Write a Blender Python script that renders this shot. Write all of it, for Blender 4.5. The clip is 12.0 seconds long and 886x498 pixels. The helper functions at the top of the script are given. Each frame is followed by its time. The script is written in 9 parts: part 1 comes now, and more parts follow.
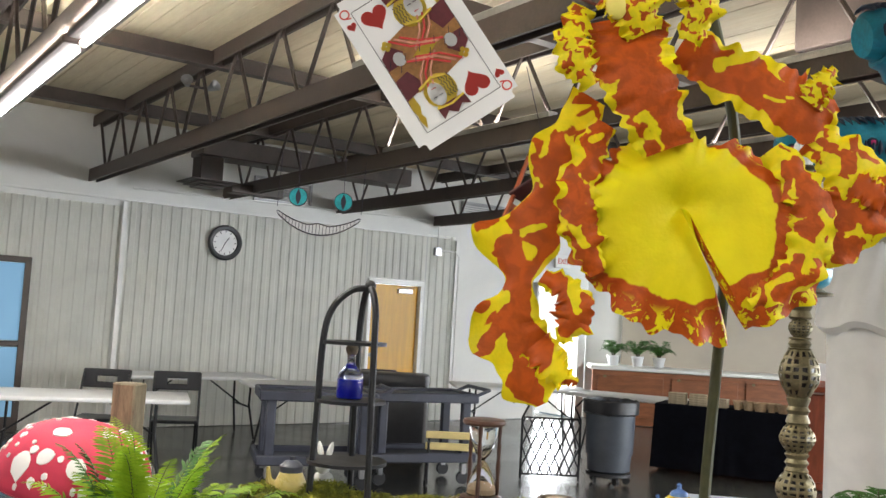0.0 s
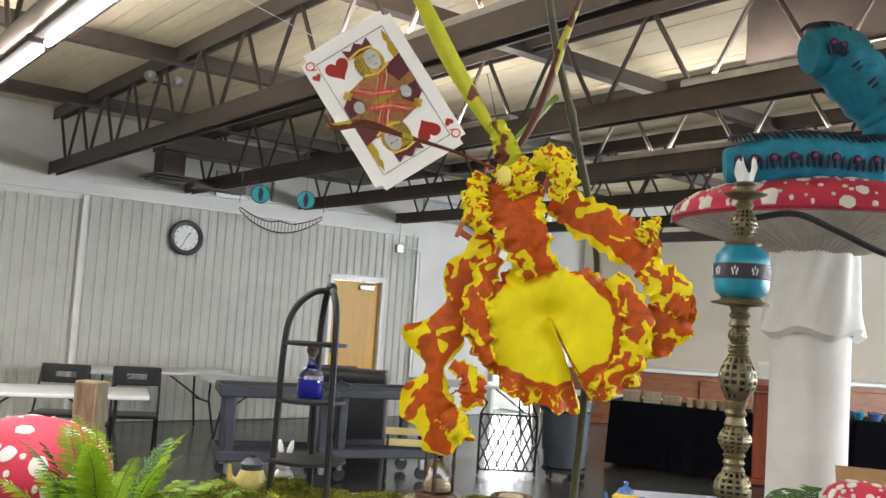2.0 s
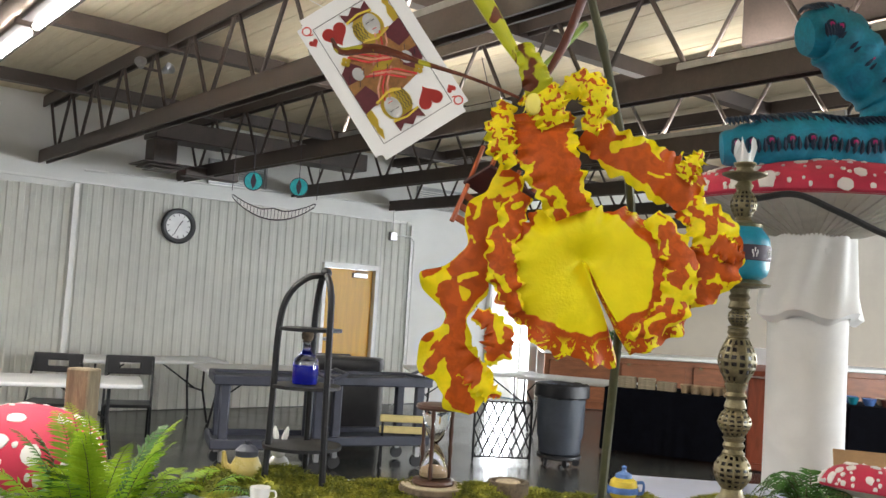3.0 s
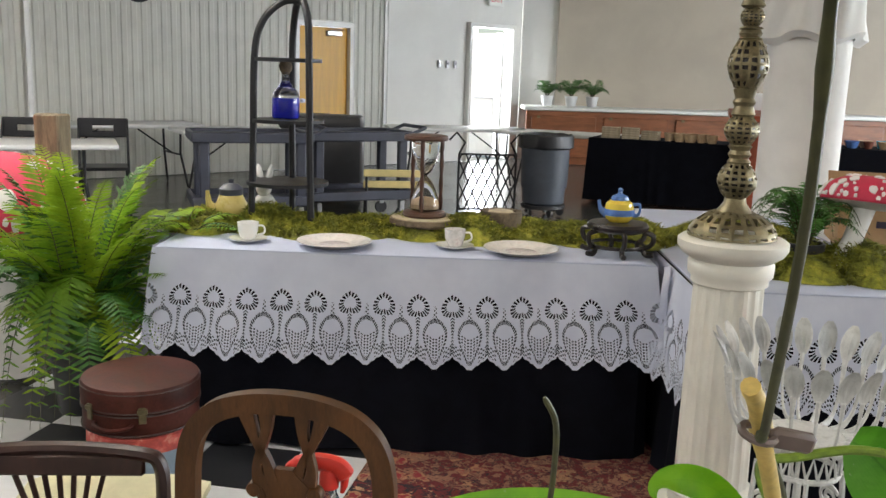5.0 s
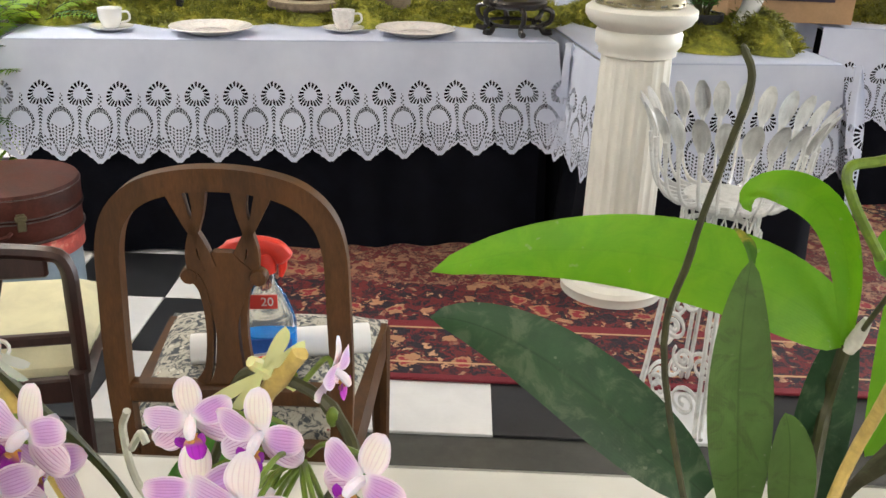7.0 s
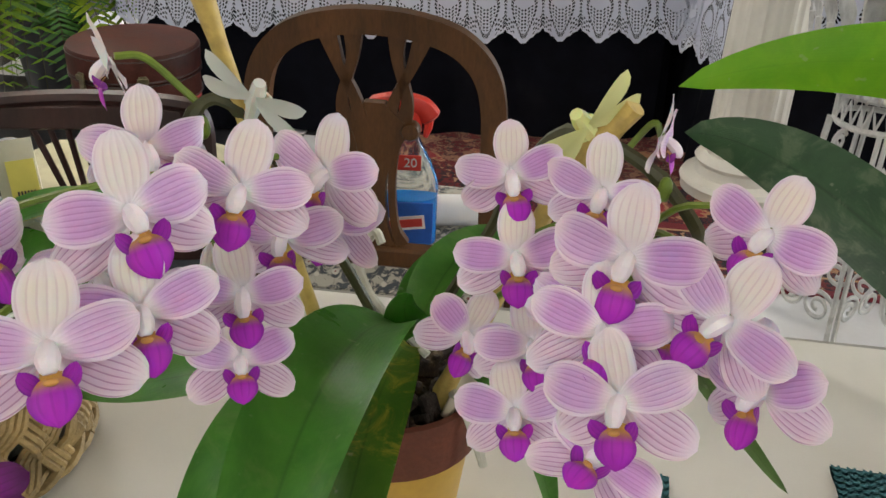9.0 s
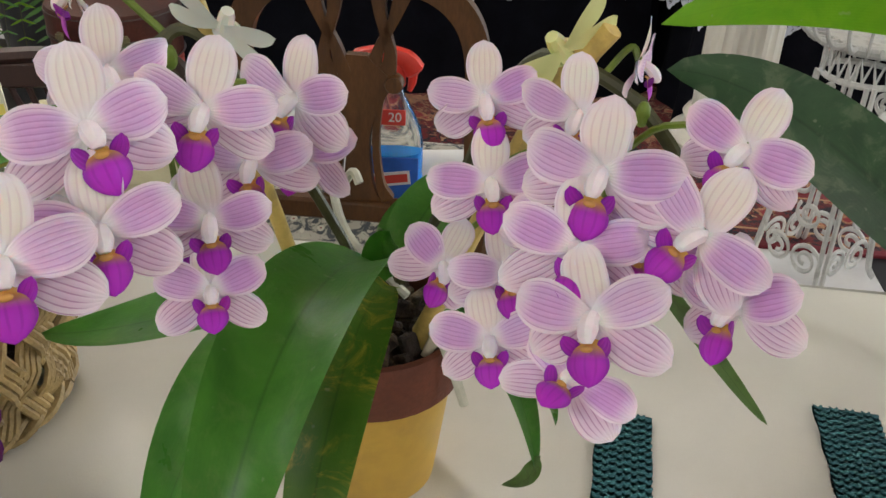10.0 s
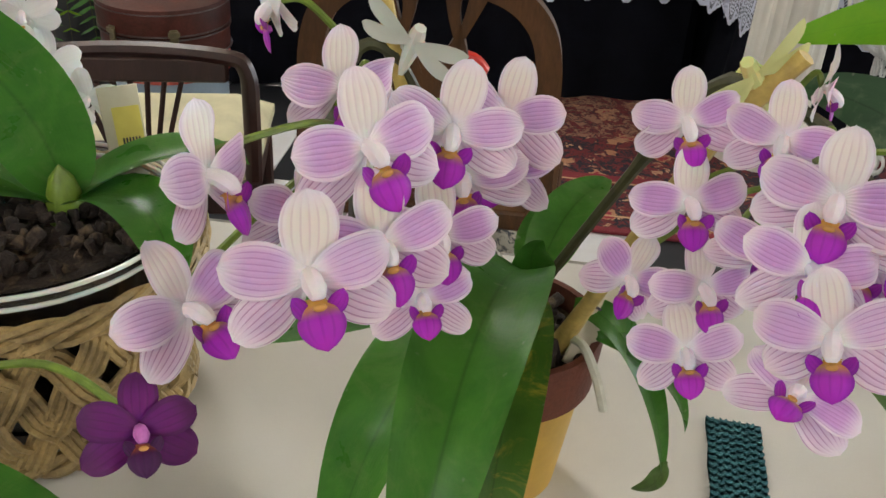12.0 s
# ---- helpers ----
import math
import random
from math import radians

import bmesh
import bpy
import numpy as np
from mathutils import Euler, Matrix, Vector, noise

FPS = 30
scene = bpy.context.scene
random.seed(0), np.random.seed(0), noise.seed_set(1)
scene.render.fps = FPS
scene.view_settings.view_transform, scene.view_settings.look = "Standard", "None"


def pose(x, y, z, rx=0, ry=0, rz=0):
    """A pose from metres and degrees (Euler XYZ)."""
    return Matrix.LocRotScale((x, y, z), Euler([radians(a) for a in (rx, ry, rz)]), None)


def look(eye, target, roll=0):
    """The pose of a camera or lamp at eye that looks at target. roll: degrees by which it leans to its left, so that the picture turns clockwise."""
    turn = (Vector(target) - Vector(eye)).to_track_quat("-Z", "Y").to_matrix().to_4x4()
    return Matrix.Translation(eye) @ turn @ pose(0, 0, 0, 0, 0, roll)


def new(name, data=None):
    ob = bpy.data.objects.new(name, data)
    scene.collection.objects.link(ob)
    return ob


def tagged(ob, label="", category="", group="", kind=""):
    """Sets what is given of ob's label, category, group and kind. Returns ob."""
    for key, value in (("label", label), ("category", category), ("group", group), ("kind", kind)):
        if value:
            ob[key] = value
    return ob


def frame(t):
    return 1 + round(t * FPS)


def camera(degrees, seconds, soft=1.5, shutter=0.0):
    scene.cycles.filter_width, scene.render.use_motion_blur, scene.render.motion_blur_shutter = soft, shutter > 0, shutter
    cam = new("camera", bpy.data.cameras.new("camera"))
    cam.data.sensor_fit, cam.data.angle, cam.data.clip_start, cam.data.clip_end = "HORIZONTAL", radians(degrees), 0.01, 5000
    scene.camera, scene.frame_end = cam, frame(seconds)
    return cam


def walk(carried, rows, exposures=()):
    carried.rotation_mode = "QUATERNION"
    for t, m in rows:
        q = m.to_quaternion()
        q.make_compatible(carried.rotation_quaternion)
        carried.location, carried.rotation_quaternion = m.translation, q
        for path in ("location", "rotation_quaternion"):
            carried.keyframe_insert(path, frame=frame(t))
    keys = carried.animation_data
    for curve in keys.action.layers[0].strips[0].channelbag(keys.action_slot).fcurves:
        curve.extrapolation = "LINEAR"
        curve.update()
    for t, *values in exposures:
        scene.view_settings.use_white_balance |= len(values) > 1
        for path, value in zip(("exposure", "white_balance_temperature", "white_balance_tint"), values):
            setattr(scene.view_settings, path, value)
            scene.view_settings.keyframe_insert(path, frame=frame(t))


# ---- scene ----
cam = camera(52.3, 12.0)
PATH = [
    (0, (0.041, 0.281, 1.583), (-0.119, 2.269, 1.735), 3.3),
    (0.5, (0.050, 0.249, 1.618), (-0.029, 2.228, 1.896), 4.5),
    (1, (0.057, 0.211, 1.625), (-0.015, 2.201, 1.811), 4.1),
    (1.5, (0.058, 0.212, 1.623), (-0.014, 2.205, 1.774), 3.7),
    (2, (0.058, 0.162, 1.619), (-0.018, 2.156, 1.764), 3.8),
    (2.5, (0.056, 0.184, 1.616), (-0.012, 2.178, 1.756), 3.8),
    (4.3, (0.02, 0.272, 1.487), (-0.011, 2.268, 1.356), 2.1),
    (4.5, (0.023, 0.3, 1.462), (-0.005, 2.289, 1.255), 1.8),
    (5, (0.008, 0.37, 1.418), (0.021, 2.333, 1.038), 1.9),
    (5.5, (-0.011, 0.428, 1.376), (0.102, 2.343, 0.808), 2.2),
    (6, (-0.015, 0.457, 1.341), (0.285, 2.3, 0.625), 2.3),
    (6.5, (-0.054, 0.462, 1.328), (0.326, 2.271, 0.564), 2.7),
    (7, (-0.126, 0.492, 1.303), (0.198, 2.307, 0.53), 1.9),
    (7.2, (-0.156, 0.499, 1.293), (0.138, 2.32, 0.52), 1.7),
    (8.8, (-0.24, 0.54, 1.216), (-0.093, 2.3, 0.277), 2.6),
    (9, (-0.233, 0.545, 1.202), (-0.079, 2.294, 0.243), 2.8),
    (9.5, (-0.225, 0.545, 1.185), (-0.056, 2.266, 0.18), 2.7),
    (10, (-0.226, 0.543, 1.186), (-0.05, 2.251, 0.16), 2.6),
    (10.5, (-0.23, 0.542, 1.185), (-0.055, 2.243, 0.148), 2.6),
    (11, (-0.236, 0.541, 1.184), (-0.059, 2.241, 0.145), 2.8),
    (11.5, (-0.262, 0.543, 1.189), (-0.097, 2.244, 0.15), 3.0),
    (12, (-0.304, 0.538, 1.196), (-0.154, 2.244, 0.163), 3.6),
]
walk(cam, [(t, look(eye, target, roll)) for t, eye, target, roll in PATH], exposures=[(0.0, 0.12), (2.5, 0.14), (4.4, -0.10), (5.3, -0.10), (6.3, 0.28), (7.2, 0.24), (9.0, -0.30), (12.0, -0.28)])

# ---- light ----
scene.view_settings.exposure = 0.25
world = bpy.data.worlds.new("world")
scene.world = world
world.use_nodes = True
wn = world.node_tree
sky = wn.nodes.new("ShaderNodeTexSky")
sky.sky_type = "NISHITA"
sky.sun_disc = False
sky.sun_elevation, sky.sun_rotation = radians(50), radians(200)
wn.links.new(sky.outputs[0], wn.nodes["Background"].inputs[0])
wn.nodes["Background"].inputs[1].default_value = 0.12
sun = new("sun", bpy.data.lights.new("sun", "SUN"))
sun.data.energy, sun.data.angle, sun.data.color = 3.0, radians(0.5), (1, 0.95, 0.88)
sun.matrix_world = look((0, 0, 20), (-6, -9, 0))

# hall frame: x along the ribbed wall, y out through it
HM = Matrix.Translation((-1.37, 14.05, 0)) @ pose(0, 0, 0, 0, 0, 40)


def hall(u, v, z=0):
    return HM @ Vector((u, v, z))


def area(name, m, sx, sy, watts, colour=(1, 1, 1)):
    li = bpy.data.lights.new(name, "AREA")
    li.shape, li.size, li.size_y, li.energy, li.color = "RECTANGLE", sx, sy, watts, colour
    ob = new(name, li)
    ob.matrix_world = m
    return ob


# ---- materials ----
def nodes_of(name):
    m = bpy.data.materials.new(name)
    m.use_nodes = True
    nt = m.node_tree
    return m, nt, nt.nodes["Principled BSDF"]


def add(nt, kind, **kw):
    nd = nt.nodes.new("ShaderNode" + kind)
    for k, v in kw.items():
        if k == "op":
            nd.operation = v
        elif k == "blend":
            nd.blend_type = v
    return nd


def math_node(nt, op, a, b=None, c=None):
    nd = add(nt, "Math", op=op)
    for i, v in enumerate((a, b, c)):
        if v is None:
            continue
        if isinstance(v, (int, float)):
            nd.inputs[i].default_value = v
        else:
            nt.links.new(v, nd.inputs[i])
    return nd.outputs[0]


def mixc(nt, fac, a, b, blend="MIX"):
    nd = nt.nodes.new("ShaderNodeMix")
    nd.data_type, nd.blend_type = "RGBA", blend
    for i, v in ((0, fac), (6, a), (7, b)):
        if isinstance(v, (int, float)):
            nd.inputs[i].default_value = v
        elif isinstance(v, tuple):
            nd.inputs[i].default_value = (*v, 1) if len(v) == 3 else v
        else:
            nt.links.new(v, nd.inputs[i])
    return nd.outputs[2]


def noise_node(nt, scale, detail=4, rough=0.6, vec=None, dist=0.0):
    nd = nt.nodes.new("ShaderNodeTexNoise")
    nd.inputs["Scale"].default_value, nd.inputs["Detail"].default_value = scale, detail
    nd.inputs["Roughness"].default_value, nd.inputs["Distortion"].default_value = rough, dist
    if vec is not None:
        nt.links.new(vec, nd.inputs["Vector"])
    return nd


def ramp(nt, fac, lo, hi):
    nd = nt.nodes.new("ShaderNodeMapRange")
    nd.inputs[1].default_value, nd.inputs[2].default_value = lo, hi
    nd.interpolation_type = "SMOOTHSTEP"
    nt.links.new(fac, nd.inputs[0])
    return nd.outputs[0]


def coords(nt, stretch=None, kind="Object"):
    tc = nt.nodes.new("ShaderNodeTexCoord")
    if not stretch:
        return tc.outputs[kind]
    mp = nt.nodes.new("ShaderNodeMapping")
    mp.inputs["Scale"].default_value = stretch
    nt.links.new(tc.outputs[kind], mp.inputs[0])
    return mp.outputs[0]


def mat(name, col, rough=0.6, metal=0.0, var=0.18, scale=6.0, fine=90.0, bump=0.08, stretch=None, second=None, amount=0.5,
        spec=0.5, rand=0.0, sheen=0.0, dist=0.002, sss=0.0):
    """A painted, wooden, cloth or metal surface with stains at one scale and grain at another."""
    m, nt, b = nodes_of(name)
    vec = coords(nt, stretch)
    n1, n2 = noise_node(nt, scale, 5, 0.6, vec, 0.4), noise_node(nt, fine, 3, 0.6, vec)
    dark = tuple(c * (1 - var) for c in col)
    lite = tuple(min(1, c * (1 + var * 0.6)) for c in col)
    c = mixc(nt, ramp(nt, n1.outputs[0], 0.3, 0.7), dark, lite)
    if second:
        c = mixc(nt, math_node(nt, "MULTIPLY", ramp(nt, n1.outputs[0], 0.52, 0.72), amount), c, second)
    c = mixc(nt, var, c, n2.outputs[0], "OVERLAY")
    if rand:
        oi = nt.nodes.new("ShaderNodeObjectInfo")
        hs = nt.nodes.new("ShaderNodeHueSaturation")
        nt.links.new(math_node(nt, "MULTIPLY_ADD", oi.outputs["Random"], rand, 1 - rand / 2), hs.inputs["Value"])
        nt.links.new(c, hs.inputs["Color"])
        c = hs.outputs[0]
    nt.links.new(c, b.inputs["Base Color"])
    nt.links.new(math_node(nt, "MULTIPLY_ADD", n1.outputs[0], 0.25, max(0.02, rough - 0.125)), b.inputs["Roughness"])
    b.inputs["Metallic"].default_value = metal
    b.inputs["Specular IOR Level"].default_value = spec
    b.inputs["Sheen Weight"].default_value = sheen
    b.inputs["Subsurface Weight"].default_value = sss
    b.inputs["Subsurface Scale"].default_value = 0.01
    if bump:
        bp = nt.nodes.new("ShaderNodeBump")
        bp.inputs["Strength"].default_value, bp.inputs["Distance"].default_value = bump, dist
        nt.links.new(n2.outputs[0], bp.inputs["Height"])
        nt.links.new(bp.outputs[0], b.inputs["Normal"])
    return m


def glow(name, col, strength):
    m, nt, b = nodes_of(name)
    b.inputs["Base Color"].default_value = (*col, 1)
    b.inputs["Emission Color"].default_value = (*col, 1)
    b.inputs["Emission Strength"].default_value = strength
    return m


def glass(name, col, rough=0.02, ior=1.45):
    m, nt, b = nodes_of(name)
    b.inputs["Base Color"].default_value = (*col, 1)
    b.inputs["Transmission Weight"].default_value = 1
    b.inputs["Roughness"].default_value = rough
    b.inputs["IOR"].default_value = ior
    return m


def frond_mat(name, dark, lite):
    """A thin leaf that lets light through, varied from frond to frond."""
    m, nt, b = nodes_of(name)
    vec = coords(nt)
    n1, n2 = noise_node(nt, 9, 4, 0.6, vec), noise_node(nt, 120, 3, 0.6, vec)
    oi = nt.nodes.new("ShaderNodeObjectInfo")
    c = mixc(nt, ramp(nt, math_node(nt, "ADD", math_node(nt, "MULTIPLY", n1.outputs[0], 0.7), math_node(nt, "MULTIPLY", oi.outputs["Random"], 0.4)), 0.3, 0.8), dark, lite)
    c = mixc(nt, 0.25, c, n2.outputs[0], "OVERLAY")
    nt.links.new(c, b.inputs["Base Color"])
    b.inputs["Roughness"].default_value = 0.5
    b.inputs["Specular IOR Level"].default_value = 0.3
    tl, mx = nt.nodes.new("ShaderNodeBsdfTranslucent"), nt.nodes.new("ShaderNodeMixShader")
    nt.links.new(c, tl.inputs[0])
    mx.inputs[0].default_value = 0.42
    nt.links.new(b.outputs[0], mx.inputs[1])
    nt.links.new(tl.outputs[0], mx.inputs[2])
    nt.links.new(mx.outputs[0], nt.nodes["Material Output"].inputs[0])
    return m


WHITE_WALL = mat("white_ribbed_paint", (0.88, 0.87, 0.81), 0.5, var=0.08, scale=1.2, fine=30, bump=0.15, second=(0.70, 0.69, 0.64), amount=0.3)
WHITE_UPPER = mat("white_wall_paint", (0.72, 0.71, 0.68), 0.7, var=0.08, scale=0.8)
BEIGE = mat("beige_panel_fabric", (0.42, 0.37, 0.30), 0.85, var=0.08, scale=1.0, fine=200)
DECK = mat("pale_roof_boards", (0.72, 0.62, 0.44), 0.6, var=0.22, scale=1.5, fine=40, stretch=(1, 0.12, 1), second=(0.36, 0.28, 0.18), amount=0.5)
STEEL = mat("brown_painted_steel", (0.068, 0.05, 0.042), 0.5, var=0.25, scale=3, fine=60)
FLOOR = mat("polished_dark_concrete", (0.062, 0.062, 0.058), 0.22, var=0.3, scale=0.9, fine=25, bump=0.05, second=(0.14, 0.14, 0.13), amount=0.6)
OCHRE = mat("ochre_door_wood", (0.56, 0.29, 0.012), 0.45, var=0.12, scale=2, fine=50, stretch=(6, 6, 0.6))
FRAME_WHITE = mat("white_frame_paint", (0.76, 0.75, 0.72), 0.4, var=0.05)
CHERRY = mat("cherry_stage_wood", (0.24, 0.085, 0.035), 0.35, var=0.25, scale=3, fine=60, stretch=(1, 1, 5))
BLACK_CLOTH = mat("black_table_drape", (0.005, 0.0055, 0.009), 0.9, var=0.3, scale=9, fine=400, bump=0.15, spec=0.08)
PLASTIC_W = mat("white_plastic", (0.72, 0.72, 0.72), 0.4, var=0.06)
PLASTIC_B = mat("black_plastic", (0.022, 0.022, 0.025), 0.42, var=0.2)
PLASTIC_G = mat("slate_plastic", (0.045, 0.049, 0.070), 0.5, var=0.2, scale=4)
CAN_G = mat("grey_bin_plastic", (0.05, 0.06, 0.08), 0.5, var=0.2, scale=4)
IRON = mat("black_iron", (0.016, 0.016, 0.018), 0.45, metal=0.3, var=0.3, fine=160)
CHROME = mat("grey_metal", (0.45, 0.45, 0.46), 0.35, metal=0.8)
CREAM_SLAT = mat("pale_yellow_slat", (0.70, 0.58, 0.26), 0.5, var=0.1)
TILE_B = mat("black_floor_tile", (0.022, 0.023, 0.027), 0.35, var=0.3, scale=5, rand=0.2)
TILE_W = mat("white_floor_tile", (0.72, 0.72, 0.73), 0.35, var=0.08, scale=5, rand=0.06, second=(0.55, 0.54, 0.52), amount=0.4)
WALNUT = mat("walnut_chair_wood", (0.072, 0.029, 0.008), 0.45, spec=0.3, var=0.4, scale=7, fine=120, stretch=(3, 3, 0.7))
MAHOG = mat("dark_mahogany", (0.035, 0.014, 0.011), 0.35, var=0.4, scale=7, fine=120, stretch=(3, 3, 0.7))
CREAM_SEAT = mat("cream_seat_fabric", (0.62, 0.58, 0.38), 0.9, var=0.12, scale=10, fine=500, bump=0.3)
COLUMN_W = mat("ivory_plaster", (0.76, 0.74, 0.66), 0.55, var=0.07, scale=6, fine=150, bump=0.1)
BRASS = mat("antique_pierced_brass", (0.20, 0.17, 0.095), 0.42, metal=0.55, var=0.35, scale=18, fine=200, bump=0.3)
TEAL = mat("turquoise_glaze", (0.012, 0.26, 0.38), 0.35, var=0.15, scale=20)
WIRE_W = mat("chipped_white_metal", (0.66, 0.66, 0.64), 0.5, var=0.2, scale=25, fine=300, second=(0.25, 0.24, 0.22), amount=0.5)
RED_CAP = mat("crimson_mushroom_cloth", (0.55, 0.03, 0.075), 0.7, var=0.15, scale=8, fine=300, bump=0.2)
SPOT_W = mat("white_felt_spot", (0.78, 0.76, 0.74), 0.85, var=0.06)
GILL = mat("pale_mushroom_cloth", (0.56, 0.53, 0.47), 0.85, var=0.14, scale=4, fine=200, bump=0.2)
STEM_W = mat("white_mushroom_cloth", (0.74, 0.73, 0.70), 0.85, var=0.08, scale=3, fine=200, bump=0.2)
CATER = mat("turquoise_caterpillar_cloth", (0.006, 0.27, 0.42), 0.6, var=0.3, scale=9, fine=60, bump=0.4, second=(0.01, 0.13, 0.27), amount=0.7)
DARK_BLUE = mat("dark_navy_cloth", (0.008, 0.03, 0.07), 0.7)
MAGENTA = mat("magenta_cloth", (0.5, 0.02, 0.18), 0.7)
POST = mat("weathered_post_wood", (0.20, 0.16, 0.10), 0.85, var=0.4, scale=9, fine=90, stretch=(3, 3, 0.4), bump=0.6)
FERN = frond_mat("fresh_fern_green", (0.13, 0.27, 0.016), (0.31, 0.45, 0.028))
FERN_D = mat("deep_fern_green", (0.045, 0.15, 0.016), 0.5, var=0.35, scale=14, fine=120, rand=0.25)
FERN_STEM = mat("fern_stalk", (0.05, 0.05, 0.012), 0.6)
MOSS = mat("olive_moss", (0.21, 0.22, 0.02), 0.9, var=0.6, scale=16, fine=160, second=(0.38, 0.34, 0.05), amount=0.9)
LEATHER = mat("red_brown_leather", (0.060, 0.013, 0.008), 0.55, spec=0.25, var=0.45, scale=9, fine=120, bump=0.25, second=(0.07, 0.02, 0.015), amount=0.7)
BLUEBOX = mat("grey_blue_card", (0.27, 0.35, 0.42), 0.7, var=0.1)
REDTRIM = mat("coral_lid_paper", (0.55, 0.09, 0.07), 0.6, var=0.3, scale=25, second=(0.7, 0.5, 0.4), amount=0.7)
CERAMIC = mat("white_porcelain", (0.80, 0.79, 0.76), 0.15, var=0.04)
PATTERN_P = mat("printed_porcelain", (0.74, 0.71, 0.68), 0.2, var=0.2, scale=40, second=(0.42, 0.30, 0.30), amount=0.6)
YELLOW_G = mat("yellow_glaze", (0.72, 0.55, 0.06), 0.2, var=0.12, scale=20)
BLUE_G = mat("blue_glaze", (0.10, 0.20, 0.48), 0.2, var=0.2, scale=30)
OLIVE_G = mat("sand_yellow_glaze", (0.50, 0.40, 0.13), 0.3, var=0.15)
EBONY = mat("ebony_carved_wood", (0.014, 0.010, 0.010), 0.3, var=0.3)
HOURWOOD = mat("hourglass_wood", (0.075, 0.03, 0.016), 0.35, var=0.3)
SAND = mat("pale_sand", (0.50, 0.36, 0.22), 0.95)
BARK = mat("log_bark", (0.16, 0.12, 0.08), 0.9, var=0.4, scale=20, bump=0.8)
CUT = mat("cut_wood", (0.50, 0.42, 0.30), 0.8, var=0.2, scale=30)
ORANGE_WOOD = mat("orange_stained_wood", (0.36, 0.085, 0.03), 0.45, var=0.25, scale=6)
DARKRED = mat("dark_red_seat", (0.055, 0.008, 0.008), 0.5)
CARD_W = mat("card_white", (0.88, 0.88, 0.88), 0.4, var=0.02, bump=0)
RED_P = mat("red_print", (0.66, 0.05, 0.04), 0.5, var=0.05)
GOLD_P = mat("yellow_print", (0.75, 0.55, 0.05), 0.5, var=0.05)
PINK_P = mat("salmon_print", (0.72, 0.32, 0.20), 0.5, var=0.15, scale=90)
BLACK_P = mat("black_print", (0.03, 0.02, 0.04), 0.5)
TEAL_P = mat("teal_print", (0.02, 0.42, 0.48), 0.4, var=0.2, scale=30)
CARDBOARD = mat("brown_cardboard", (0.40, 0.25, 0.13), 0.85, var=0.12, scale=7)
TABLE_C = mat("ivory_tablecloth", (0.64, 0.62, 0.57), 0.8, var=0.05, scale=5, fine=700, bump=0.2, dist=0.0008)
TERRA = mat("brown_terracotta", (0.15, 0.042, 0.022), 0.75, var=0.25, scale=30, fine=300, bump=0.3)
POT_Y = mat("ochre_painted_pot", (0.55, 0.34, 0.055), 0.5, var=0.12, scale=25)
BARKMIX = mat("orchid_bark_mix", (0.034, 0.022, 0.016), 0.9, var=0.6, scale=60, fine=300, bump=1.0, second=(0.16, 0.11, 0.06), amount=0.8)
WICKER = mat("straw_wicker", (0.33, 0.23, 0.095), 0.55, var=0.4, scale=40, fine=300, bump=0.4, rand=0.3)
BAMBOO = mat("bamboo_stake", (0.58, 0.42, 0.12), 0.45, var=0.3, scale=30, fine=200, second=(0.10, 0.07, 0.03), amount=0.5)
SPIKE = mat("brown_green_stem", (0.045, 0.046, 0.014), 0.5, var=0.4, scale=60)
SPIKE_G = mat("green_stem", (0.14, 0.22, 0.02), 0.45, var=0.3, scale=60)
ROOT = mat("pale_aerial_root", (0.55, 0.54, 0.45), 0.7, var=0.2, scale=60)
CLIP_Y = mat("yellow_plastic_clip", (0.78, 0.80, 0.36), 0.25, var=0.1, sss=0.3)
CLIP_W = mat("clear_white_clip", (0.70, 0.72, 0.66), 0.2, var=0.1, sss=0.3)
TAG_Y = mat("yellow_tag", (0.80, 0.70, 0.15), 0.5)
CLIP_D = mat("taupe_plastic_clip", (0.13, 0.095, 0.085), 0.5)
PAPER = mat("paper_towel", (0.80, 0.80, 0.80), 0.95, var=0.04, fine=500, bump=0.4)
LABEL_B = mat("blue_label", (0.015, 0.12, 0.55), 0.4, var=0.15, scale=30)
TRIG_R = mat("red_trigger", (0.72, 0.045, 0.03), 0.35)
CLEAR = glass("clear_glass", (0.95, 0.97, 0.97))
CLEAR_PL = glass("clear_plastic", (0.93, 0.95, 0.96), 0.08, 1.2)
BLUE_LIQ = mat("blue_liquid", (0.015, 0.24, 0.72), 0.15, var=0.1)
COBALT = mat("cobalt_liquid", (0.004, 0.01, 0.42), 0.1, var=0.1)
TUBE = glow("lit_tube", (1, 0.98, 0.95), 14)
DAY = glow("daylight_outside", (0.95, 0.98, 1.0), 5)
STRIP = mat("teal_crochet_yarn", (0.022, 0.13, 0.15), 0.9, var=0.35, scale=60, fine=500, bump=0.6)


# ---- mesh helpers ----
def thing(name, label, category, group="", m=None, kind=""):
    ob = new(name)
    ob.empty_display_size = 0.05
    ob.matrix_world = m if m is not None else Matrix()
    return tagged(ob, label, category, group, kind)


def link_mesh(name, bm, material, smooth=40):
    me = bpy.data.meshes.new(name)
    bmesh.ops.recalc_face_normals(bm, faces=bm.faces)
    bm.to_mesh(me)
    bm.free()
    for mt in (material if isinstance(material, (list, tuple)) else (material,)):
        me.materials.append(mt)
    if smooth:
        me.polygons.foreach_set("use_smooth", [True] * len(me.polygons))
        me.set_sharp_from_angle(angle=radians(smooth))
    return me


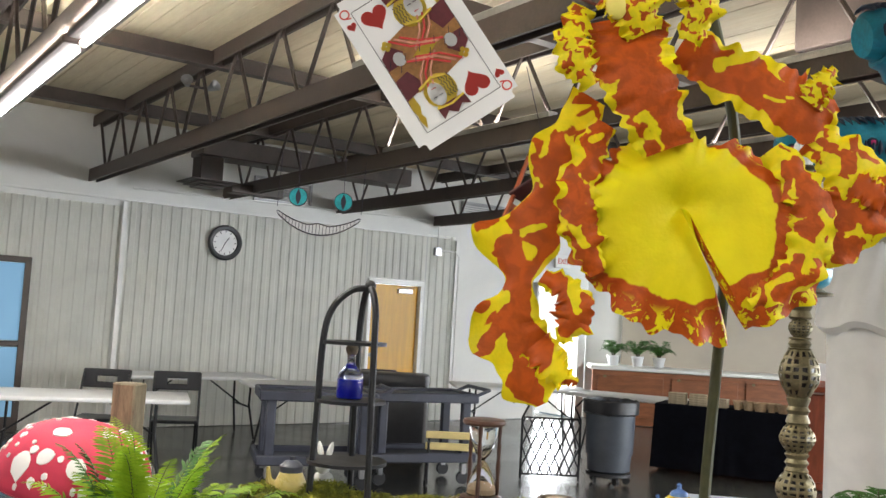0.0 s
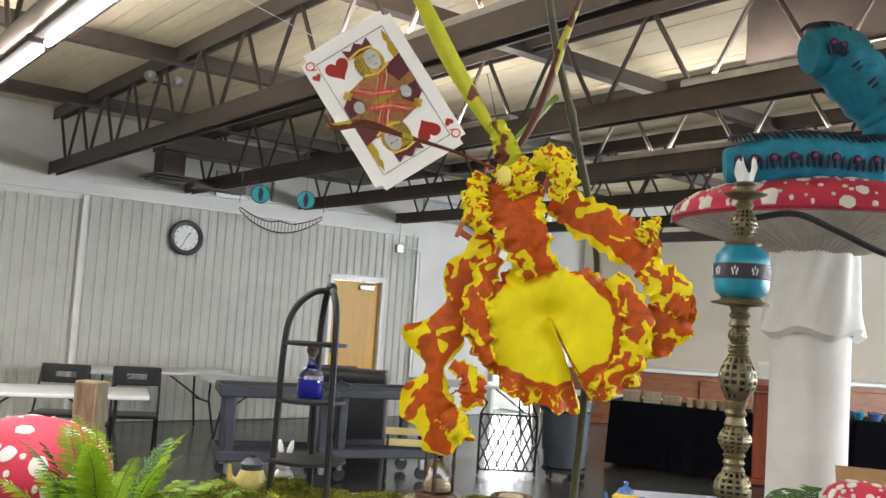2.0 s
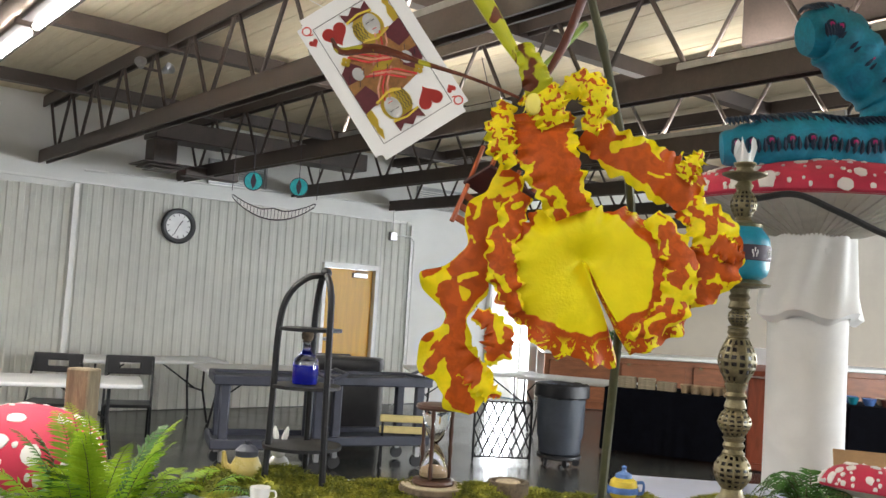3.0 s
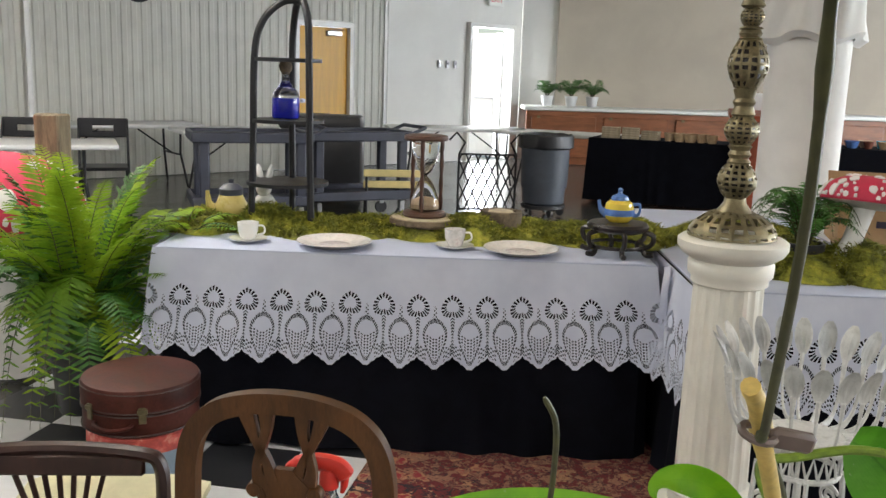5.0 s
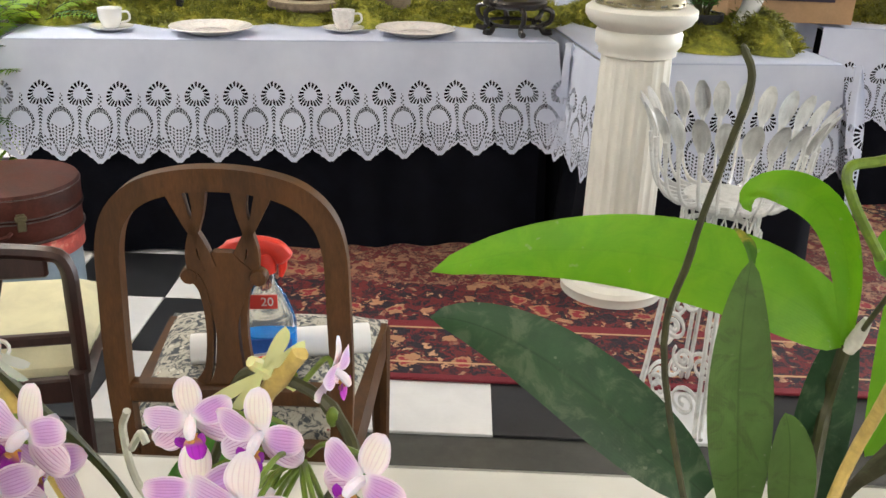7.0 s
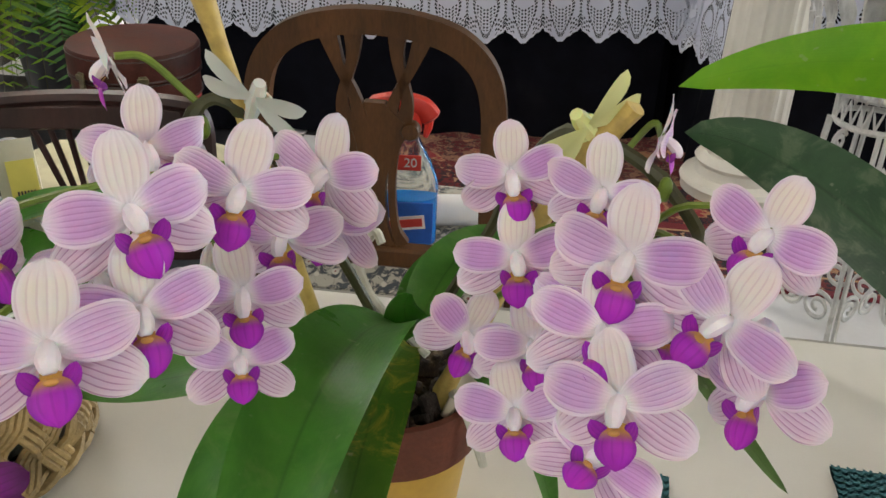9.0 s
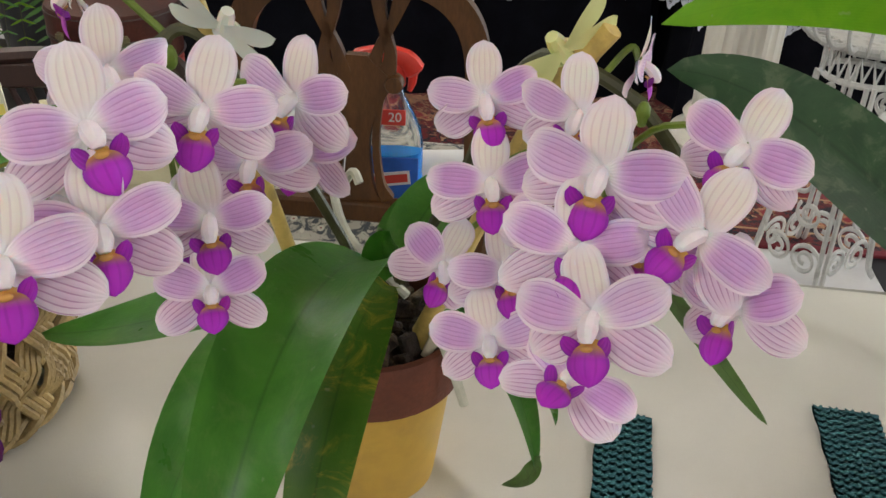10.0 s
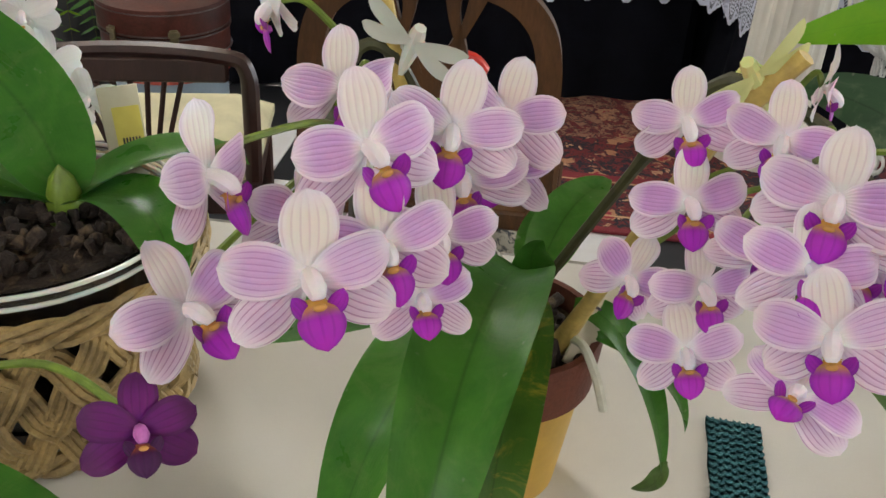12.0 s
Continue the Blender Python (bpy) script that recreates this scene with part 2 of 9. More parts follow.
def part(name, bm, material, parent, label="", smooth=40, kind="", m=None):
    ob = new(name, link_mesh(name, bm, material, smooth))
    ob.parent = parent
    if m is not None:
        ob.matrix_local = m
    return tagged(ob, label, "", "", kind)


def solid(name, bm, material, label, category="", group="", kind="", m=None, smooth=40):
    ob = new(name, link_mesh(name, bm, material, smooth))
    if m is not None:
        ob.matrix_world = m
    return tagged(ob, label, category, group, kind)


def B():
    return bmesh.new()


def box(bm, c, s, bev=0.0, m=None, seg=1):
    mm = Matrix.Translation(c) @ Matrix.Diagonal((*s, 1))
    if m is not None:
        mm = m @ mm
    r = bmesh.ops.create_cube(bm, size=1, matrix=mm)
    if bev:
        es = list({e for v in r["verts"] for e in v.link_edges})
        bmesh.ops.bevel(bm, geom=es, offset=bev, segments=seg, affect="EDGES", profile=0.5)
    return bm


def bar(bm, a, b, w, h=None, up=(0, 0, 1)):
    """A square bar from a to b."""
    a, b = Vector(a), Vector(b)
    d = (b - a)
    L = d.length
    z = d.normalized()
    x = Vector(up).cross(z)
    if x.length < 1e-4:
        x = Vector((1, 0, 0))
    x.normalize()
    y = z.cross(x)
    mm = Matrix((x, y, z)).transposed().to_4x4()
    mm.translation = (a + b) / 2
    bmesh.ops.create_cube(bm, size=1, matrix=mm @ Matrix.Diagonal((w, h or w, L, 1)))
    return bm


def tube(bm, pts, r, seg=8, caps=True, flat=1.0):
    """A round rod along pts; r is one radius or one a point."""
    pts = [Vector(p) for p in pts]
    n = len(pts)
    rs = r if isinstance(r, (list, tuple)) else [r] * n
    rings = []
    t0 = (pts[1] - pts[0]).normalized()
    x = t0.orthogonal().normalized()
    for i, p in enumerate(pts):
        t = (pts[min(i + 1, n - 1)] - pts[max(i - 1, 0)]).normalized()
        x = (x - t * x.dot(t)).normalized()
        y = t.cross(x)
        rings.append([bm.verts.new(p + (x * math.cos(2 * math.pi * k / seg) + y * math.sin(2 * math.pi * k / seg) * flat) * rs[i]) for k in range(seg)])
    for a, b in zip(rings, rings[1:]):
        for k in range(seg):
            bm.faces.new((a[k], a[(k + 1) % seg], b[(k + 1) % seg], b[k]))
    if caps:
        bm.faces.new(rings[0][::-1])
        bm.faces.new(rings[-1])
    return bm


def lathe(bm, prof, c=(0, 0, 0), seg=28, close=False):
    """Turns a profile of (radius, height) about the upright through c."""
    c = Vector(c)
    rings = [[bm.verts.new(c + Vector((r * math.cos(2 * math.pi * k / seg), r * math.sin(2 * math.pi * k / seg), z))) for k in range(seg)] for r, z in prof]
    pairs = list(zip(rings, rings[1:])) + ([(rings[-1], rings[0])] if close else [])
    for a, b in pairs:
        for k in range(seg):
            bm.faces.new((a[k], a[(k + 1) % seg], b[(k + 1) % seg], b[k]))
    if not close:
        if prof[0][0] > 1e-4:
            bm.faces.new(rings[0][::-1])
        if prof[-1][0] > 1e-4:
            bm.faces.new(rings[-1])
    return bm


def bez(p, s):
    """A point of the Bezier curve through control points p."""
    p = [Vector(q) for q in p]
    while len(p) > 1:
        p = [a.lerp(b, s) for a, b in zip(p, p[1:])]
    return p[0]


def curve(p, n=10):
    return [bez(p, i / n) for i in range(n + 1)]


def smooth_line(p, n=6):
    """A Catmull-Rom line through the points p."""
    p = [Vector(q) for q in p]
    q = [p[0] * 2 - p[1], *p, p[-1] * 2 - p[-2]]
    out = []
    for a, b, c, d in zip(q, q[1:], q[2:], q[3:]):
        for i in range(n):
            s = i / n
            out.append(0.5 * (2 * b + (c - a) * s + (2 * a - 5 * b + 4 * c - d) * s * s + (3 * b - a - 3 * c + d) * s ** 3))
    return out + [p[-1]]


def knots(vals, s, ring=False):
    """A Catmull-Rom value along evenly spaced knots."""
    n = len(vals)
    x = s * (n if ring else n - 1)
    i = min(int(math.floor(x)), n - 1)
    f = x - i
    g = (lambda k: vals[k % n]) if ring else (lambda k: vals[max(0, min(n - 1, k))])
    a, b, c, d = g(i - 1), g(i), g(i + 1), g(i + 2)
    return 0.5 * (2 * b + (c - a) * f + (2 * a - 5 * b + 4 * c - d) * f * f + (3 * b - a - 3 * c + d) * f ** 3)


def sheet(bm, f, nu, nv, close_u=False):
    """A grid of f(u, v), both from 0 to 1, with u and v kept as texture coordinates."""
    uvl = bm.loops.layers.uv.verify()
    g = [[bm.verts.new(f(i / nu, j / nv)) for j in range(nv + 1)] for i in range(nu + (0 if close_u else 1))]
    n = len(g)
    for i in range(nu):
        for j in range(nv):
            fa = bm.faces.new((g[i][j], g[(i + 1) % n][j], g[(i + 1) % n][j + 1], g[i][j + 1]))
            for lp, (a, b) in zip(fa.loops, ((i, j), (i + 1, j), (i + 1, j + 1), (i, j + 1))):
                lp[uvl].uv = (a / nu, b / nv)
    return g


def blade(bm, ctrl, width, up, nu=14, nv=6, shape=0.75, fold=0.15, wave=0.0, waves=3, tipw=0.0, basew=0.12, thick=0.0, seed=0.0, twist=0.0, rag=0.0, power=0.62):
    """A leaf or petal along a Bezier spine, widest in its middle, folded along the spine; texture u runs to the tip, v across."""
    up = Vector(up).normalized()

    def f(s, v):
        v = v * 2 - 1
        c = bez(ctrl, s)
        t = (bez(ctrl, min(1, s + 0.02)) - bez(ctrl, max(0, s - 0.02))).normalized()
        x = t.cross(up)
        x.normalize()
        if twist:
            x = (Matrix.Rotation(twist * s, 3, t) @ x)
        n = x.cross(t).normalized()
        prof = max(0, math.sin(math.pi * min(1, s ** shape))) ** power
        w = width / 2 * max(prof, basew * (1 - s) ** 2, tipw if s < 0.999 else tipw * 0.6)
        if rag:
            w *= 1 + rag * (0.6 * math.sin(s * 47 + seed + v * 2) + 0.5 * math.sin(s * 83 + seed * 3 - v) + 0.4 * math.sin(s * 19 + v * 3))
        return c + x * (v * w) + n * (fold * abs(v) ** 1.5 * w + wave * width * abs(v) ** 2 * math.sin(waves * 2 * math.pi * s + (1.3 if v > 0 else 0) + seed))

    top = sheet(bm, f, nu, nv)
    if thick:
        bmesh.ops.solidify(bm, geom=[fa for fa in bm.faces if fa.verts[0] in {v for r in top for v in r}], thickness=thick)
    return bm


def face_to(p, target, roll=0.0):
    """A pose at p whose -Y looks at target and whose z stays up, rolled by degrees."""
    d = (Vector(target) - Vector(p)).normalized()
    y = -d
    x = y.cross(Vector((0, 0, 1))).normalized()
    z = x.cross(y)
    mm = Matrix((x, y, z)).transposed().to_4x4()
    mm.translation = p
    return mm @ Matrix.Rotation(radians(roll), 4, "Y")


rnd = random.Random(7)


# ---- the hall ----
def quad_wall(name, a, b, z0, z1, thick, material, label):
    """A plain wall from a to b, its room face on the line, its thickness to the left of the way."""
    a, b = Vector((*a, 0)), Vector((*b, 0))
    d = (b - a).normalized()
    nrm = Vector((-d.y, d.x, 0)) * thick
    bm = B()
    vs = [bm.verts.new(p + Vector((0, 0, z))) for z in (z0, z1) for p in (a, b, b + nrm, a + nrm)]
    for f in ((0, 1, 2, 3), (4, 5, 6, 7), (0, 1, 5, 4), (1, 2, 6, 5), (2, 3, 7, 6), (3, 0, 4, 7)):
        bm.faces.new([vs[i] for i in f])
    return solid(name, bm, material, label, kind="structure")


ground = B()
box(ground, (0, 0, -0.11), (60, 60, 0.2))
solid("floor", ground, FLOOR, "polished dark concrete hall floor", kind="structure")

TOP = 3.84
deck = B()
for i in range(150):  # boards lie across the roof, along the trusses
    u0 = -17 + i * 0.15
    box(deck, (u0 + 0.075, -8, TOP + 0.02 + 0.002 * (i % 3)), (0.143, 27, 0.03))
box(deck, (-5.5, -8, TOP + 0.08), (23, 27, 0.05))
solid("ceiling", deck, DECK, "pale tan timber roof boards above brown steel trusses", kind="structure", m=HM, smooth=0)

# ribbed wall with the two doorways
wall = B()
gaps = [(-14.2, -0.93), (0.02, 2.32), (3.34, 3.57)]
for a, b in gaps:
    box(wall, ((a + b) / 2, 0.13, TOP / 2), (b - a, 0.2, TOP))
box(wall, (-0.455, 0.13, (2.06 + TOP) / 2), (0.95, 0.2, TOP - 2.06))
box(wall, (2.83, 0.13, (2.25 + TOP) / 2), (1.02, 0.2, TOP - 2.25))
solid("wall_north", wall, WHITE_UPPER, "white painted upper hall wall", kind="structure", m=HM)


def ribbed(name, a, b, z0, z1):
    bm = B()
    per, prof = 0.13, ((0, 0), (0.35, 0), (0.45, -0.014), (0.9, -0.014))
    us, n = [], int((b - a) / per)
    for i in range(n + 1):
        for s, dpt in prof:
            x = a + (i + s) * per
            if x <= b:
                us.append((x, dpt))
    lo = [bm.verts.new((x, 0.026 + d, z0)) for x, d in us]
    hi = [bm.verts.new((x, 0.026 + d, z1)) for x, d in us]
    for i in range(len(us) - 1):
        bm.faces.new((lo[i], lo[i + 1], hi[i + 1], hi[i]))
    bmesh.ops.solidify(bm, geom=bm.faces[:], thickness=0.004)
    solid(name, bm, WHITE_WALL, "white painted ribbed metal wall cladding", kind="structure", m=HM, smooth=20)


ribbed("wall_cladding_1", -14.2, -4.55, 0, 2.74)
ribbed("wall_cladding_2", -4.5, -0.97, 0, 2.82)
ribbed("wall_cladding_3", -0.97, 0.1, 2.13, 2.84)
ribbed("wall_cladding_4", 0.1, 0.62, 0, 2.86)
tr = B()
for u0 in (-4.525, 0.64):
    box(tr, (u0, -0.012, 1.4), (0.06, 0.03, 2.8))
box(tr, (-6.8, -0.01, 2.83), (14.6, 0.05, 0.03))
solid("trim", tr, FRAME_WHITE, "white metal cladding trim", kind="structure", m=HM)

quad_wall("wall_west", (-12.25, 4.92), (-1.3, -8.1), 0, TOP, -0.2, WHITE_UPPER, "plain white hall wall")
quad_wall("wall_south", (-1.3, -8.1), (12.4, -8.1), 0, TOP, -0.2, WHITE_UPPER, "plain white hall wall")
quad_wall("wall_east", (12.4, -8.1), (12.4, 16.4), 0, TOP, -0.2, WHITE_UPPER, "plain white hall wall")
quad_wall("wall_stage", (12.4, 16.36), (1.36, 16.36), 0, TOP, -0.2, WHITE_UPPER, "white wall behind the stage")
bp = B()
vs = [bp.verts.new((x, y, z)) for y in (16.28, 16.355) for x, z in ((1.97, 0.95), (12.2, 0.95), (12.2, 3.82), (5.8, 3.82), (1.97, 3.33))]
bp.faces.new(vs[:5])
bp.faces.new(vs[5:])
for i in range(5):
    bp.faces.new((vs[i], vs[(i + 1) % 5], vs[5 + (i + 1) % 5], vs[5 + i]))
solid("stage_backdrop", bp, BEIGE, "flat beige fabric panel behind the stage", kind="structure")

# stage front
st = thing("stage_front", "cherry wood panelled stage front with a white ledge", "stage", kind="structure", m=Matrix.Translation((1.42, 15.5, 0)))
b = B()
box(b, (5.4, 0.06, 0.44), (10.8, 0.1, 0.88))
part("front_board", b, CHERRY, st)
for i in range(9):
    b = B()
    box(b, (0.62 + i * 1.2, -0.005, 0.46), (1.08, 0.03, 0.68), 0.012)
    part("panel", b, CHERRY, st)
b = B()
box(b, (5.4, 0.38, 0.92), (10.9, 0.9, 0.07), 0.015)
part("ledge", b, FRAME_WHITE, st, "white painted ledge")
for i in range(9):
    b = B()
    box(b, (0.2 + i * 1.2, -0.025, 0.78), (0.05, 0.012, 0.04), 0.004)
    part("latch", b, BRASS, st)

# trusses
for k in range(-2, 9):
    u0 = 0.22 - 1.72 * k
    y0 = 0.0 if u0 < 3.5 else -0.9
    tr = thing("roof_truss", "brown painted open-web steel roof truss", "truss", "roof trusses", HM @ Matrix.Translation((u0, 0, 0)), "structure")
    b = B()
    for dx in (-0.045, 0.045):
        box(b, (dx, -8.5 + y0 / 2, 3.07), (0.02, 17 + y0, 0.15))
    box(b, (0, -8.5 + y0 / 2, 3.135), (0.11, 17 + y0, 0.015))
    part("lower_chord", b, STEEL, tr, smooth=0)
    b = B()
    for dx in (-0.045, 0.045):
        box(b, (dx, -8.5 + y0 / 2, 3.74), (0.02, 17 + y0, 0.13))
    box(b, (0, -8.5 + y0 / 2, 3.79), (0.11, 17 + y0, 0.015))
    part("top_chord", b, STEEL, tr, smooth=0)
    if k == -2:
        wa, wb = B(), B()
        tube(wa, ((0, -0.21, 3.05), (0, 0.21, 3.75)), 0.017, 6)
        tube(wb, ((0, 0.21, 3.05), (0, -0.21, 3.75)), 0.017, 6)
        web_a, web_b = link_mesh("web", wa, STEEL), link_mesh("web", wb, STEEL)
    for j in range(20):
        for me, o in ((web_a, 0), (web_b, 0.42)):
            w = new("web", me)
            w.parent = tr
            w.location = (0, -0.35 - j * 0.84 - o + y0, 0)
for v0 in (-1.3, -3.9, -6.5, -9.1, -11.7, -14.3):
    b = B()
    box(b, (-5.2, v0, 3.72), (18.6, 0.07, 0.13))
    box(b, (-5.2, v0, 3.66), (18.6, 0.11, 0.02))
    solid("purlin", b, STEEL, "brown steel purlin under the roof boards", "beam", "purlins", "structure", HM, 0)


def strip_light(u0, v0, length=2.4):
    li = thing("strip_light", "brown fluorescent strip light hung below a truss", "ceiling light", "strip lights", HM @ Matrix.Translation((u0, v0, 2.9)))
    b = B()
    box(b, (0, 0, 0.06), (0.16, length, 0.05), 0.01)
    part("housing", b, STEEL, li)
    b = B()
    tube(b, ((0, -length / 2 + 0.03, 0.012), (0, length / 2 - 0.03, 0.012)), 0.022, 8)
    part("lamp_tube", b, TUBE, li, "lit white fluorescent tube")
    for s in (-1, 1):
        b = B()
        tube(b, ((0, s * length * 0.35, 0.08), (0, s * length * 0.35, 0.12)), 0.006, 5)
        part("hanger", b, STEEL, li)
    area("strip_lamp", HM @ Matrix.Translation((u0, v0, 2.87)), 0.14, length, LAMP_WATTS * 0.12, (1.0, 0.97, 0.92))
    # second lamp above the housing, added to light the roof boards
    area("strip_lamp", HM @ Matrix.Translation((u0, v0, 2.995)) @ pose(0, 0, 0, 180, 0, 0), 0.14, length, LAMP_WATTS, (1.0, 0.97, 0.92))


LAMP_WATTS = 430
# only the first two hang in view; the rest are unseen, added for brightness
for u0, v0 in ((-6.66, -5.2), (-6.66, -7.7), (-10.1, -6.5), (-10.1, -11.0), (-6.66, -13.6), (-3.22, -13.0), (0.22, -11.5), (3.66, -8.6), (3.66, -11.6), (-8.38, -1.7), (-10.1, -3.4), (-10.1, -14.5), (-11.82, -12.6)):
    strip_light(u0, v0)

# channels on the lower chords, with hidden lamps added to brighten the roof boards
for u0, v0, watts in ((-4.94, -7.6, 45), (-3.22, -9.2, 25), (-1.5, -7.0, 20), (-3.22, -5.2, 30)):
    chn = thing("channel_with_added_uplight", "grey metal channel on a truss, hiding an added uplight", "ceiling light", "uplight channels", HM @ Matrix.Translation((u0, v0, 3.145)))
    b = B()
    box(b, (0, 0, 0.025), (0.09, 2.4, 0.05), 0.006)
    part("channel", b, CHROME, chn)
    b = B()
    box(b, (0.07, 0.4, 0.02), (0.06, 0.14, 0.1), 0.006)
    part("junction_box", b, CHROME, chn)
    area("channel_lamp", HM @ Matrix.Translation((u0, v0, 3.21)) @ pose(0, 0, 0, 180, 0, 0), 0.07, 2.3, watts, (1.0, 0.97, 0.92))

# doors
door = thing("door_1", "ochre wooden flush door, shut, in a white frame", "door", kind="structure", m=HM @ Matrix.Translation((-0.455, 0, 0)))
b = B()
box(b, (0, 0.06, 1.02), (0.85, 0.045, 2.03), 0.004)
part("leaf", b, OCHRE, door)
for dx, dz, sx, sz in ((-0.46, 1.04, 0.06, 2.09), (0.46, 1.04, 0.06, 2.09), (0, 2.075, 0.98, 0.07)):
    b = B()
    box(b, (dx, 0.03, dz), (sx, 0.13, sz), 0.006)
    part("frame", b, FRAME_WHITE, door)
b = B()
box(b, (0.18, 0.02, 1.95), (0.26, 0.06, 0.07), 0.01)
tube(b, ((0.1, 0.0, 1.99), (0.3, -0.06, 2.0), (0.1, 0.01, 2.03)), 0.01, 6)
part("door_closer", b, CHROME, door)
b = B()
lathe(b, ((0.03, 0), (0.03, 0.015), (0.012, 0.02), (0.012, 0.05), (0.028, 0.055), (0.028, 0.075), (0.0, 0.08)), seg=14)
bmesh.ops.transform(b, matrix=Matrix.Translation((-0.36, 0.04, 0.98)) @ pose(0, 0, 0, 90, 0, 0), verts=b.verts)
part("door_handle", b, CHROME, door)

ex = thing("door_2", "open white exit door full of daylight", "door", kind="structure", m=HM @ Matrix.Translation((2.83, 0, 0)))
for dx, dz, sx, sz in ((-0.49, 1.12, 0.06, 2.24), (0.49, 1.12, 0.06, 2.24), (0, 2.235, 1.04, 0.07)):
    b = B()
    box(b, (dx, 0.06, dz), (sx, 0.26, sz), 0.006)
    part("frame", b, FRAME_WHITE, ex)
b = B()
box(b, (0.44, 0.62, 1.08), (0.045, 0.9, 2.14), 0.004)
part("leaf", b, FRAME_WHITE, ex)
b = B()
box(b, (0.405, 0.55, 1.05), (0.03, 0.6, 0.05), 0.008)
part("push_bar", b, CHROME, ex)
b = B()
box(b, (2.9, 3.2, 1.6), (5, 0.02, 4.6))
solid("backdrop", b, DAY, "white daylight outside the exit door", kind="structure", m=HM)
area("door_daylight", HM @ Matrix.Translation((2.83, 0.3, 1.15)) @ pose(0, 0, 0, -90, 0, 0), 0.9, 2.1, 90, (0.9, 0.95, 1.0))

# tall windows added in the unseen east wall, to light the hall evenly
for y0 in (3.0, 7.0, 11.0):
    wi = thing("added_window", "unseen tall window added to light the hall", "window", "east windows", pose(12.38, y0, 1.95), "structure")
    b = B()
    for dy, dz, sy, sz in ((-1.42, 0, 0.08, 2.5), (1.42, 0, 0.08, 2.5), (0, 1.21, 2.9, 0.08), (0, -1.21, 2.9, 0.08), (0, 0, 0.05, 2.4)):
        box(b, (-0.02, dy, dz), (0.06, sy, sz), 0.006)
    part("window_frame", b, FRAME_WHITE, wi)
    for dy in (-0.7, 0.7):
        b = B()
        box(b, (-0.005, dy, 0), (0.006, 1.36, 2.36))
        part("pane", b, DAY, wi, "glowing pane of the added window")
    area("window_daylight", pose(12.3, y0, 1.95, 0, 90, 0), 2.3, 2.7, 420, (0.86, 0.93, 1.0))

# glazed side door, daylit
gd = thing("door_3", "blue-tinted glazed door in a dark frame, shut", "door", kind="structure", m=HM @ Matrix.Translation((-6.05, -0.02, 0)))
for dx, dz, sx, sz in ((-0.46, 1.0, 0.07, 2.0), (0.46, 1.0, 0.07, 2.0), (0, 1.98, 0.99, 0.07), (0, 0.08, 0.86, 0.16), (0, 1.0, 0.86, 0.06)):
    b = B()
    box(b, (dx, 0, dz), (sx, 0.07, sz), 0.006)
    part("frame", b, STEEL, gd)
for dz, sz in ((0.56, 0.8), (1.49, 0.9)):
    b = B()
    box(b, (0, 0.0, dz), (0.85, 0.012, sz))
    part("pane", b, glow("blue_daylit_glass", (0.16, 0.32, 0.48), 0.45), gd, "blue daylit glass")

# fittings on the ribbed wall
ck = thing("wall_clock", "round black-rimmed wall clock with a white dial", "clock", m=HM @ Matrix.Translation((-3.2, -0.01, 2.41)) @ pose(0, 0, 0, 90, 0, 0))
b = B()
lathe(b, ((0.165, 0.0), (0.165, 0.02), (0.18, 0.045), (0.215, 0.05), (0.235, 0.03), (0.235, 0.0)), seg=48, close=True)
part("rim", b, PLASTIC_B, ck)
b = B()
lathe(b, ((0.17, 0.0), (0.17, 0.018), (0.0, 0.018)), seg=40)
part("dial", b, PLASTIC_W, ck)
for ang, ln, w in ((35, 0.09, 0.012), (205, 0.13, 0.008)):
    b = B()
    box(b, (0, ln / 2, 0.024), (w, ln, 0.004), m=pose(0, 0, 0, 0, 0, -ang))
    part("clock_hand", b, BLACK_P, ck)
for i in range(12):
    b = B()
    box(b, (0, 0.145, 0.0205), (0.01, 0.025, 0.003), m=pose(0, 0, 0, 0, 0, 30 * i))
    part("hour_mark", b, BLACK_P, ck)
for u0, z0 in ((-2.75, 3.2), (0.78, 3.28)):
    lv = thing("wall_louvre", "grey louvred vent high on the wall", "vent", "wall louvres", HM @ Matrix.Translation((u0 + 0.35, 0.0, z0)))
    b = B()
    for dx, dz, sx, sz in ((-0.42, 0, 0.03, 0.34), (0.42, 0, 0.03, 0.34), (0, 0.155, 0.87, 0.03), (0, -0.155, 0.87, 0.03)):
        box(b, (dx, 0, dz), (sx, 0.05, sz))
    part("frame", b, CHROME, lv)
    for i in range(8):
        b = B()
        box(b, (0, 0, -0.12 + i * 0.035), (0.82, 0.035, 0.008), m=Matrix.Translation((0, 0, 0)))
        part("slat", b, CHROME, lv)
cb = thing("junction_box", "grey conduit box with pipes on the wall", "electrical box", m=HM @ Matrix.Translation((0.25, -0.03, 2.6)))
b = B()
box(b, (0, 0, 0), (0.12, 0.07, 0.13), 0.008)
part("body", b, CHROME, cb)
for pts in (((0, 0, 0.06), (0, 0, 0.5)), ((0.05, 0, 0.02), (0.35, 0, 0.02), (0.42, 0, -0.05), (0.42, 0, -2.4)), ((-0.1, 0, 0.48), (-4.7, 0, 0.38))):
    b = B()
    tube(b, pts, 0.014, 6)
    part("conduit", b, FRAME_WHITE, cb)
sg = thing("exit_sign", "white box sign with red letters above the exit", "sign", m=HM @ Matrix.Translation((2.88, -0.03, 2.66)))
b = B()
box(b, (0, 0, 0), (0.34, 0.05, 0.22), 0.008)
part("body", b, FRAME_WHITE, sg)
txt = bpy.data.curves.new("exit_letters", "FONT")
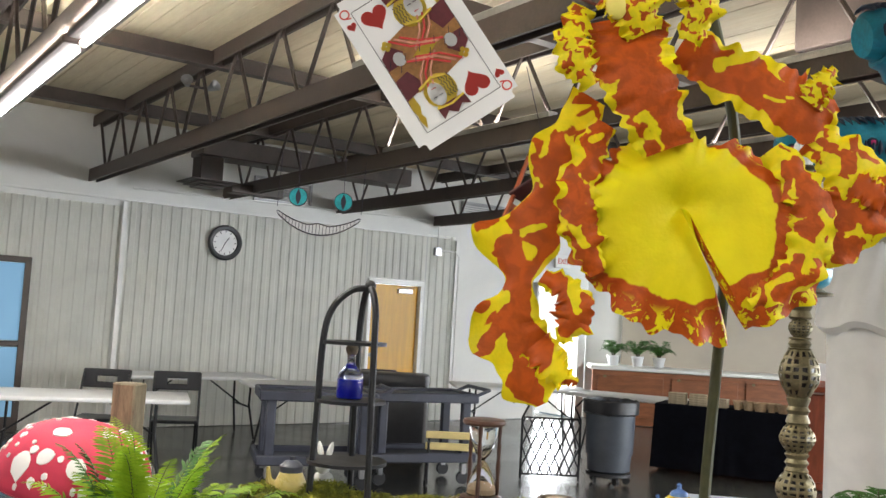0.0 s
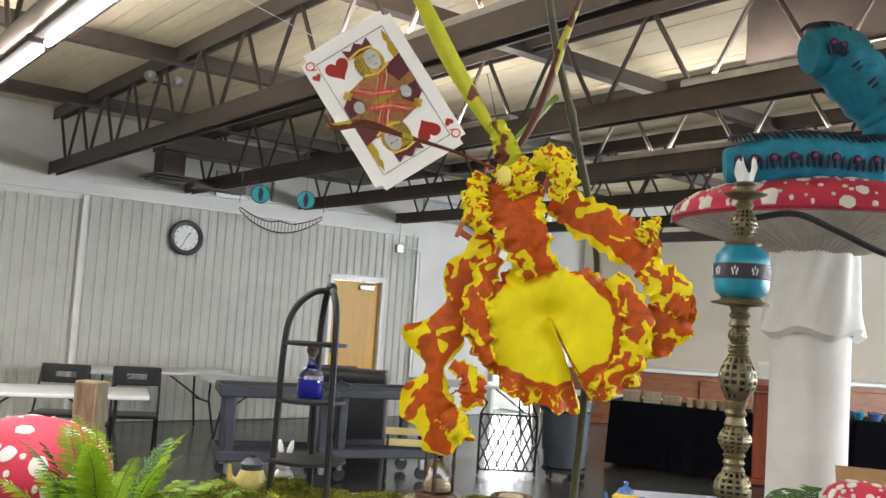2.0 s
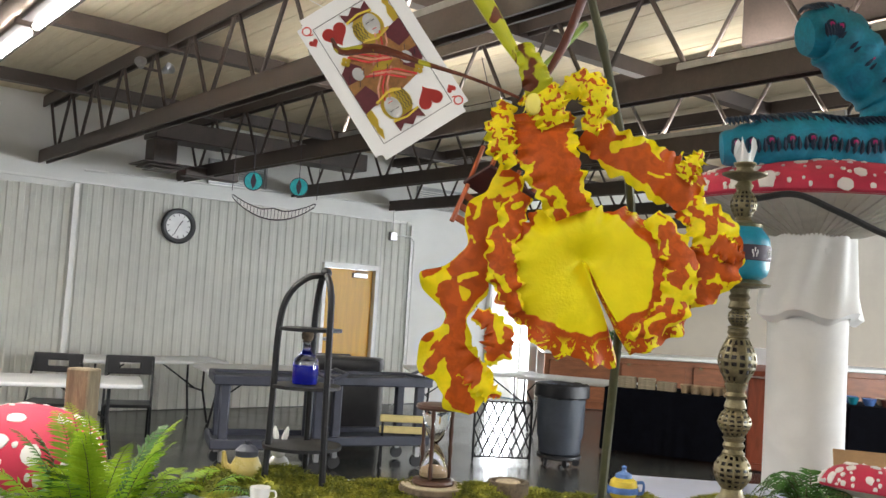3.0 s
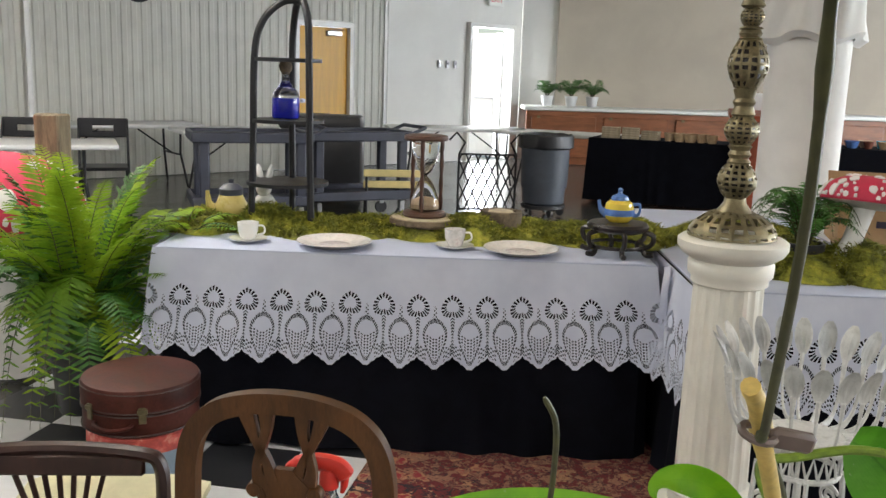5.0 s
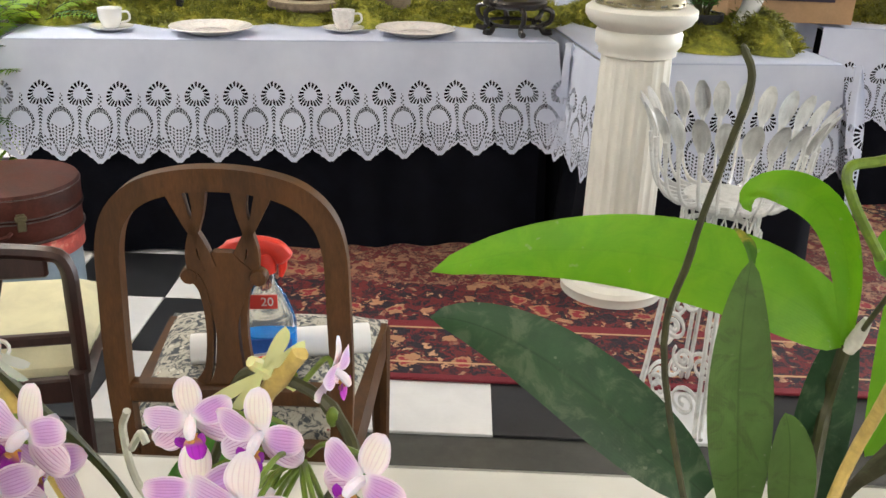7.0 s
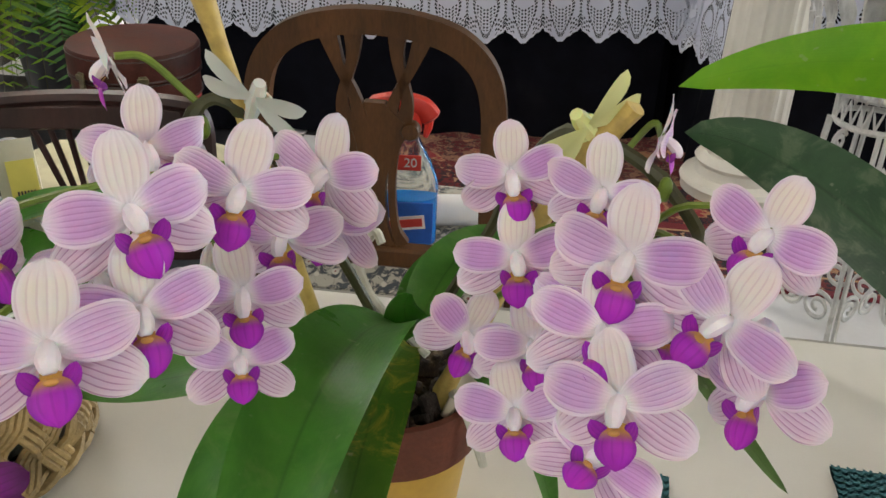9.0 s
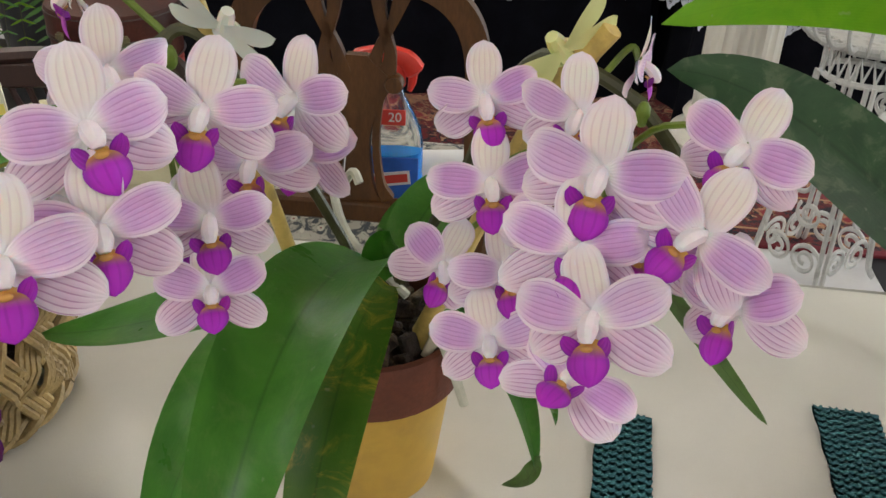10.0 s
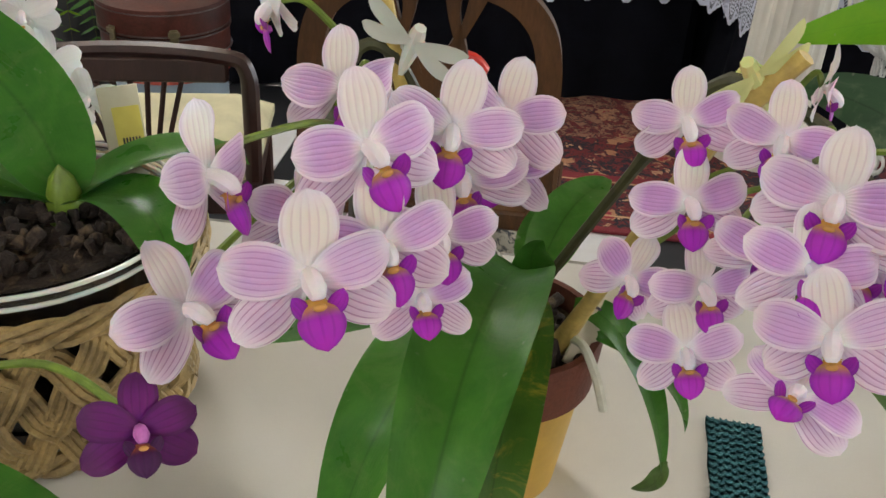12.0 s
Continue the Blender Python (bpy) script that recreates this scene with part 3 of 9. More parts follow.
txt.body, txt.size, txt.extrude, txt.align_x, txt.align_y = "EXIT", 0.13, 0.002, "CENTER", "CENTER"
txt.materials.append(RED_P)
tx = new("letters", txt)
tx.parent = sg
tx.matrix_local = pose(0, -0.03, 0, 90, 0, 0)
for i in range(3):
    sw = thing("light_switch", "small grey wall switch beside the exit", "switch", "light switches", HM @ Matrix.Translation((1.72 + 0.17 * i, -0.0, 1.58)))
    b = B()
    box(b, (0, 0, 0), (0.06, 0.03, 0.12), 0.006)
    part("plate", b, CHROME, sw)
    b = B()
    box(b, (0, -0.018, 0.01), (0.015, 0.02, 0.03), 0.003)
    part("toggle", b, PLASTIC_B, sw)


# ducts hung between the trusses
def duct(u0, v0, z0, lx, ly, lz, drop):
    dc = thing("air_duct", "brown painted air duct with a ceiling diffuser", "duct", "air ducts", HM @ Matrix.Translation((u0, v0, z0)))
    b = B()
    box(b, (lx / 2, 0, 0), (lx, ly, lz), 0.01)
    part("trunk", b, STEEL, dc)
    b = B()
    box(b, (0.15, 0, -lz / 2 - drop / 2), (0.28, 0.28, drop), 0.01)
    part("drop_box", b, STEEL, dc)
    for i in range(3):
        b = B()
        w = 0.55 - 0.12 * i
        box(b, (0.15, 0, -lz / 2 - drop - 0.015 - 0.03 * i), (w, w, 0.016), 0.004)
        part("vane", b, STEEL, dc)


duct(-4.1, -1.2, 3.42, 2.9, 0.4, 0.22, 0.28)
duct(-1.2, -9.4, 3.55, 2.6, 0.45, 0.3, 0.18)
duct(-3.1, -9.2, 3.52, 1.45, 1.7, 0.5, 0.04)
b = B()
box(b, (-3.2, -0.9, 3.03), (0.7, 0.18, 0.12), 0.01)
solid("wall_heater", b, STEEL, "small brown heater box under the roof", "heater", m=HM)
fl = thing("flood_light", "pair of small flood lamps on a truss", "lamp", m=HM @ Matrix.Translation((-4.96, -3.5, 3.55)))
for s in (-1, 1):
    b = B()
    lathe(b, ((0.02, 0), (0.03, 0.03), (0.055, 0.1), (0.05, 0.1), (0.0, 0.06)), seg=14)
    bmesh.ops.transform(b, matrix=pose(s * 0.1, 0, 0, 60, s * 50, 0), verts=b.verts)
    part("lamp_head", b, CHROME, fl)
b = B()
tube(b, ((-0.12, 0, 0), (0.12, 0, 0)), 0.012, 6)
tube(b, ((0, 0, 0), (0, 0, 0.12)), 0.012, 6)
part("bracket", b, STEEL, fl)


# ---- hall furniture ----
def folding_table(m, lx=1.83, ly=0.76, h=0.74, clutter=False):
    t = thing("folding_table", "white plastic folding table with black metal legs", "table", "folding tables", m)
    b = B()
    box(b, (0, 0, h - 0.022), (lx, ly, 0.044), 0.018, seg=2)
    part("tabletop", b, PLASTIC_W, t)
    for s in (-1, 1):
        b = B()
        x0 = s * (lx / 2 - 0.28)
        for q in (-1, 1):
            tube(b, ((x0, q * (ly / 2 - 0.08), h - 0.05), (x0, q * (ly / 2 - 0.1), 0.4), (x0 + s * 0.06, q * (ly / 2 - 0.03), 0.0)), 0.013, 6)
        tube(b, ((x0, -ly / 2 + 0.1, 0.38), (x0, ly / 2 - 0.1, 0.38)), 0.012, 6)
        part("leg", b, IRON, t)
        b = B()
        tube(b, ((x0, 0, 0.38), (s * 0.2, 0, h - 0.05)), 0.01, 6)
        part("brace", b, IRON, t)
    return t


for x, y, r in ((-3.7, 8.05, 22), (-3.75, 10.95, 36), (-2.1, 10.75, 28), (1.75, 11.9, -22), (0.2, 12.4, 10)):
    folding_table(pose(x, y, 0, 0, 0, r))


def folding_chair(m):
    c = thing("folding_chair", "black plastic folding chair", "chair", "folding chairs", m)
    b = B()
    box(b, (0, 0, 0.44), (0.44, 0.42, 0.03), 0.012)
    part("seat", b, PLASTIC_B, c)
    b = B()
    for dz, sx, sz in ((0.86, 0.46, 0.07), (0.74, 0.46, 0.06)):
        box(b, (0, 0.2, dz), (sx, 0.025, sz), 0.01)
    for s in (-1, 1):
        box(b, (s * 0.16, 0.2, 0.8), (0.13, 0.025, 0.1), 0.01)
    part("backrest", b, PLASTIC_B, c)
    for s in (-1, 1):
        b = B()
        tube(b, ((s * 0.22, -0.24, 0), (s * 0.22, 0.2, 0.88)), 0.012, 6)
        part("leg", b, IRON, c)
        b = B()
        tube(b, ((s * 0.2, 0.24, 0), (s * 0.2, -0.18, 0.44)), 0.012, 6)
        part("leg", b, IRON, c)
    return c


for x, y, r in ((-3.85, 8.75, 10), (-3.2, 9.0, 20), (-1.5, 11.4, 25)):
    folding_chair(pose(x, y, 0, 0, 0, r))


def utility_cart(m):
    c = thing("utility_cart", "slate grey plastic two-shelf utility cart on castors", "cart", "utility carts", m)
    for z, nm in ((0.82, "top_tray"), (0.24, "lower_tray")):
        b = B()
        box(b, (0, 0, z), (1.02, 0.64, 0.03), 0.01)
        for dx, dy, sx, sy in ((0, 0.31, 1.06, 0.04), (0, -0.31, 1.06, 0.04), (0.51, 0, 0.04, 0.64), (-0.51, 0, 0.04, 0.64)):
            box(b, (dx, dy, z + (0.0 if z > 0.5 else 0.02)), (sx, sy, 0.09), 0.012)
        part(nm, b, PLASTIC_G, c)
    for sx in (-1, 1):
        for sy in (-1, 1):
            b = B()
            box(b, (sx * 0.42, sy * 0.26, 0.52), (0.09, 0.07, 0.56), 0.015)
            part("post", b, PLASTIC_G, c)
            b = B()
            lathe(b, ((0.02, -0.018), (0.06, -0.018), (0.065, 0), (0.06, 0.018), (0.02, 0.018)), seg=16)
            bmesh.ops.transform(b, matrix=pose(sx * 0.42, sy * 0.26, 0.065, 90, 0, 0), verts=b.verts)
            w = part("castor", b, PLASTIC_B, c)
            b = B()
            box(b, (sx * 0.42, sy * 0.26, 0.15), (0.05, 0.06, 0.1), 0.006)
            part("fork", b, CHROME, w)
    b = B()
    tube(b, ((0.52, -0.26, 0.84), (0.66, -0.26, 0.9), (0.66, 0.26, 0.9), (0.52, 0.26, 0.84)), 0.018, 8)
    part("handle", b, PLASTIC_G, c)


utility_cart(pose(-1.72, 8.55, 0, 0, 0, 20))
utility_cart(pose(-0.85, 9.15, 0, 0, 0, 26))
b = B()
box(b, (-1.3, 10.4, 0.86), (0.9, 0.5, 0.16), 0.05, m=None, seg=2)
box(b, (-1.25, 10.4, 0.4), (0.8, 0.5, 0.76), 0.05, seg=2)
solid("storage_bin", b, PLASTIC_B, "tall black storage bin with a lid behind the carts", "bin")

bench = thing("slatted_chair", "bistro chair with pale yellow slats", "chair", m=pose(-0.42, 9.0, 0, 0, 0, 8))
for z, y in ((0.47, 0), (0.36, 0.02)):
    b = B()
    box(b, (0, y, z), (0.6, 0.02, 0.07), 0.006)
    part("slat", b, CREAM_SLAT, bench)
for s in (-1, 1):
    b = B()
    tube(b, ((s * 0.27, 0, 0), (s * 0.27, 0.01, 0.5)), 0.012, 6)
    part("leg", b, IRON, bench)
    b = B()
    tube(b, ((s * 0.27, 0.34, 0), (s * 0.27, 0.0, 0.34)), 0.012, 6)
    part("leg", b, IRON, bench)

lat = thing("lattice_screen", "black metal lattice screen with looped handles", "screen", m=pose(0.5, 9.7, 0, 0, 0, 8))
b = B()
for dx in (-0.3, 0.3):
    tube(b, ((dx, 0, 0), (dx, 0, 0.62), (dx * 0.8, 0, 0.74), (dx * 1.1, 0, 0.84), (dx * 1.35, 0, 0.76)), 0.012, 6)
for z in (0.05, 0.62):
    tube(b, ((-0.3, 0, z), (0.3, 0, z)), 0.01, 6)
part("frame", b, IRON, lat)
for i in range(-5, 7):
    for sg2 in (-1, 1):
        pts = []
        for z in (0.05, 0.62):
            pts.append((0.1 * i * 1.0 + sg2 * (z - 0.335) * 0.45, z))
        (x0, z0), (x1, z1) = pts
        lo, hi = -0.3, 0.3
        if max(x0, x1) < lo or min(x0, x1) > hi:
            continue
        def clip(xa, za, xb, zb, lim, low):
            if (xa < lim) if low else (xa > lim):
                s = (lim - xa) / (xb - xa)
                return lim, za + (zb - za) * s
            return xa, za
        a0 = clip(*clip(x0, z0, x1, z1, lo, True), x1, z1, hi, False)
        a1 = clip(*clip(x1, z1, x0, z0, lo, True), x0, z0, hi, False)
        b = B()
        bar(b, (a0[0], 0, a0[1]), (a1[0], 0, a1[1]), 0.022, 0.014)
        part("lattice_slat", b, IRON, lat, smooth=0)

can = thing("trash_bin", "round grey plastic bin with a black bag on a dolly", "trash bin", m=pose(1.1, 9.75, 0))
b = B()
lathe(b, ((0.19, 0.12), (0.215, 0.14), (0.25, 0.76), (0.275, 0.77), (0.275, 0.83), (0.255, 0.83), (0.24, 0.3), (0.0, 0.3)), seg=32)
part("barrel", b, CAN_G, can)
b = B()
lathe(b, ((0.255, 0.70), (0.282, 0.72), (0.285, 0.835), (0.262, 0.85), (0.25, 0.80), (0.22, 0.6)), seg=36)
for v in b.verts:
    v.co += Vector((rnd.uniform(-1, 1), rnd.uniform(-1, 1), rnd.uniform(-1, 1))) * 0.006
part("bin_bag", b, PLASTIC_B, can, "black bin bag folded over the rim")
b = B()
lathe(b, ((0.22, 0.08), (0.23, 0.09), (0.23, 0.12), (0.0, 0.12)), seg=28)
part("dolly", b, PLASTIC_B, can)
for i in range(5):
    a = i * 2 * math.pi / 5
    b = B()
    lathe(b, ((0.01, -0.015), (0.04, -0.015), (0.04, 0.015), (0.01, 0.015)), seg=12)
    bmesh.ops.transform(b, matrix=pose(0.18 * math.cos(a), 0.18 * math.sin(a), 0.041, 90, 0, 30 * i), verts=b.verts)
    part("castor", b, PLASTIC_B, can)


def draped_table(m, lx, ly, h=0.75):
    t = thing("draped_table", "table under a black cloth reaching the floor", "table", "draped tables", m)
    b = B()
    nn = 90

    def f(s, v):
        a = s * 2 * math.pi
        c, sn = math.cos(a), math.sin(a)
        k = 1 / max(abs(c) / (lx / 2), abs(sn) / (ly / 2))
        out = 1 + 0.02 * v + 0.022 * v * math.sin(a * 17 + 3 * math.sin(a * 3))
        return Vector((c * k * out, sn * k * out, h - v * (h - 0.03)))
    sheet(b, f, nn, 6, True)
    part("cloth", b, BLACK_CLOTH, t)
    b = B()
    box(b, (0, 0, h - 0.015), (lx * 0.998, ly * 0.998, 0.03), 0.004)
    part("tabletop", b, BLACK_CLOTH, t)
    return t


draped_table(pose(2.65, 10.95, 0, 0, 0, -22), 1.7, 0.75)
draped_table(pose(5.3, 10.6, 0, 0, 0, -15), 1.8, 0.75)
TERR_L = mat("pale_clay", (0.50, 0.36, 0.22), 0.8, var=0.2, scale=20)
for i in range(9):
    b = B()
    r0 = 0.05 + 0.015 * (i % 3)
    lathe(b, ((r0 * 0.7, 0), (r0, 0.09), (r0 * 0.9, 0.09), (r0 * 0.6, 0.01), (0, 0.01)), seg=16)
    p = Matrix.Translation((2.65, 10.95, 0.752)) @ pose(0, 0, 0, 0, 0, -22) @ Vector((-0.05 + 0.1 * (i % 5) * 1.2 + 0.1, -0.25 + 0.16 * (i // 5), 0))
    solid("clay_bowl", b, TERR_L, "small pale clay bowl on the black table", "bowl", "clay bowls", m=Matrix.Translation(p))
for i in range(14):
    b = B()
    box(b, (0, 0, 0.012), (0.2, 0.13, 0.024), 0.004)
    p = Matrix.Translation((2.65, 10.95, 0.752)) @ pose(0, 0, 0, 0, 0, -22) @ Vector((-0.62 + 0.23 * (i % 3), -0.2, 0.026 * (i // 3)))
    solid("bark_board", b, CUT, "thin pale wooden mounting board in a pile", "board", "mounting boards", m=Matrix.Translation(p) @ pose(0, 0, 0, 0, 0, -22 + 9 * math.sin(i * 2.1)))
for i in range(10):
    b = B()
    r0 = 0.06 + 0.02 * (i % 2)
    lathe(b, ((r0 * 0.6, 0), (r0, 0.08), (r0 * 0.9, 0.08), (r0 * 0.5, 0.01), (0, 0.01)), seg=16)
    p = Matrix.Translation((5.3, 10.6, 0.752)) @ pose(0, 0, 0, 0, 0, -15) @ Vector((-0.8 + 0.17 * (i % 5), -0.22 + 0.2 * (i // 5), 0))
    solid("glazed_pot", b, (TEAL, BLUE_G, TERRA, TERR_L)[i % 4], "small glazed plant pot on the black table", "pot", "glazed pots", m=Matrix.Translation(p))

LECTERN_W = mat("red_lectern_wood", (0.26, 0.055, 0.022), 0.4, var=0.25, scale=3, fine=60, stretch=(5, 5, 1))
pod = thing("lectern", "red-brown wooden lectern with a sloped top", "lectern", m=pose(3.44, 10.4, 0, 0, 0, -14))
b = B()
box(b, (0, 0, 0.5), (0.42, 0.38, 1.0), 0.01)
part("body", b, LECTERN_W, pod)
b = B()
box(b, (0, 0, 0.04), (0.5, 0.46, 0.08), 0.012)
part("plinth", b, LECTERN_W, pod)
b = B()
box(b, (0, 0, 1.1), (0.54, 0.46, 0.06), 0.012, m=pose(0, 0, 0, 8, 0, 0))
part("top", b, LECTERN_W, pod)
b = B()
box(b, (0, 0, 1.215), (0.26, 0.02, 0.22), 0.004)
solid("notice_card", b, PAPER, "white printed notice standing on the lectern", "notice", m=pose(3.41, 10.42, 0, 0, 0, -14))


# ---- the tea-party display ----
# chequered floor sheet, laid askew to the hall; grid frame at its front edge
GM = pose(0.349, 2.35, 0, 0, 0, -11)


def grid(a, b, z=0.0):
    return GM @ Vector((a, b, z))


LACE, nt, bs = nodes_of("white_crochet_lace")
uvn = nt.nodes.new("ShaderNodeUVMap")
sp = nt.nodes.new("ShaderNodeSeparateXYZ")
nt.links.new(uvn.outputs[0], sp.inputs[0])
U, V = sp.outputs[0], sp.outputs[1]
M = lambda op, a, b=None, c=None: math_node(nt, op, a, b, c)
fu = M("SUBTRACT", M("FRACT", U), 0.5)
au = M("ABSOLUTE", fu)


def gate(x, lo, hi):
    return M("MULTIPLY", M("GREATER_THAN", x, lo), M("LESS_THAN", x, hi))


pw = M("ADD", 1.0, M("MULTIPLY", M("POWER", M("ABSOLUTE", M("DIVIDE", M("SUBTRACT", V, 0.73), 0.20)), 2.0), 0.45))
pu, pv = M("MULTIPLY", M("DIVIDE", fu, 0.325), pw), M("DIVIDE", M("SUBTRACT", V, 0.75), 0.195)
r1, a1 = M("SQRT", M("ADD", M("MULTIPLY", pu, pu), M("MULTIPLY", pv, pv))), M("ARCTAN2", pv, pu)
fu2 = M("SUBTRACT", M("FRACT", M("ADD", U, 0.5)), 0.5)
du2, dv2 = M("DIVIDE", fu2, 0.33), M("DIVIDE", M("SUBTRACT", V, 0.475), 0.108)
r2, a2 = M("SQRT", M("ADD", M("MULTIPLY", du2, du2), M("MULTIPLY", dv2, dv2))), M("ARCTAN2", dv2, du2)
ring1 = M("MULTIPLY", gate(r1, 0.88, 1.08), M("GREATER_THAN", M("SINE", M("MULTIPLY", a1, 40)), -0.45))
mesh1 = M("MULTIPLY", M("MULTIPLY", M("LESS_THAN", r1, 0.78), M("GREATER_THAN", pv, -0.15)),
          M("GREATER_THAN", M("MULTIPLY", M("SINE", M("ADD", M("MULTIPLY", fu, 36), M("MULTIPLY", V, 112))), M("SINE", M("SUBTRACT", M("MULTIPLY", fu, 36), M("MULTIPLY", V, 112)))), 0.3))
ring2 = M("MULTIPLY", gate(r2, 0.56, 1.0), M("GREATER_THAN", M("SINE", M("MULTIPLY", a2, 18)), -0.3))
stem = M("MULTIPLY", M("MULTIPLY", gate(V, 0.43, 0.56), M("LESS_THAN", au, M("MULTIPLY", M("SUBTRACT", V, 0.38), 0.45))), M("GREATER_THAN", M("MULTIPLY", M("SINE", M("MULTIPLY", fu, 60)), M("SINE", M("MULTIPLY", V, 170))), 0.25))
side = M("MULTIPLY", M("MULTIPLY", gate(V, 0.60, 0.97), M("GREATER_THAN", au, M("SUBTRACT", 0.475, M("MULTIPLY", M("ABSOLUTE", M("SUBTRACT", V, 0.80)), 0.20)))), M("GREATER_THAN", M("SINE", M("MULTIPLY", V, 190)), -0.1))
star = M("MULTIPLY", M("MULTIPLY", gate(V, 0.86, 0.975), M("GREATER_THAN", au, 0.24)), M("GREATER_THAN", M("MULTIPLY", M("SINE", M("MULTIPLY", fu, 52)), M("SINE", M("MULTIPLY", V, 150))), 0.25))
side = M("MAXIMUM", side, stem)
hole = M("MAXIMUM", M("MAXIMUM", ring1, mesh1), M("MAXIMUM", M("MAXIMUM", ring2, side), star))
tb = nt.nodes.new("ShaderNodeBsdfTransparent")
mx = nt.nodes.new("ShaderNodeMixShader")
wv = noise_node(nt, 900, 2, 0.5, coords(nt))
bp = nt.nodes.new("ShaderNodeBump")
bp.inputs["Strength"].default_value, bp.inputs["Distance"].default_value = 0.35, 0.001
nt.links.new(wv.outputs[0], bp.inputs["Height"])
nt.links.new(bp.outputs[0], bs.inputs["Normal"])
nt.links.new(mixc(nt, ramp(nt, noise_node(nt, 5, 4, 0.6, coords(nt)).outputs[0], 0.3, 0.7), (0.545, 0.58, 0.70), (0.625, 0.66, 0.77)), bs.inputs["Base Color"])
bs.inputs["Roughness"].default_value = 0.9
nt.links.new(hole, mx.inputs[0])
nt.links.new(bs.outputs[0], mx.inputs[1])
nt.links.new(tb.outputs[0], mx.inputs[2])
nt.links.new(mx.outputs[0], nt.nodes["Material Output"].inputs[0])
CLOTH_L = mat("lavender_white_cloth", (0.49, 0.535, 0.68), 0.9, var=0.05, scale=4, fine=600, bump=0.25)


def lace_table(m, lx, ly, label, drops="front left right", h=0.755, fold=0.0):
    """A table with a black skirt to the floor and a white cloth with a lace border over it; m is the middle of the front foot."""
    t = thing("lace_table", label, "table", "tea tables", m)
    b = B()
    box(b, (0, ly / 2, h - 0.03), (lx, ly, 0.03), 0.004)
    part("tabletop", b, PLASTIC_W, t)

    def skirt(s, v):
        per = 2 * (lx + ly)
        d = s * per
        if d < lx:
            p, n = Vector((-lx / 2 + d, 0)), Vector((0, -1))
        elif d < lx + ly:
            p, n = Vector((lx / 2, d - lx)), Vector((1, 0))
        elif d < 2 * lx + ly:
            p, n = Vector((lx / 2 - (d - lx - ly), ly)), Vector((0, 1))
        else:
            p, n = Vector((-lx / 2, ly - (d - 2 * lx - ly))), Vector((-1, 0))
        o = 0.012 + v * 0.05 + 0.016 * v * math.sin(d * 23 + 2 * math.sin(d * 5))
        return Vector((p.x + n.x * o, p.y + n.y * o, h - 0.02 - v * (h - 0.03)))
    b = B()
    sheet(b, skirt, 260, 6, True)
    part("skirt", b, BLACK_CLOTH, t, "black cloth skirt to the floor")
    cloth = B()
    o = 0.03
    box(cloth, (0, ly / 2, h - 0.001), (lx + 2 * o - 0.004, ly + 2 * o - 0.004, 0.008), 0.003)
    cl = part("tablecloth", cloth, CLOTH_L, t, "plain lavender-white cloth top")
    for side_name in drops.split():
        L = lx if side_name == "front" else ly
        n = max(3, round(L / 0.12))
        cols = n * 16

        def f(s, v):
            d = s * n
            q = abs(d - math.floor(d) - 0.5) * 2
            drop = 0.345 + 0.05 * (1 - q) ** 1.1 + 0.008 * abs(math.sin(d * 3 * math.pi * 2)) + 0.015 * math.sin(s * 4)
            x = -L / 2 + s * L
            w = 0.012 + v * 0.045 + 0.014 * v * math.sin(x * 9) + 0.008 * v * math.sin(x * 21 + 1)
            if side_name == "front":
                flare = 1 + 0.045 * v
                p = Vector((x * flare * (lx + 2 * o) / lx, -o - w, 0))
            elif side_name == "right":
                w += 0.03 * v * math.sin(x * 13)
                p = Vector((lx / 2 + o + w, ly / 2 + x * (1 + 0.1 * v), 0))
            else:
                p = Vector((-lx / 2 - o - w, ly / 2 + x * (1 + 0.1 * v), 0))
            p.z = h - v * drop
            return p
        b = B()
        sheet(b, f, cols, 10)
        uvl = b.loops.layers.uv.verify()
        for fa in b.faces:
            for lp in fa.loops:
                lp[uvl].uv = (lp[uvl].uv[0] * n, lp[uvl].uv[1])
        part("lace_border", b, LACE, cl, "white crochet lace border with pineapple motifs")
        if side_name == "right":  # the gathered corner fold that hangs lowest
            b = B()

            def g(s, v):
                x = (s - 0.5) * (0.03 + 0.16 * math.sin(math.pi * min(1, v * 1.02) ** 0.9))
                return Vector((lx / 2 + o + 0.03 + 0.05 * v + 0.5 * x + 0.012 * math.sin(s * 9), -o - 0.035 - 0.04 * v + 0.35 * x - 0.012 * math.sin(s * 7), h - v * 0.50 + 0.02 * (abs(s - 0.5))))
            sheet(b, g, 18, 16)
            part("cloth_fold", b, LACE, cl, "gathered lace corner hanging low")
    return t


lace_table(Matrix.Translation((-0.115, 3.655, 0)) @ pose(0, 0, 0, 0, 0, -2), 1.80, 0.76, "long tea table with a black skirt and white lace cloth")
lace_table(Matrix.Translation((1.27, 3.24, 0)) @ pose(0, 0, 0, 0, 0, -2), 0.74, 1.8, "table end with a black skirt and white lace cloth")
lace_table(Matrix.Translation((2.45, 3.9, 0)) @ pose(0, 0, 0, 0, 0, -14), 0.74, 1.6, "further table end with a white lace cloth")

# rug
RUG, nt, bs = nodes_of("red_oriental_rug_pile")
vec = coords(nt)
warp = noise_node(nt, 30, 3, 0.6, vec)
vadd = nt.nodes.new("ShaderNodeVectorMath")
vadd.operation = "MULTIPLY_ADD"
nt.links.new(warp.outputs["Color"], vadd.inputs[0])
vadd.inputs[1].default_value = (0.09, 0.09, 0)
nt.links.new(vec, vadd.inputs[2])
vec = vadd.outputs[0]
vo = nt.nodes.new("ShaderNodeTexVoronoi")
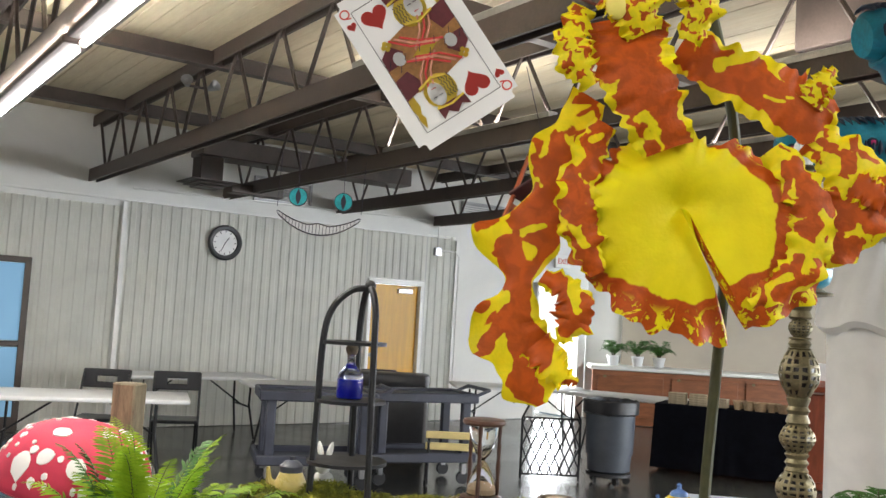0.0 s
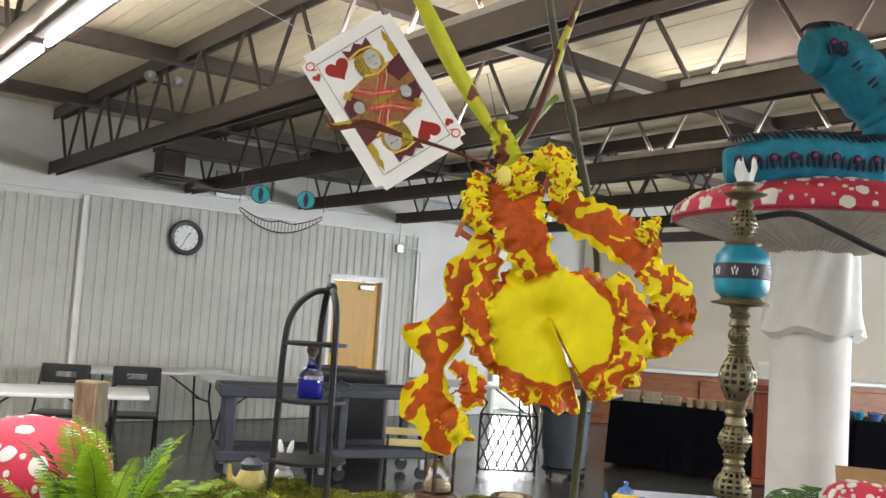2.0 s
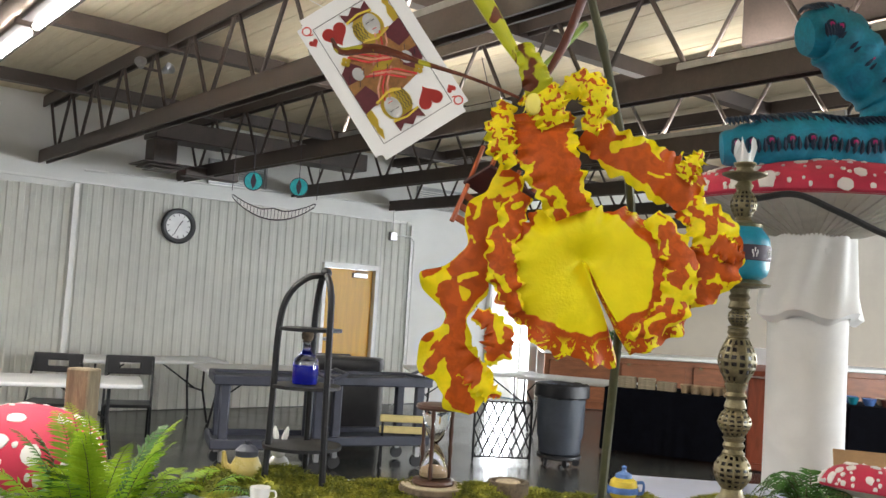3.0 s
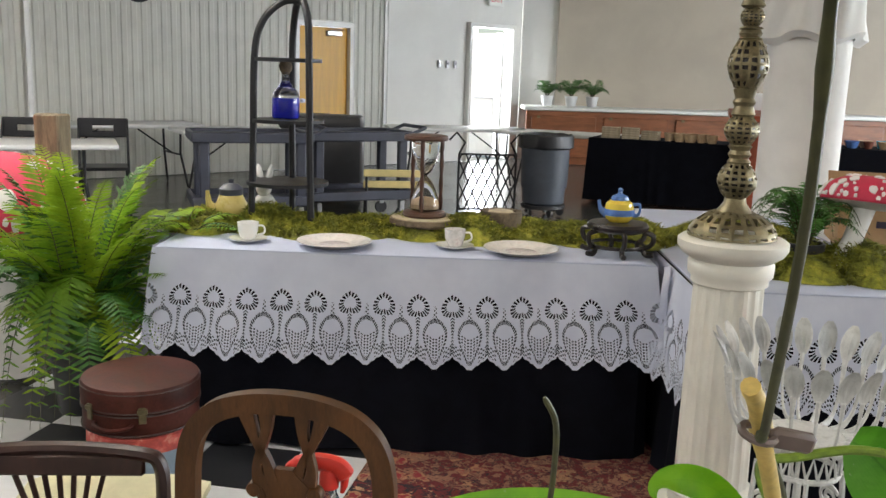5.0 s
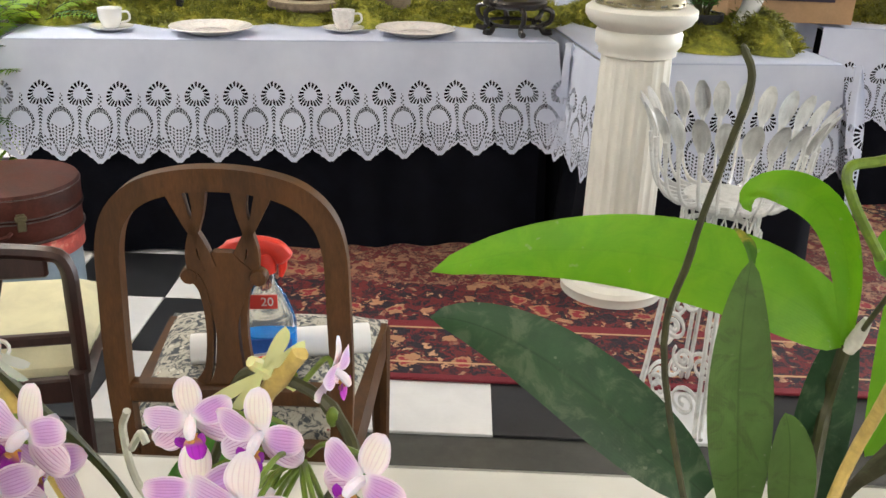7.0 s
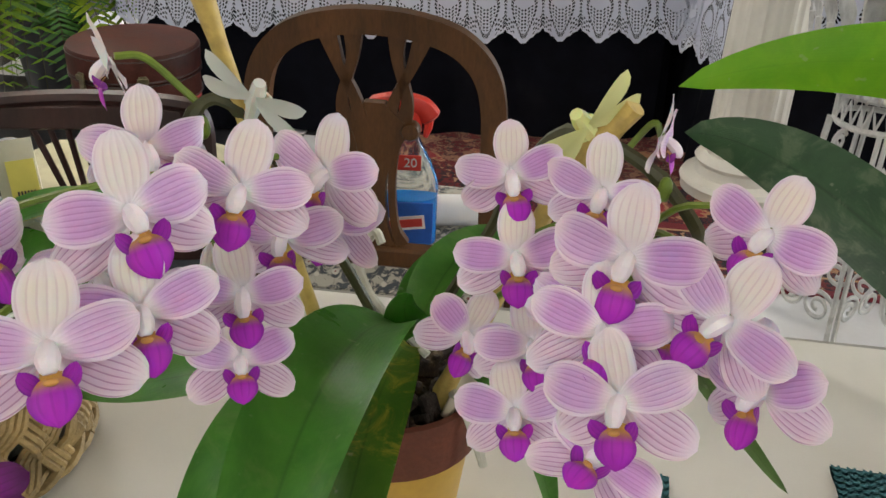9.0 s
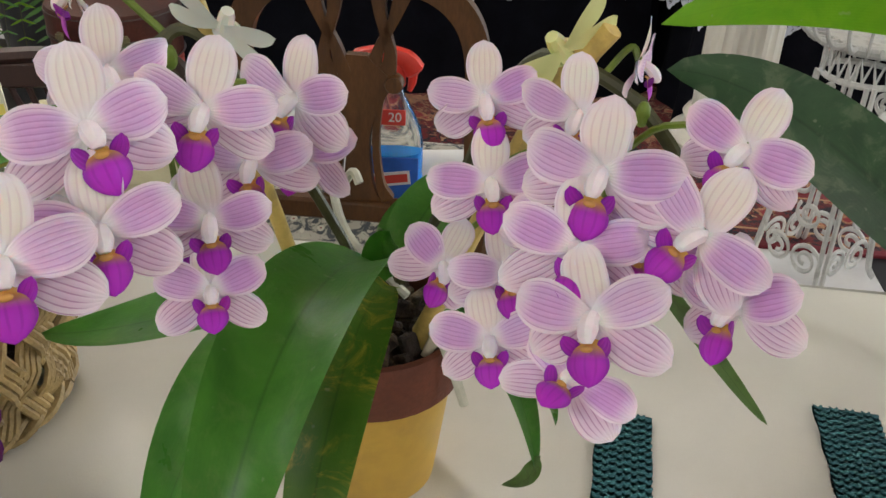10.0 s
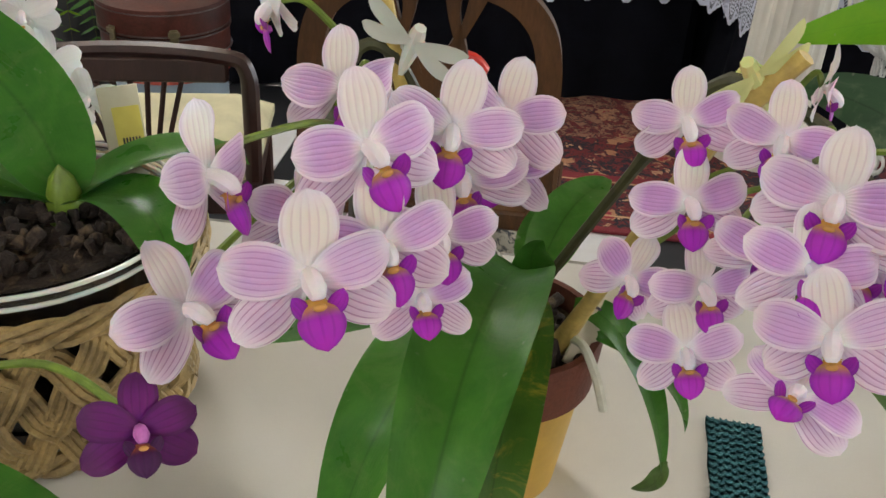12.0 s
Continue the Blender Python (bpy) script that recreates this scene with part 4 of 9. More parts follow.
vo.inputs["Scale"].default_value = 11
nt.links.new(vec, vo.inputs["Vector"])
vo2 = nt.nodes.new("ShaderNodeTexVoronoi")
vo2.inputs["Scale"].default_value = 26
nt.links.new(vec, vo2.inputs["Vector"])
nz = noise_node(nt, 14, 4, 0.7, vec, 2.5)
c = mixc(nt, ramp(nt, nz.outputs[0], 0.46, 0.52), (0.13, 0.011, 0.014), (0.012, 0.008, 0.016))
c = mixc(nt, math_node(nt, "LESS_THAN", vo.outputs["Distance"], 0.34), c, (0.36, 0.19, 0.10))
c = mixc(nt, math_node(nt, "LESS_THAN", vo.outputs["Distance"], 0.22), c, (0.24, 0.02, 0.03))
c = mixc(nt, math_node(nt, "MULTIPLY", math_node(nt, "LESS_THAN", vo2.outputs["Distance"], 0.26), ramp(nt, nz.outputs[0], 0.4, 0.6)), c, (0.5, 0.30, 0.17))
spx = nt.nodes.new("ShaderNodeSeparateXYZ")
nt.links.new(coords(nt), spx.inputs[0])
edge = math_node(nt, "ADD", spx.outputs[1], math_node(nt, "MULTIPLY", nz.outputs[0], 0.004))
for lo, hi, col in ((0.0, 0.03, (0.16, 0.012, 0.022)), (0.09, 0.10, (0.45, 0.28, 0.15)), (0.30, 0.31, (0.45, 0.28, 0.15)), (0.31, 0.35, (0.17, 0.012, 0.02)), (0.62, 1.4, (0.26, 0.13, 0.08))):
    g = math_node(nt, "MULTIPLY", math_node(nt, "GREATER_THAN", edge, lo), math_node(nt, "LESS_THAN", edge, hi))
    if lo > 0.5:
        g = math_node(nt, "MULTIPLY", g, math_node(nt, "GREATER_THAN", nz.outputs[0], 0.53))
    c = mixc(nt, g, c, col)
pile = noise_node(nt, 700, 2, 0.5, vec)
c = mixc(nt, 0.35, c, pile.outputs[0], "OVERLAY")
nt.links.new(c, bs.inputs["Base Color"])
bs.inputs["Roughness"].default_value = 0.95
bp = nt.nodes.new("ShaderNodeBump")
bp.inputs["Strength"].default_value, bp.inputs["Distance"].default_value = 0.5, 0.003
nt.links.new(pile.outputs[0], bp.inputs["Height"])
nt.links.new(bp.outputs[0], bs.inputs["Normal"])
b = B()
box(b, (1.35, 1.0, 0.006), (2.7, 2.0, 0.010), 0.003)
bmesh.ops.subdivide_edges(b, edges=b.edges[:], cuts=8)
for v in b.verts:
    if v.co.z > 0.008:
        v.co.z += 0.003 * noise.noise(v.co * 5)
solid("oriental_rug", b, RUG, "worn red and navy oriental rug on the chequered floor", "rug", m=GM @ Matrix.Translation((-0.78, 0.24, 0)))

# fluted column with the hookah
CX, CY = 0.93, 3.14
col = thing("column_pedestal", "ivory fluted plaster column pedestal", "pedestal", m=pose(CX, CY, 0))
b = B()
lathe(b, ((0.17, 0), (0.17, 0.03), (0.178, 0.045), (0.17, 0.06), (0.135, 0.07), (0.13, 0.10), (0.14, 0.115), (0.13, 0.13), (0.118, 0.14)), seg=40)
part("base", b, COLUMN_W, col)
b = B()
segs = 96
rings = []
for z, r0 in ((0.14, 0.117), (0.45, 0.114), (0.80, 0.108)):
    rings.append([b.verts.new(((r0 - 0.006 * max(0, math.cos(16 * 2 * math.pi * k / segs)) ** 0.5) * math.cos(2 * math.pi * k / segs), (r0 - 0.006 * max(0, math.cos(16 * 2 * math.pi * k / segs)) ** 0.5) * math.sin(2 * math.pi * k / segs), z)) for k in range(segs)])
for p, q in zip(rings, rings[1:]):
    for k in range(segs):
        b.faces.new((p[k], p[(k + 1) % segs], q[(k + 1) % segs], q[k]))
part("shaft", b, COLUMN_W, col, smooth=25)
b = B()
lathe(b, ((0.108, 0.80), (0.118, 0.805), (0.118, 0.82), (0.13, 0.835), (0.132, 0.87), (0.125, 0.88), (0.155, 0.90), (0.168, 0.92), (0.168, 0.94), (0.155, 0.95), (0, 0.952)), seg=40)
part("capital", b, COLUMN_W, col)


def pierced(prof, c, seg=16, inset=0.35):
    b = B()
    lathe(b, prof, c, seg)
    caps = [fa for fa in b.faces if len(fa.verts) > 4]
    bmesh.ops.delete(b, geom=caps, context="FACES_ONLY")
    th = inset * 2 * math.pi * max(r for r, z in prof) / seg * 0.5
    r = bmesh.ops.inset_individual(b, faces=b.faces[:], thickness=th, use_even_offset=True)
    inner = [fa for fa in r["faces"]]
    orig = set(inner)
    cut = [fa for fa in b.faces if fa in orig]
    # inset_individual returns the rim faces; the holes are the remaining ones
    holes = [fa for fa in b.faces if fa not in orig]
    use = holes if len(holes) <= len(cut) else cut
    bmesh.ops.delete(b, geom=[fa for fa in use if rnd.random() < 0.9], context="FACES")
    for v in b.verts:
        v.co += Vector((rnd.uniform(-1, 1), rnd.uniform(-1, 1), rnd.uniform(-1, 1))) * th * 0.35
    bmesh.ops.solidify(b, geom=b.faces[:], thickness=0.003)
    return b


hk = thing("hookah", "tall pierced brass hookah with a turquoise glazed bowl", "hookah", m=pose(CX - 0.005, CY, 0.952))
collars = [((0.05, 0.075), (0.06, 0.07), (0.035, 0.105), (0.032, 0.12), (0.028, 0.13))]
for z0, z1 in ((0.225, 0.285), (0.37, 0.455), (0.595, 0.635), (0.69, 0.765)):
    zm = (z0 + z1) / 2
    collars.append(((0.03, z0), (0.036, z0 + 0.006), (0.028, zm - 0.012), (0.035, zm), (0.028, zm + 0.012), (0.036, z1 - 0.006), (0.03, z1)))
collars += [((0.02, 0.755), (0.092, 0.765), (0.095, 0.772), (0.07, 0.776), (0.06, 0.785)), ((0.055, 0.955), (0.06, 0.965), (0.03, 0.975), (0.022, 0.99)),
            ((0.02, 1.07), (0.03, 1.09), (0.02, 1.105), (0.07, 1.125), (0.072, 1.13), (0.03, 1.135), (0.026, 1.15), (0.036, 1.16), (0.036, 1.165), (0, 1.15))]
for prof in collars:
    b = B()
    lathe(b, prof, seg=28)
    part("stem_collar", b, BRASS, hk)
for z0, z1, r0 in ((0.12, 0.228, 0.06), (0.285, 0.372, 0.053), (0.455, 0.596, 0.061), (0.635, 0.692, 0.036), (0.985, 1.075, 0.042)):
    n = 6
    prof = [(r0 * (0.55 + 0.45 * math.sin(math.pi * i / n)), z0 + (z1 - z0) * i / n) for i in range(n + 1)]
    part("pierced_bulb", pierced(prof, (0, 0, 0), 14), BRASS, hk, "openwork brass bulb")
    # black core that puts shade behind the openwork holes
    b = B()
    lathe(b, [(r * 0.8, z) for r, z in prof], seg=14)
    part("bulb_lining", b, EBONY, hk)
prof = [(0.135, 0.0), (0.132, 0.02), (0.115, 0.045), (0.08, 0.07), (0.055, 0.08)]
part("pierced_foot", pierced(prof, (0, 0, 0), 20), BRASS, hk, "openwork brass foot")
b = B()
lathe(b, ((0.058, 0.785), (0.08, 0.80), (0.087, 0.82), (0.088, 0.845), (0.088, 0.895), (0.085, 0.92), (0.062, 0.95), (0.055, 0.955)), seg=36)
bowl = part("bowl", b, TEAL, hk, "turquoise glazed bowl")
b = B()
lathe(b, ((0.0885, 0.845), (0.0905, 0.847), (0.0905, 0.893), (0.0885, 0.895)), seg=36)
band = part("band", b, BLACK_P, bowl, "black band with white flowers")
for i in range(9):
    a = i * 2 * math.pi / 9
    for j in range(5):
        b = B()
        q = j * 2 * math.pi / 5
        box(b, (0.009 * math.sin(q), 0, 0.009 * math.cos(q)), (0.004, 0.0015, 0.013), m=pose(0.091 * math.cos(a), 0.091 * math.sin(a), 0.87, 0, 0, math.degrees(a) + 90) @ pose(0, 0, 0))
        if j == 0:
            fb = b
        else:
            me = bpy.data.meshes.new("tmp")
            b.to_mesh(me)
            b.free()
            fb.from_mesh(me)
            bpy.data.meshes.remove(me)
    part("flower_print", fb, PAPER, bowl, "white painted flower")
b = B()
sheet(b, lambda s, v: Vector((math.cos(s * 2 * math.pi) * (0.018 + 0.02 * v * abs(math.sin(s * 11))), math.sin(s * 2 * math.pi) * (0.018 + 0.02 * v * abs(math.cos(s * 9))), 1.15 + 0.1 * v * (0.7 + 0.3 * math.sin(s * 23)))), 26, 4, True)
part("paper_smoke", b, PAPER, hk, "tuft of white paper as smoke")
b = B()
tube(b, smooth_line(((0.03, 0, 1.05), (0.16, -0.02, 1.07), (0.3, -0.02, 1.02), (0.5, 0.0, 0.95), (0.75, 0.1, 0.98), (0.88, 0.3, 1.2), (0.8, 0.6, 1.45))), 0.011, 8)
part("hose", b, PLASTIC_B, hk, "black hose")

# basket stand of forks and spoons
sb = thing("cutlery_basket_stand", "white wire plant stand with a basket of ribbed spoons", "plant stand", m=pose(0.895, 2.40, 0, 0, 0, 28) @ Matrix.Diagonal((0.72, 0.72, 1.30, 1)))
spn = B()
tube(spn, curve([Vector((0.13, 0, 0.462)), Vector((0.24, 0, 0.452)), Vector((0.25, 0, 0.51)), Vector((0.262, 0, 0.578))], 10), [0.007, 0.008, 0.008, 0.007, 0.006, 0.006, 0.006, 0.006, 0.007, 0.009, 0.011], 6, flat=0.7)


def spoon_bowl(s, v):
    y = s * 2 - 1
    w = 0.031 * max(0.12, math.sin(math.pi * (0.06 + 0.9 * v ** 1.15))) ** 0.6
    rib = 0.0016 * math.cos(y * 4 * math.pi) * math.sin(math.pi * v)
    return Vector((0.262 + 0.022 * v + 0.030 * v * v - 0.014 * (1 - y * y) * math.sin(math.pi * v) + rib, y * w, 0.575 + 0.066 * v))


sheet(spn, spoon_bowl, 16, 10)
bmesh.ops.solidify(spn, geom=[f for f in spn.faces if len(f.verts) == 4 and min(v.co.z for v in f.verts) > 0.5749], thickness=0.004)
spoon_mesh = link_mesh("spoon", spn, WIRE_W)
for i in range(24):
    o = new("spoon", spoon_mesh)
    o.parent = sb
    o.rotation_euler = (0, 0, radians(15 * i + rnd.uniform(-1.5, 1.5)))
b = B()
lathe(b, ((0.0, 0.455), (0.13, 0.455), (0.135, 0.46), (0.13, 0.465), (0.0, 0.465)), seg=32)
part("basket_floor", b, WIRE_W, sb)
b = B()
for z, r0 in ((0.455, 0.135), (0.40, 0.125)):
    tube(b, [(r0 * math.cos(k * math.pi / 16), r0 * math.sin(k * math.pi / 16), z) for k in range(33)], 0.006, 6, False)
for k in range(22):
    a = k * 2 * math.pi / 22
    tube(b, [(0.128 * math.cos(a + s * 0.28), 0.128 * math.sin(a + s * 0.28), 0.425 - 0.02 * math.cos(math.pi * 2 * s)) for s in (0, 0.25, 0.5, 0.75, 1)], 0.004, 5)
part("scalloped_rim", b, WIRE_W, sb)
for k in range(4):
    a = radians(45 + 90 * k)
    c, sn = math.cos(a), math.sin(a)
    b = B()
    for o in (-0.011, 0.011):
        tube(b, smooth_line(((c * 0.135 - sn * o, sn * 0.135 + c * o, 0.40), (c * 0.155 - sn * o, sn * 0.155 + c * o, 0.22), (c * 0.19 - sn * o, sn * 0.19 + c * o, 0.04), (c * 0.215 - sn * o, sn * 0.215 + c * o, 0.008))), 0.0085, 6)
    part("leg", b, WIRE_W, sb)
    a2 = a + radians(45)
    for zc, rr, sg2, ph in ((0.06, 0.060, 1, 0.4), (0.06, 0.055, -1, 0.4), (0.15, 0.050, 1, 2.5), (0.205, 0.050, -1, 0.8), (0.275, 0.045, 1, 2.2), (0.335, 0.040, -1, 0.5)):
        b = B()
        pts = []
        for q in range(30):
            th = q / 29 * 3.4 * math.pi + ph
            rad = rr * (1 - 0.78 * q / 29)
            x = sg2 * (rad * math.cos(th) + (0.055 if zc < 0.1 else 0.03))
            pts.append((math.cos(a2) * 0.125 - math.sin(a2) * x, math.sin(a2) * 0.125 + math.cos(a2) * x, zc + 0.55 * rad * math.sin(th)))
        tube(b, pts, 0.0055, 5)
        part("scroll", b, WIRE_W, sb, "curled wire scroll")


# ---- chairs ----
FLORAL, nt, bs = nodes_of("floral_tapestry")
vec = coords(nt)
vo = nt.nodes.new("ShaderNodeTexVoronoi")
vo.inputs["Scale"].default_value = 38
nt.links.new(vec, vo.inputs["Vector"])
nz = noise_node(nt, 42, 4, 0.7, vec, 1.5)
c = mixc(nt, ramp(nt, nz.outputs[0], 0.44, 0.54), (0.055, 0.065, 0.075), (0.42, 0.40, 0.34))
c = mixc(nt, math_node(nt, "LESS_THAN", vo.outputs["Distance"], 0.24), c, (0.55, 0.53, 0.46))
c = mixc(nt, math_node(nt, "LESS_THAN", vo.outputs["Distance"], 0.1), c, (0.25, 0.09, 0.09))
nt.links.new(c, bs.inputs["Base Color"])
bs.inputs["Roughness"].default_value = 0.9


def slab(b, pts, widths, y0, thick):
    """A flat board cut to a curve: points (x, z), a width at each, its face at y0."""
    line = smooth_line([(x, 0, z) for x, z in pts], 5)
    rows = []
    for i, p in enumerate(line):
        t = (line[min(i + 1, len(line) - 1)] - line[max(i - 1, 0)]).normalized()
        n = Vector((t.z, 0, -t.x)) * knots(widths, i / (len(line) - 1)) / 2
        e = Vector((0, thick / 2, 0))
        c = p + Vector((0, y0, 0))
        rows.append([b.verts.new(c + q) for q in (-n - e, n - e, n + e, -n + e)])
    for p, q in zip(rows, rows[1:]):
        for k in range(4):
            b.faces.new((p[k], p[(k + 1) % 4], q[(k + 1) % 4], q[k]))
    b.faces.new(rows[0][::-1])
    b.faces.new(rows[-1])
    bmesh.ops.bevel(b, geom=[e for e in b.edges if len(e.link_faces) == 2 and e.calc_face_angle(0) > 1.0], offset=min(0.003, thick * 0.25), segments=1, affect="EDGES")
    return b


ch = thing("dining_chair", "walnut dining chair with a pierced splat and floral seat", "chair", m=pose(-0.232, 1.765, 0, 0, 0, -10))
b = B()
half = ((0.172, 0.40), (0.176, 0.55), (0.172, 0.70), (0.168, 0.775), (0.152, 0.826), (0.115, 0.862), (0.06, 0.880))
arch = [(-x, z) for x, z in half] + [(0.0, 0.885)] + list(half[::-1])
slab(b, arch, (0.034, 0.036, 0.036, 0.036, 0.036, 0.036, 0.035, 0.035, 0.035, 0.036, 0.036, 0.036, 0.036, 0.036, 0.034), 0.0, 0.026)
part("back_frame", b, WALNUT, ch)
for sg in (-1, 1):
    for pts, w in ((((0.066, 0.866), (0.050, 0.820), (0.030, 0.780), (0.020, 0.745)), (0.026, 0.015, 0.015, 0.022)),
                   (((0.030, 0.872), (0.031, 0.835), (0.040, 0.800), (0.046, 0.770), (0.040, 0.738)), (0.026, 0.017, 0.015, 0.017, 0.026)),
                   (((0.048, 0.735), (0.032, 0.705), (0.026, 0.640), (0.032, 0.575), (0.044, 0.545)), (0.018, 0.012, 0.011, 0.012, 0.020))):
        b = B()
        slab(b, [(sg * x, z) for x, z in pts], w, 0.001 + 0.0015 * sg, 0.014)
        part("splat_strand", b, WALNUT, ch)
b = B()
slab(b, ((0, 0.770), (0, 0.745), (0, 0.728), (0, 0.705), (0, 0.650), (0, 0.590), (0, 0.560), (0, 0.538)), (0.030, 0.080, 0.104, 0.070, 0.036, 0.040, 0.052, 0.078), 0.002, 0.016)
part("splat", b, WALNUT, ch)
for sg in (-1, 1):
    b = B()
    lathe(b, ((0.0, -0.011), (0.012, -0.011), (0.014, -0.007), (0.014, 0.007), (0.012, 0.011), (0.0, 0.011)), seg=16)
    bmesh.ops.transform(b, matrix=pose(sg * 0.052, 0.002, 0.730, 90, 0, 0), verts=b.verts)
    part("carved_ear", b, WALNUT, ch)
b = B()
box(b, (0, 0, 0.526), (0.325, 0.03, 0.034), 0.005)
part("back_rail", b, WALNUT, ch)
for sg in (-1, 1):
    b = B()
    tube(b, ((sg * 0.172, 0, 0.42), (sg * 0.172, -0.01, 0.25), (sg * 0.178, -0.05, 0.0)), [0.022, 0.019, 0.014], 8)
    part("rear_leg", b, WALNUT, ch)
    b = B()
    tube(b, ((sg * 0.205, 0.40, 0.44), (sg * 0.207, 0.40, 0.3), (sg * 0.21, 0.41, 0.0)), [0.022, 0.02, 0.014], 8)
    part("front_leg", b, WALNUT, ch)
    b = B()
    bar(b, (sg * 0.186, 0.0, 0.415), (sg * 0.208, 0.40, 0.415), 0.025, 0.07)
    part("side_rail", b, WALNUT, ch)
    b = B()
    tube(b, ((sg * 0.18, -0.02, 0.16), (sg * 0.19, 0.12, 0.16), (sg * 0.208, 0.40, 0.16)), [0.009, 0.014, 0.009], 8)
    part("stretcher", b, WALNUT, ch)
for y, w in ((0.0, 0.31), (0.40, 0.40)):
    b = B()
    box(b, (0, y, 0.405), (w, 0.025, 0.06), 0.004)
    part("apron", b, WALNUT, ch)


def cushion(b, w0, w1, y0, y1, z, th):
    def f(s, v):
        w = w0 + (w1 - w0) * v
        e = min(1, 6 * min(s, 1 - s)) ** 0.5 * min(1, 6 * min(v, 1 - v)) ** 0.5
        return Vector(((s - 0.5) * w, y0 + (y1 - y0) * v, z + th * e))
    sheet(b, f, 18, 18)
    sheet(b, lambda s, v: Vector(((s - 0.5) * (w0 + (w1 - w0) * v), y0 + (y1 - y0) * v, z - 0.02)), 1, 1)
    sheet(b, lambda s, v: Vector(((s - 0.5) * w0, y0, z - 0.02 + 0.02 * v)), 1, 1)
    sheet(b, lambda s, v: Vector(((s - 0.5) * w1, y1, z - 0.02 + 0.02 * v)), 1, 1)
    for sg in (-0.5, 0.5):
        sheet(b, lambda s, v: Vector((sg * (w0 + (w1 - w0) * s), y0 + (y1 - y0) * s, z - 0.02 + 0.02 * v)), 1, 1)


b = B()
cushion(b, 0.355, 0.44, 0.018, 0.425, 0.445, 0.032)
part("seat", b, FLORAL, ch, "grey floral tapestry seat")

ch2 = thing("spindle_chair", "dark mahogany low-back chair with a cream seat", "chair", m=pose(-0.735, 2.06, 0, 0, 0, 3) @ Matrix.Diagonal((1, 1, 0.945, 1)))
b = B()
pts = [(-0.20, 0.02, 0.42), (-0.205, 0, 0.58), (-0.20, 0, 0.665), (-0.16, 0, 0.69), (0, 0.005, 0.70), (0.16, 0, 0.69), (0.20, 0, 0.665), (0.205, 0, 0.58), (0.20, 0.02, 0.42)]
tube(b, smooth_line(pts, 4), 0.019, 8, flat=0.8)
part("back_frame", b, MAHOG, ch2)
b = B()
box(b, (0, 0.0, 0.665), (0.34, 0.018, 0.05), 0.006)
part("top_rail", b, MAHOG, ch2)
b = B()
box(b, (0, 0.012, 0.50), (0.40, 0.02, 0.025), 0.005)
part("lower_rail", b, MAHOG, ch2)
for i in range(7):
    b = B()
    tube(b, (((i - 3) * 0.017, 0.01, 0.505), ((i - 3) * 0.03, 0.0, 0.65)), 0.006, 6, flat=0.6)
    part("spindle", b, MAHOG, ch2)
for s in (-1, 1):
    for y, nm in ((0.0, "rear_leg"), (0.36, "front_leg")):
        b = B()
        tube(b, ((s * 0.195, y, 0.43), (s * 0.2, y - (0.03 if y < 0.1 else -0.01), 0.0)), [0.018, 0.013], 8)
        part(nm, b, MAHOG, ch2)
    b = B()
    bar(b, (s * 0.195, 0, 0.39), (s * 0.2, 0.36, 0.39), 0.02, 0.055)
    part("side_rail", b, MAHOG, ch2)
for y in (0, 0.36):
    b = B()
    box(b, (0, y, 0.39), (0.39, 0.02, 0.055), 0.004)
    part("apron", b, MAHOG, ch2)
b = B()
cushion(b, 0.40, 0.44, 0.02, 0.39, 0.43, 0.05)
part("seat", b, CREAM_SEAT, ch2, "cream padded seat")

# spray bottle and paper roll on the floral seat
SM = pose(-0.175, 1.90, 0.470, 0, 0, -4)
sprb = thing("spray_bottle", "clear spray bottle of blue cleaner with a red trigger", "spray bottle", m=SM)


def oval_lathe(b, prof, kx, ky, seg=24):
    lathe(b, prof, seg=seg)
    for v in b.verts:
        v.co.x *= kx
        v.co.y *= ky


b = B()
oval_lathe(b, ((0.0, 0.001), (0.042, 0.0), (0.048, 0.006), (0.048, 0.11), (0.044, 0.13), (0.034, 0.155), (0.018, 0.185), (0.0145, 0.195), (0.0145, 0.205), (0.0, 0.205)), 1, 0.62)
bot = part("bottle", b, CLEAR_PL, sprb)
b = B()
oval_lathe(b, ((0.0, 0.004), (0.044, 0.004), (0.045, 0.092), (0.0, 0.093)), 1, 0.6)
part("liquid", b, BLUE_LIQ, bot, "bright blue liquid")
b = B()
box(b, (0, -0.0315, 0.055), (0.082, 0.002, 0.075), 0.0008)
lab = part("label", b, LABEL_B, bot, "blue label")
b = B()
box(b, (0.002, -0.033, 0.055), (0.066, 0.002, 0.024), m=pose(0, 0, 0, 0, -7, 0))
part("print_bar", b, PAPER, bot, "white bar of lettering")
b = B()
box(b, (0.002, -0.0345, 0.055), (0.058, 0.002, 0.014), m=pose(0, 0, 0, 0, -7, 0))
part("print_bar", b, RED_P, bot, "red bar of lettering")
b = B()
box(b, (-0.006, -0.022, 0.158), (0.05, 0.002, 0.026), 0.0006)
part("upper_label", b, RED_P, bot, "red upper label")
txt = bpy.data.curves.new("label_number", "FONT")
txt.body, txt.size, txt.extrude, txt.align_x, txt.align_y = "20", 0.022, 0.0005, "CENTER", "CENTER"
txt.materials.append(PAPER)
tx = new("number", txt)
tx.parent = bot
tx.matrix_local = pose(0.002, -0.0238, 0.158, 90, 0, 0)
b = B()
tube(b, smooth_line(((-0.072, 0, 0.226), (-0.06, 0, 0.243), (-0.02, 0, 0.252), (0.015, 0, 0.246), (0.034, 0, 0.226))), [0.010] * 3 + [0.016] * 4 + [0.021] * 11 + [0.022] * 6 + [0.016], 10, flat=0.75)
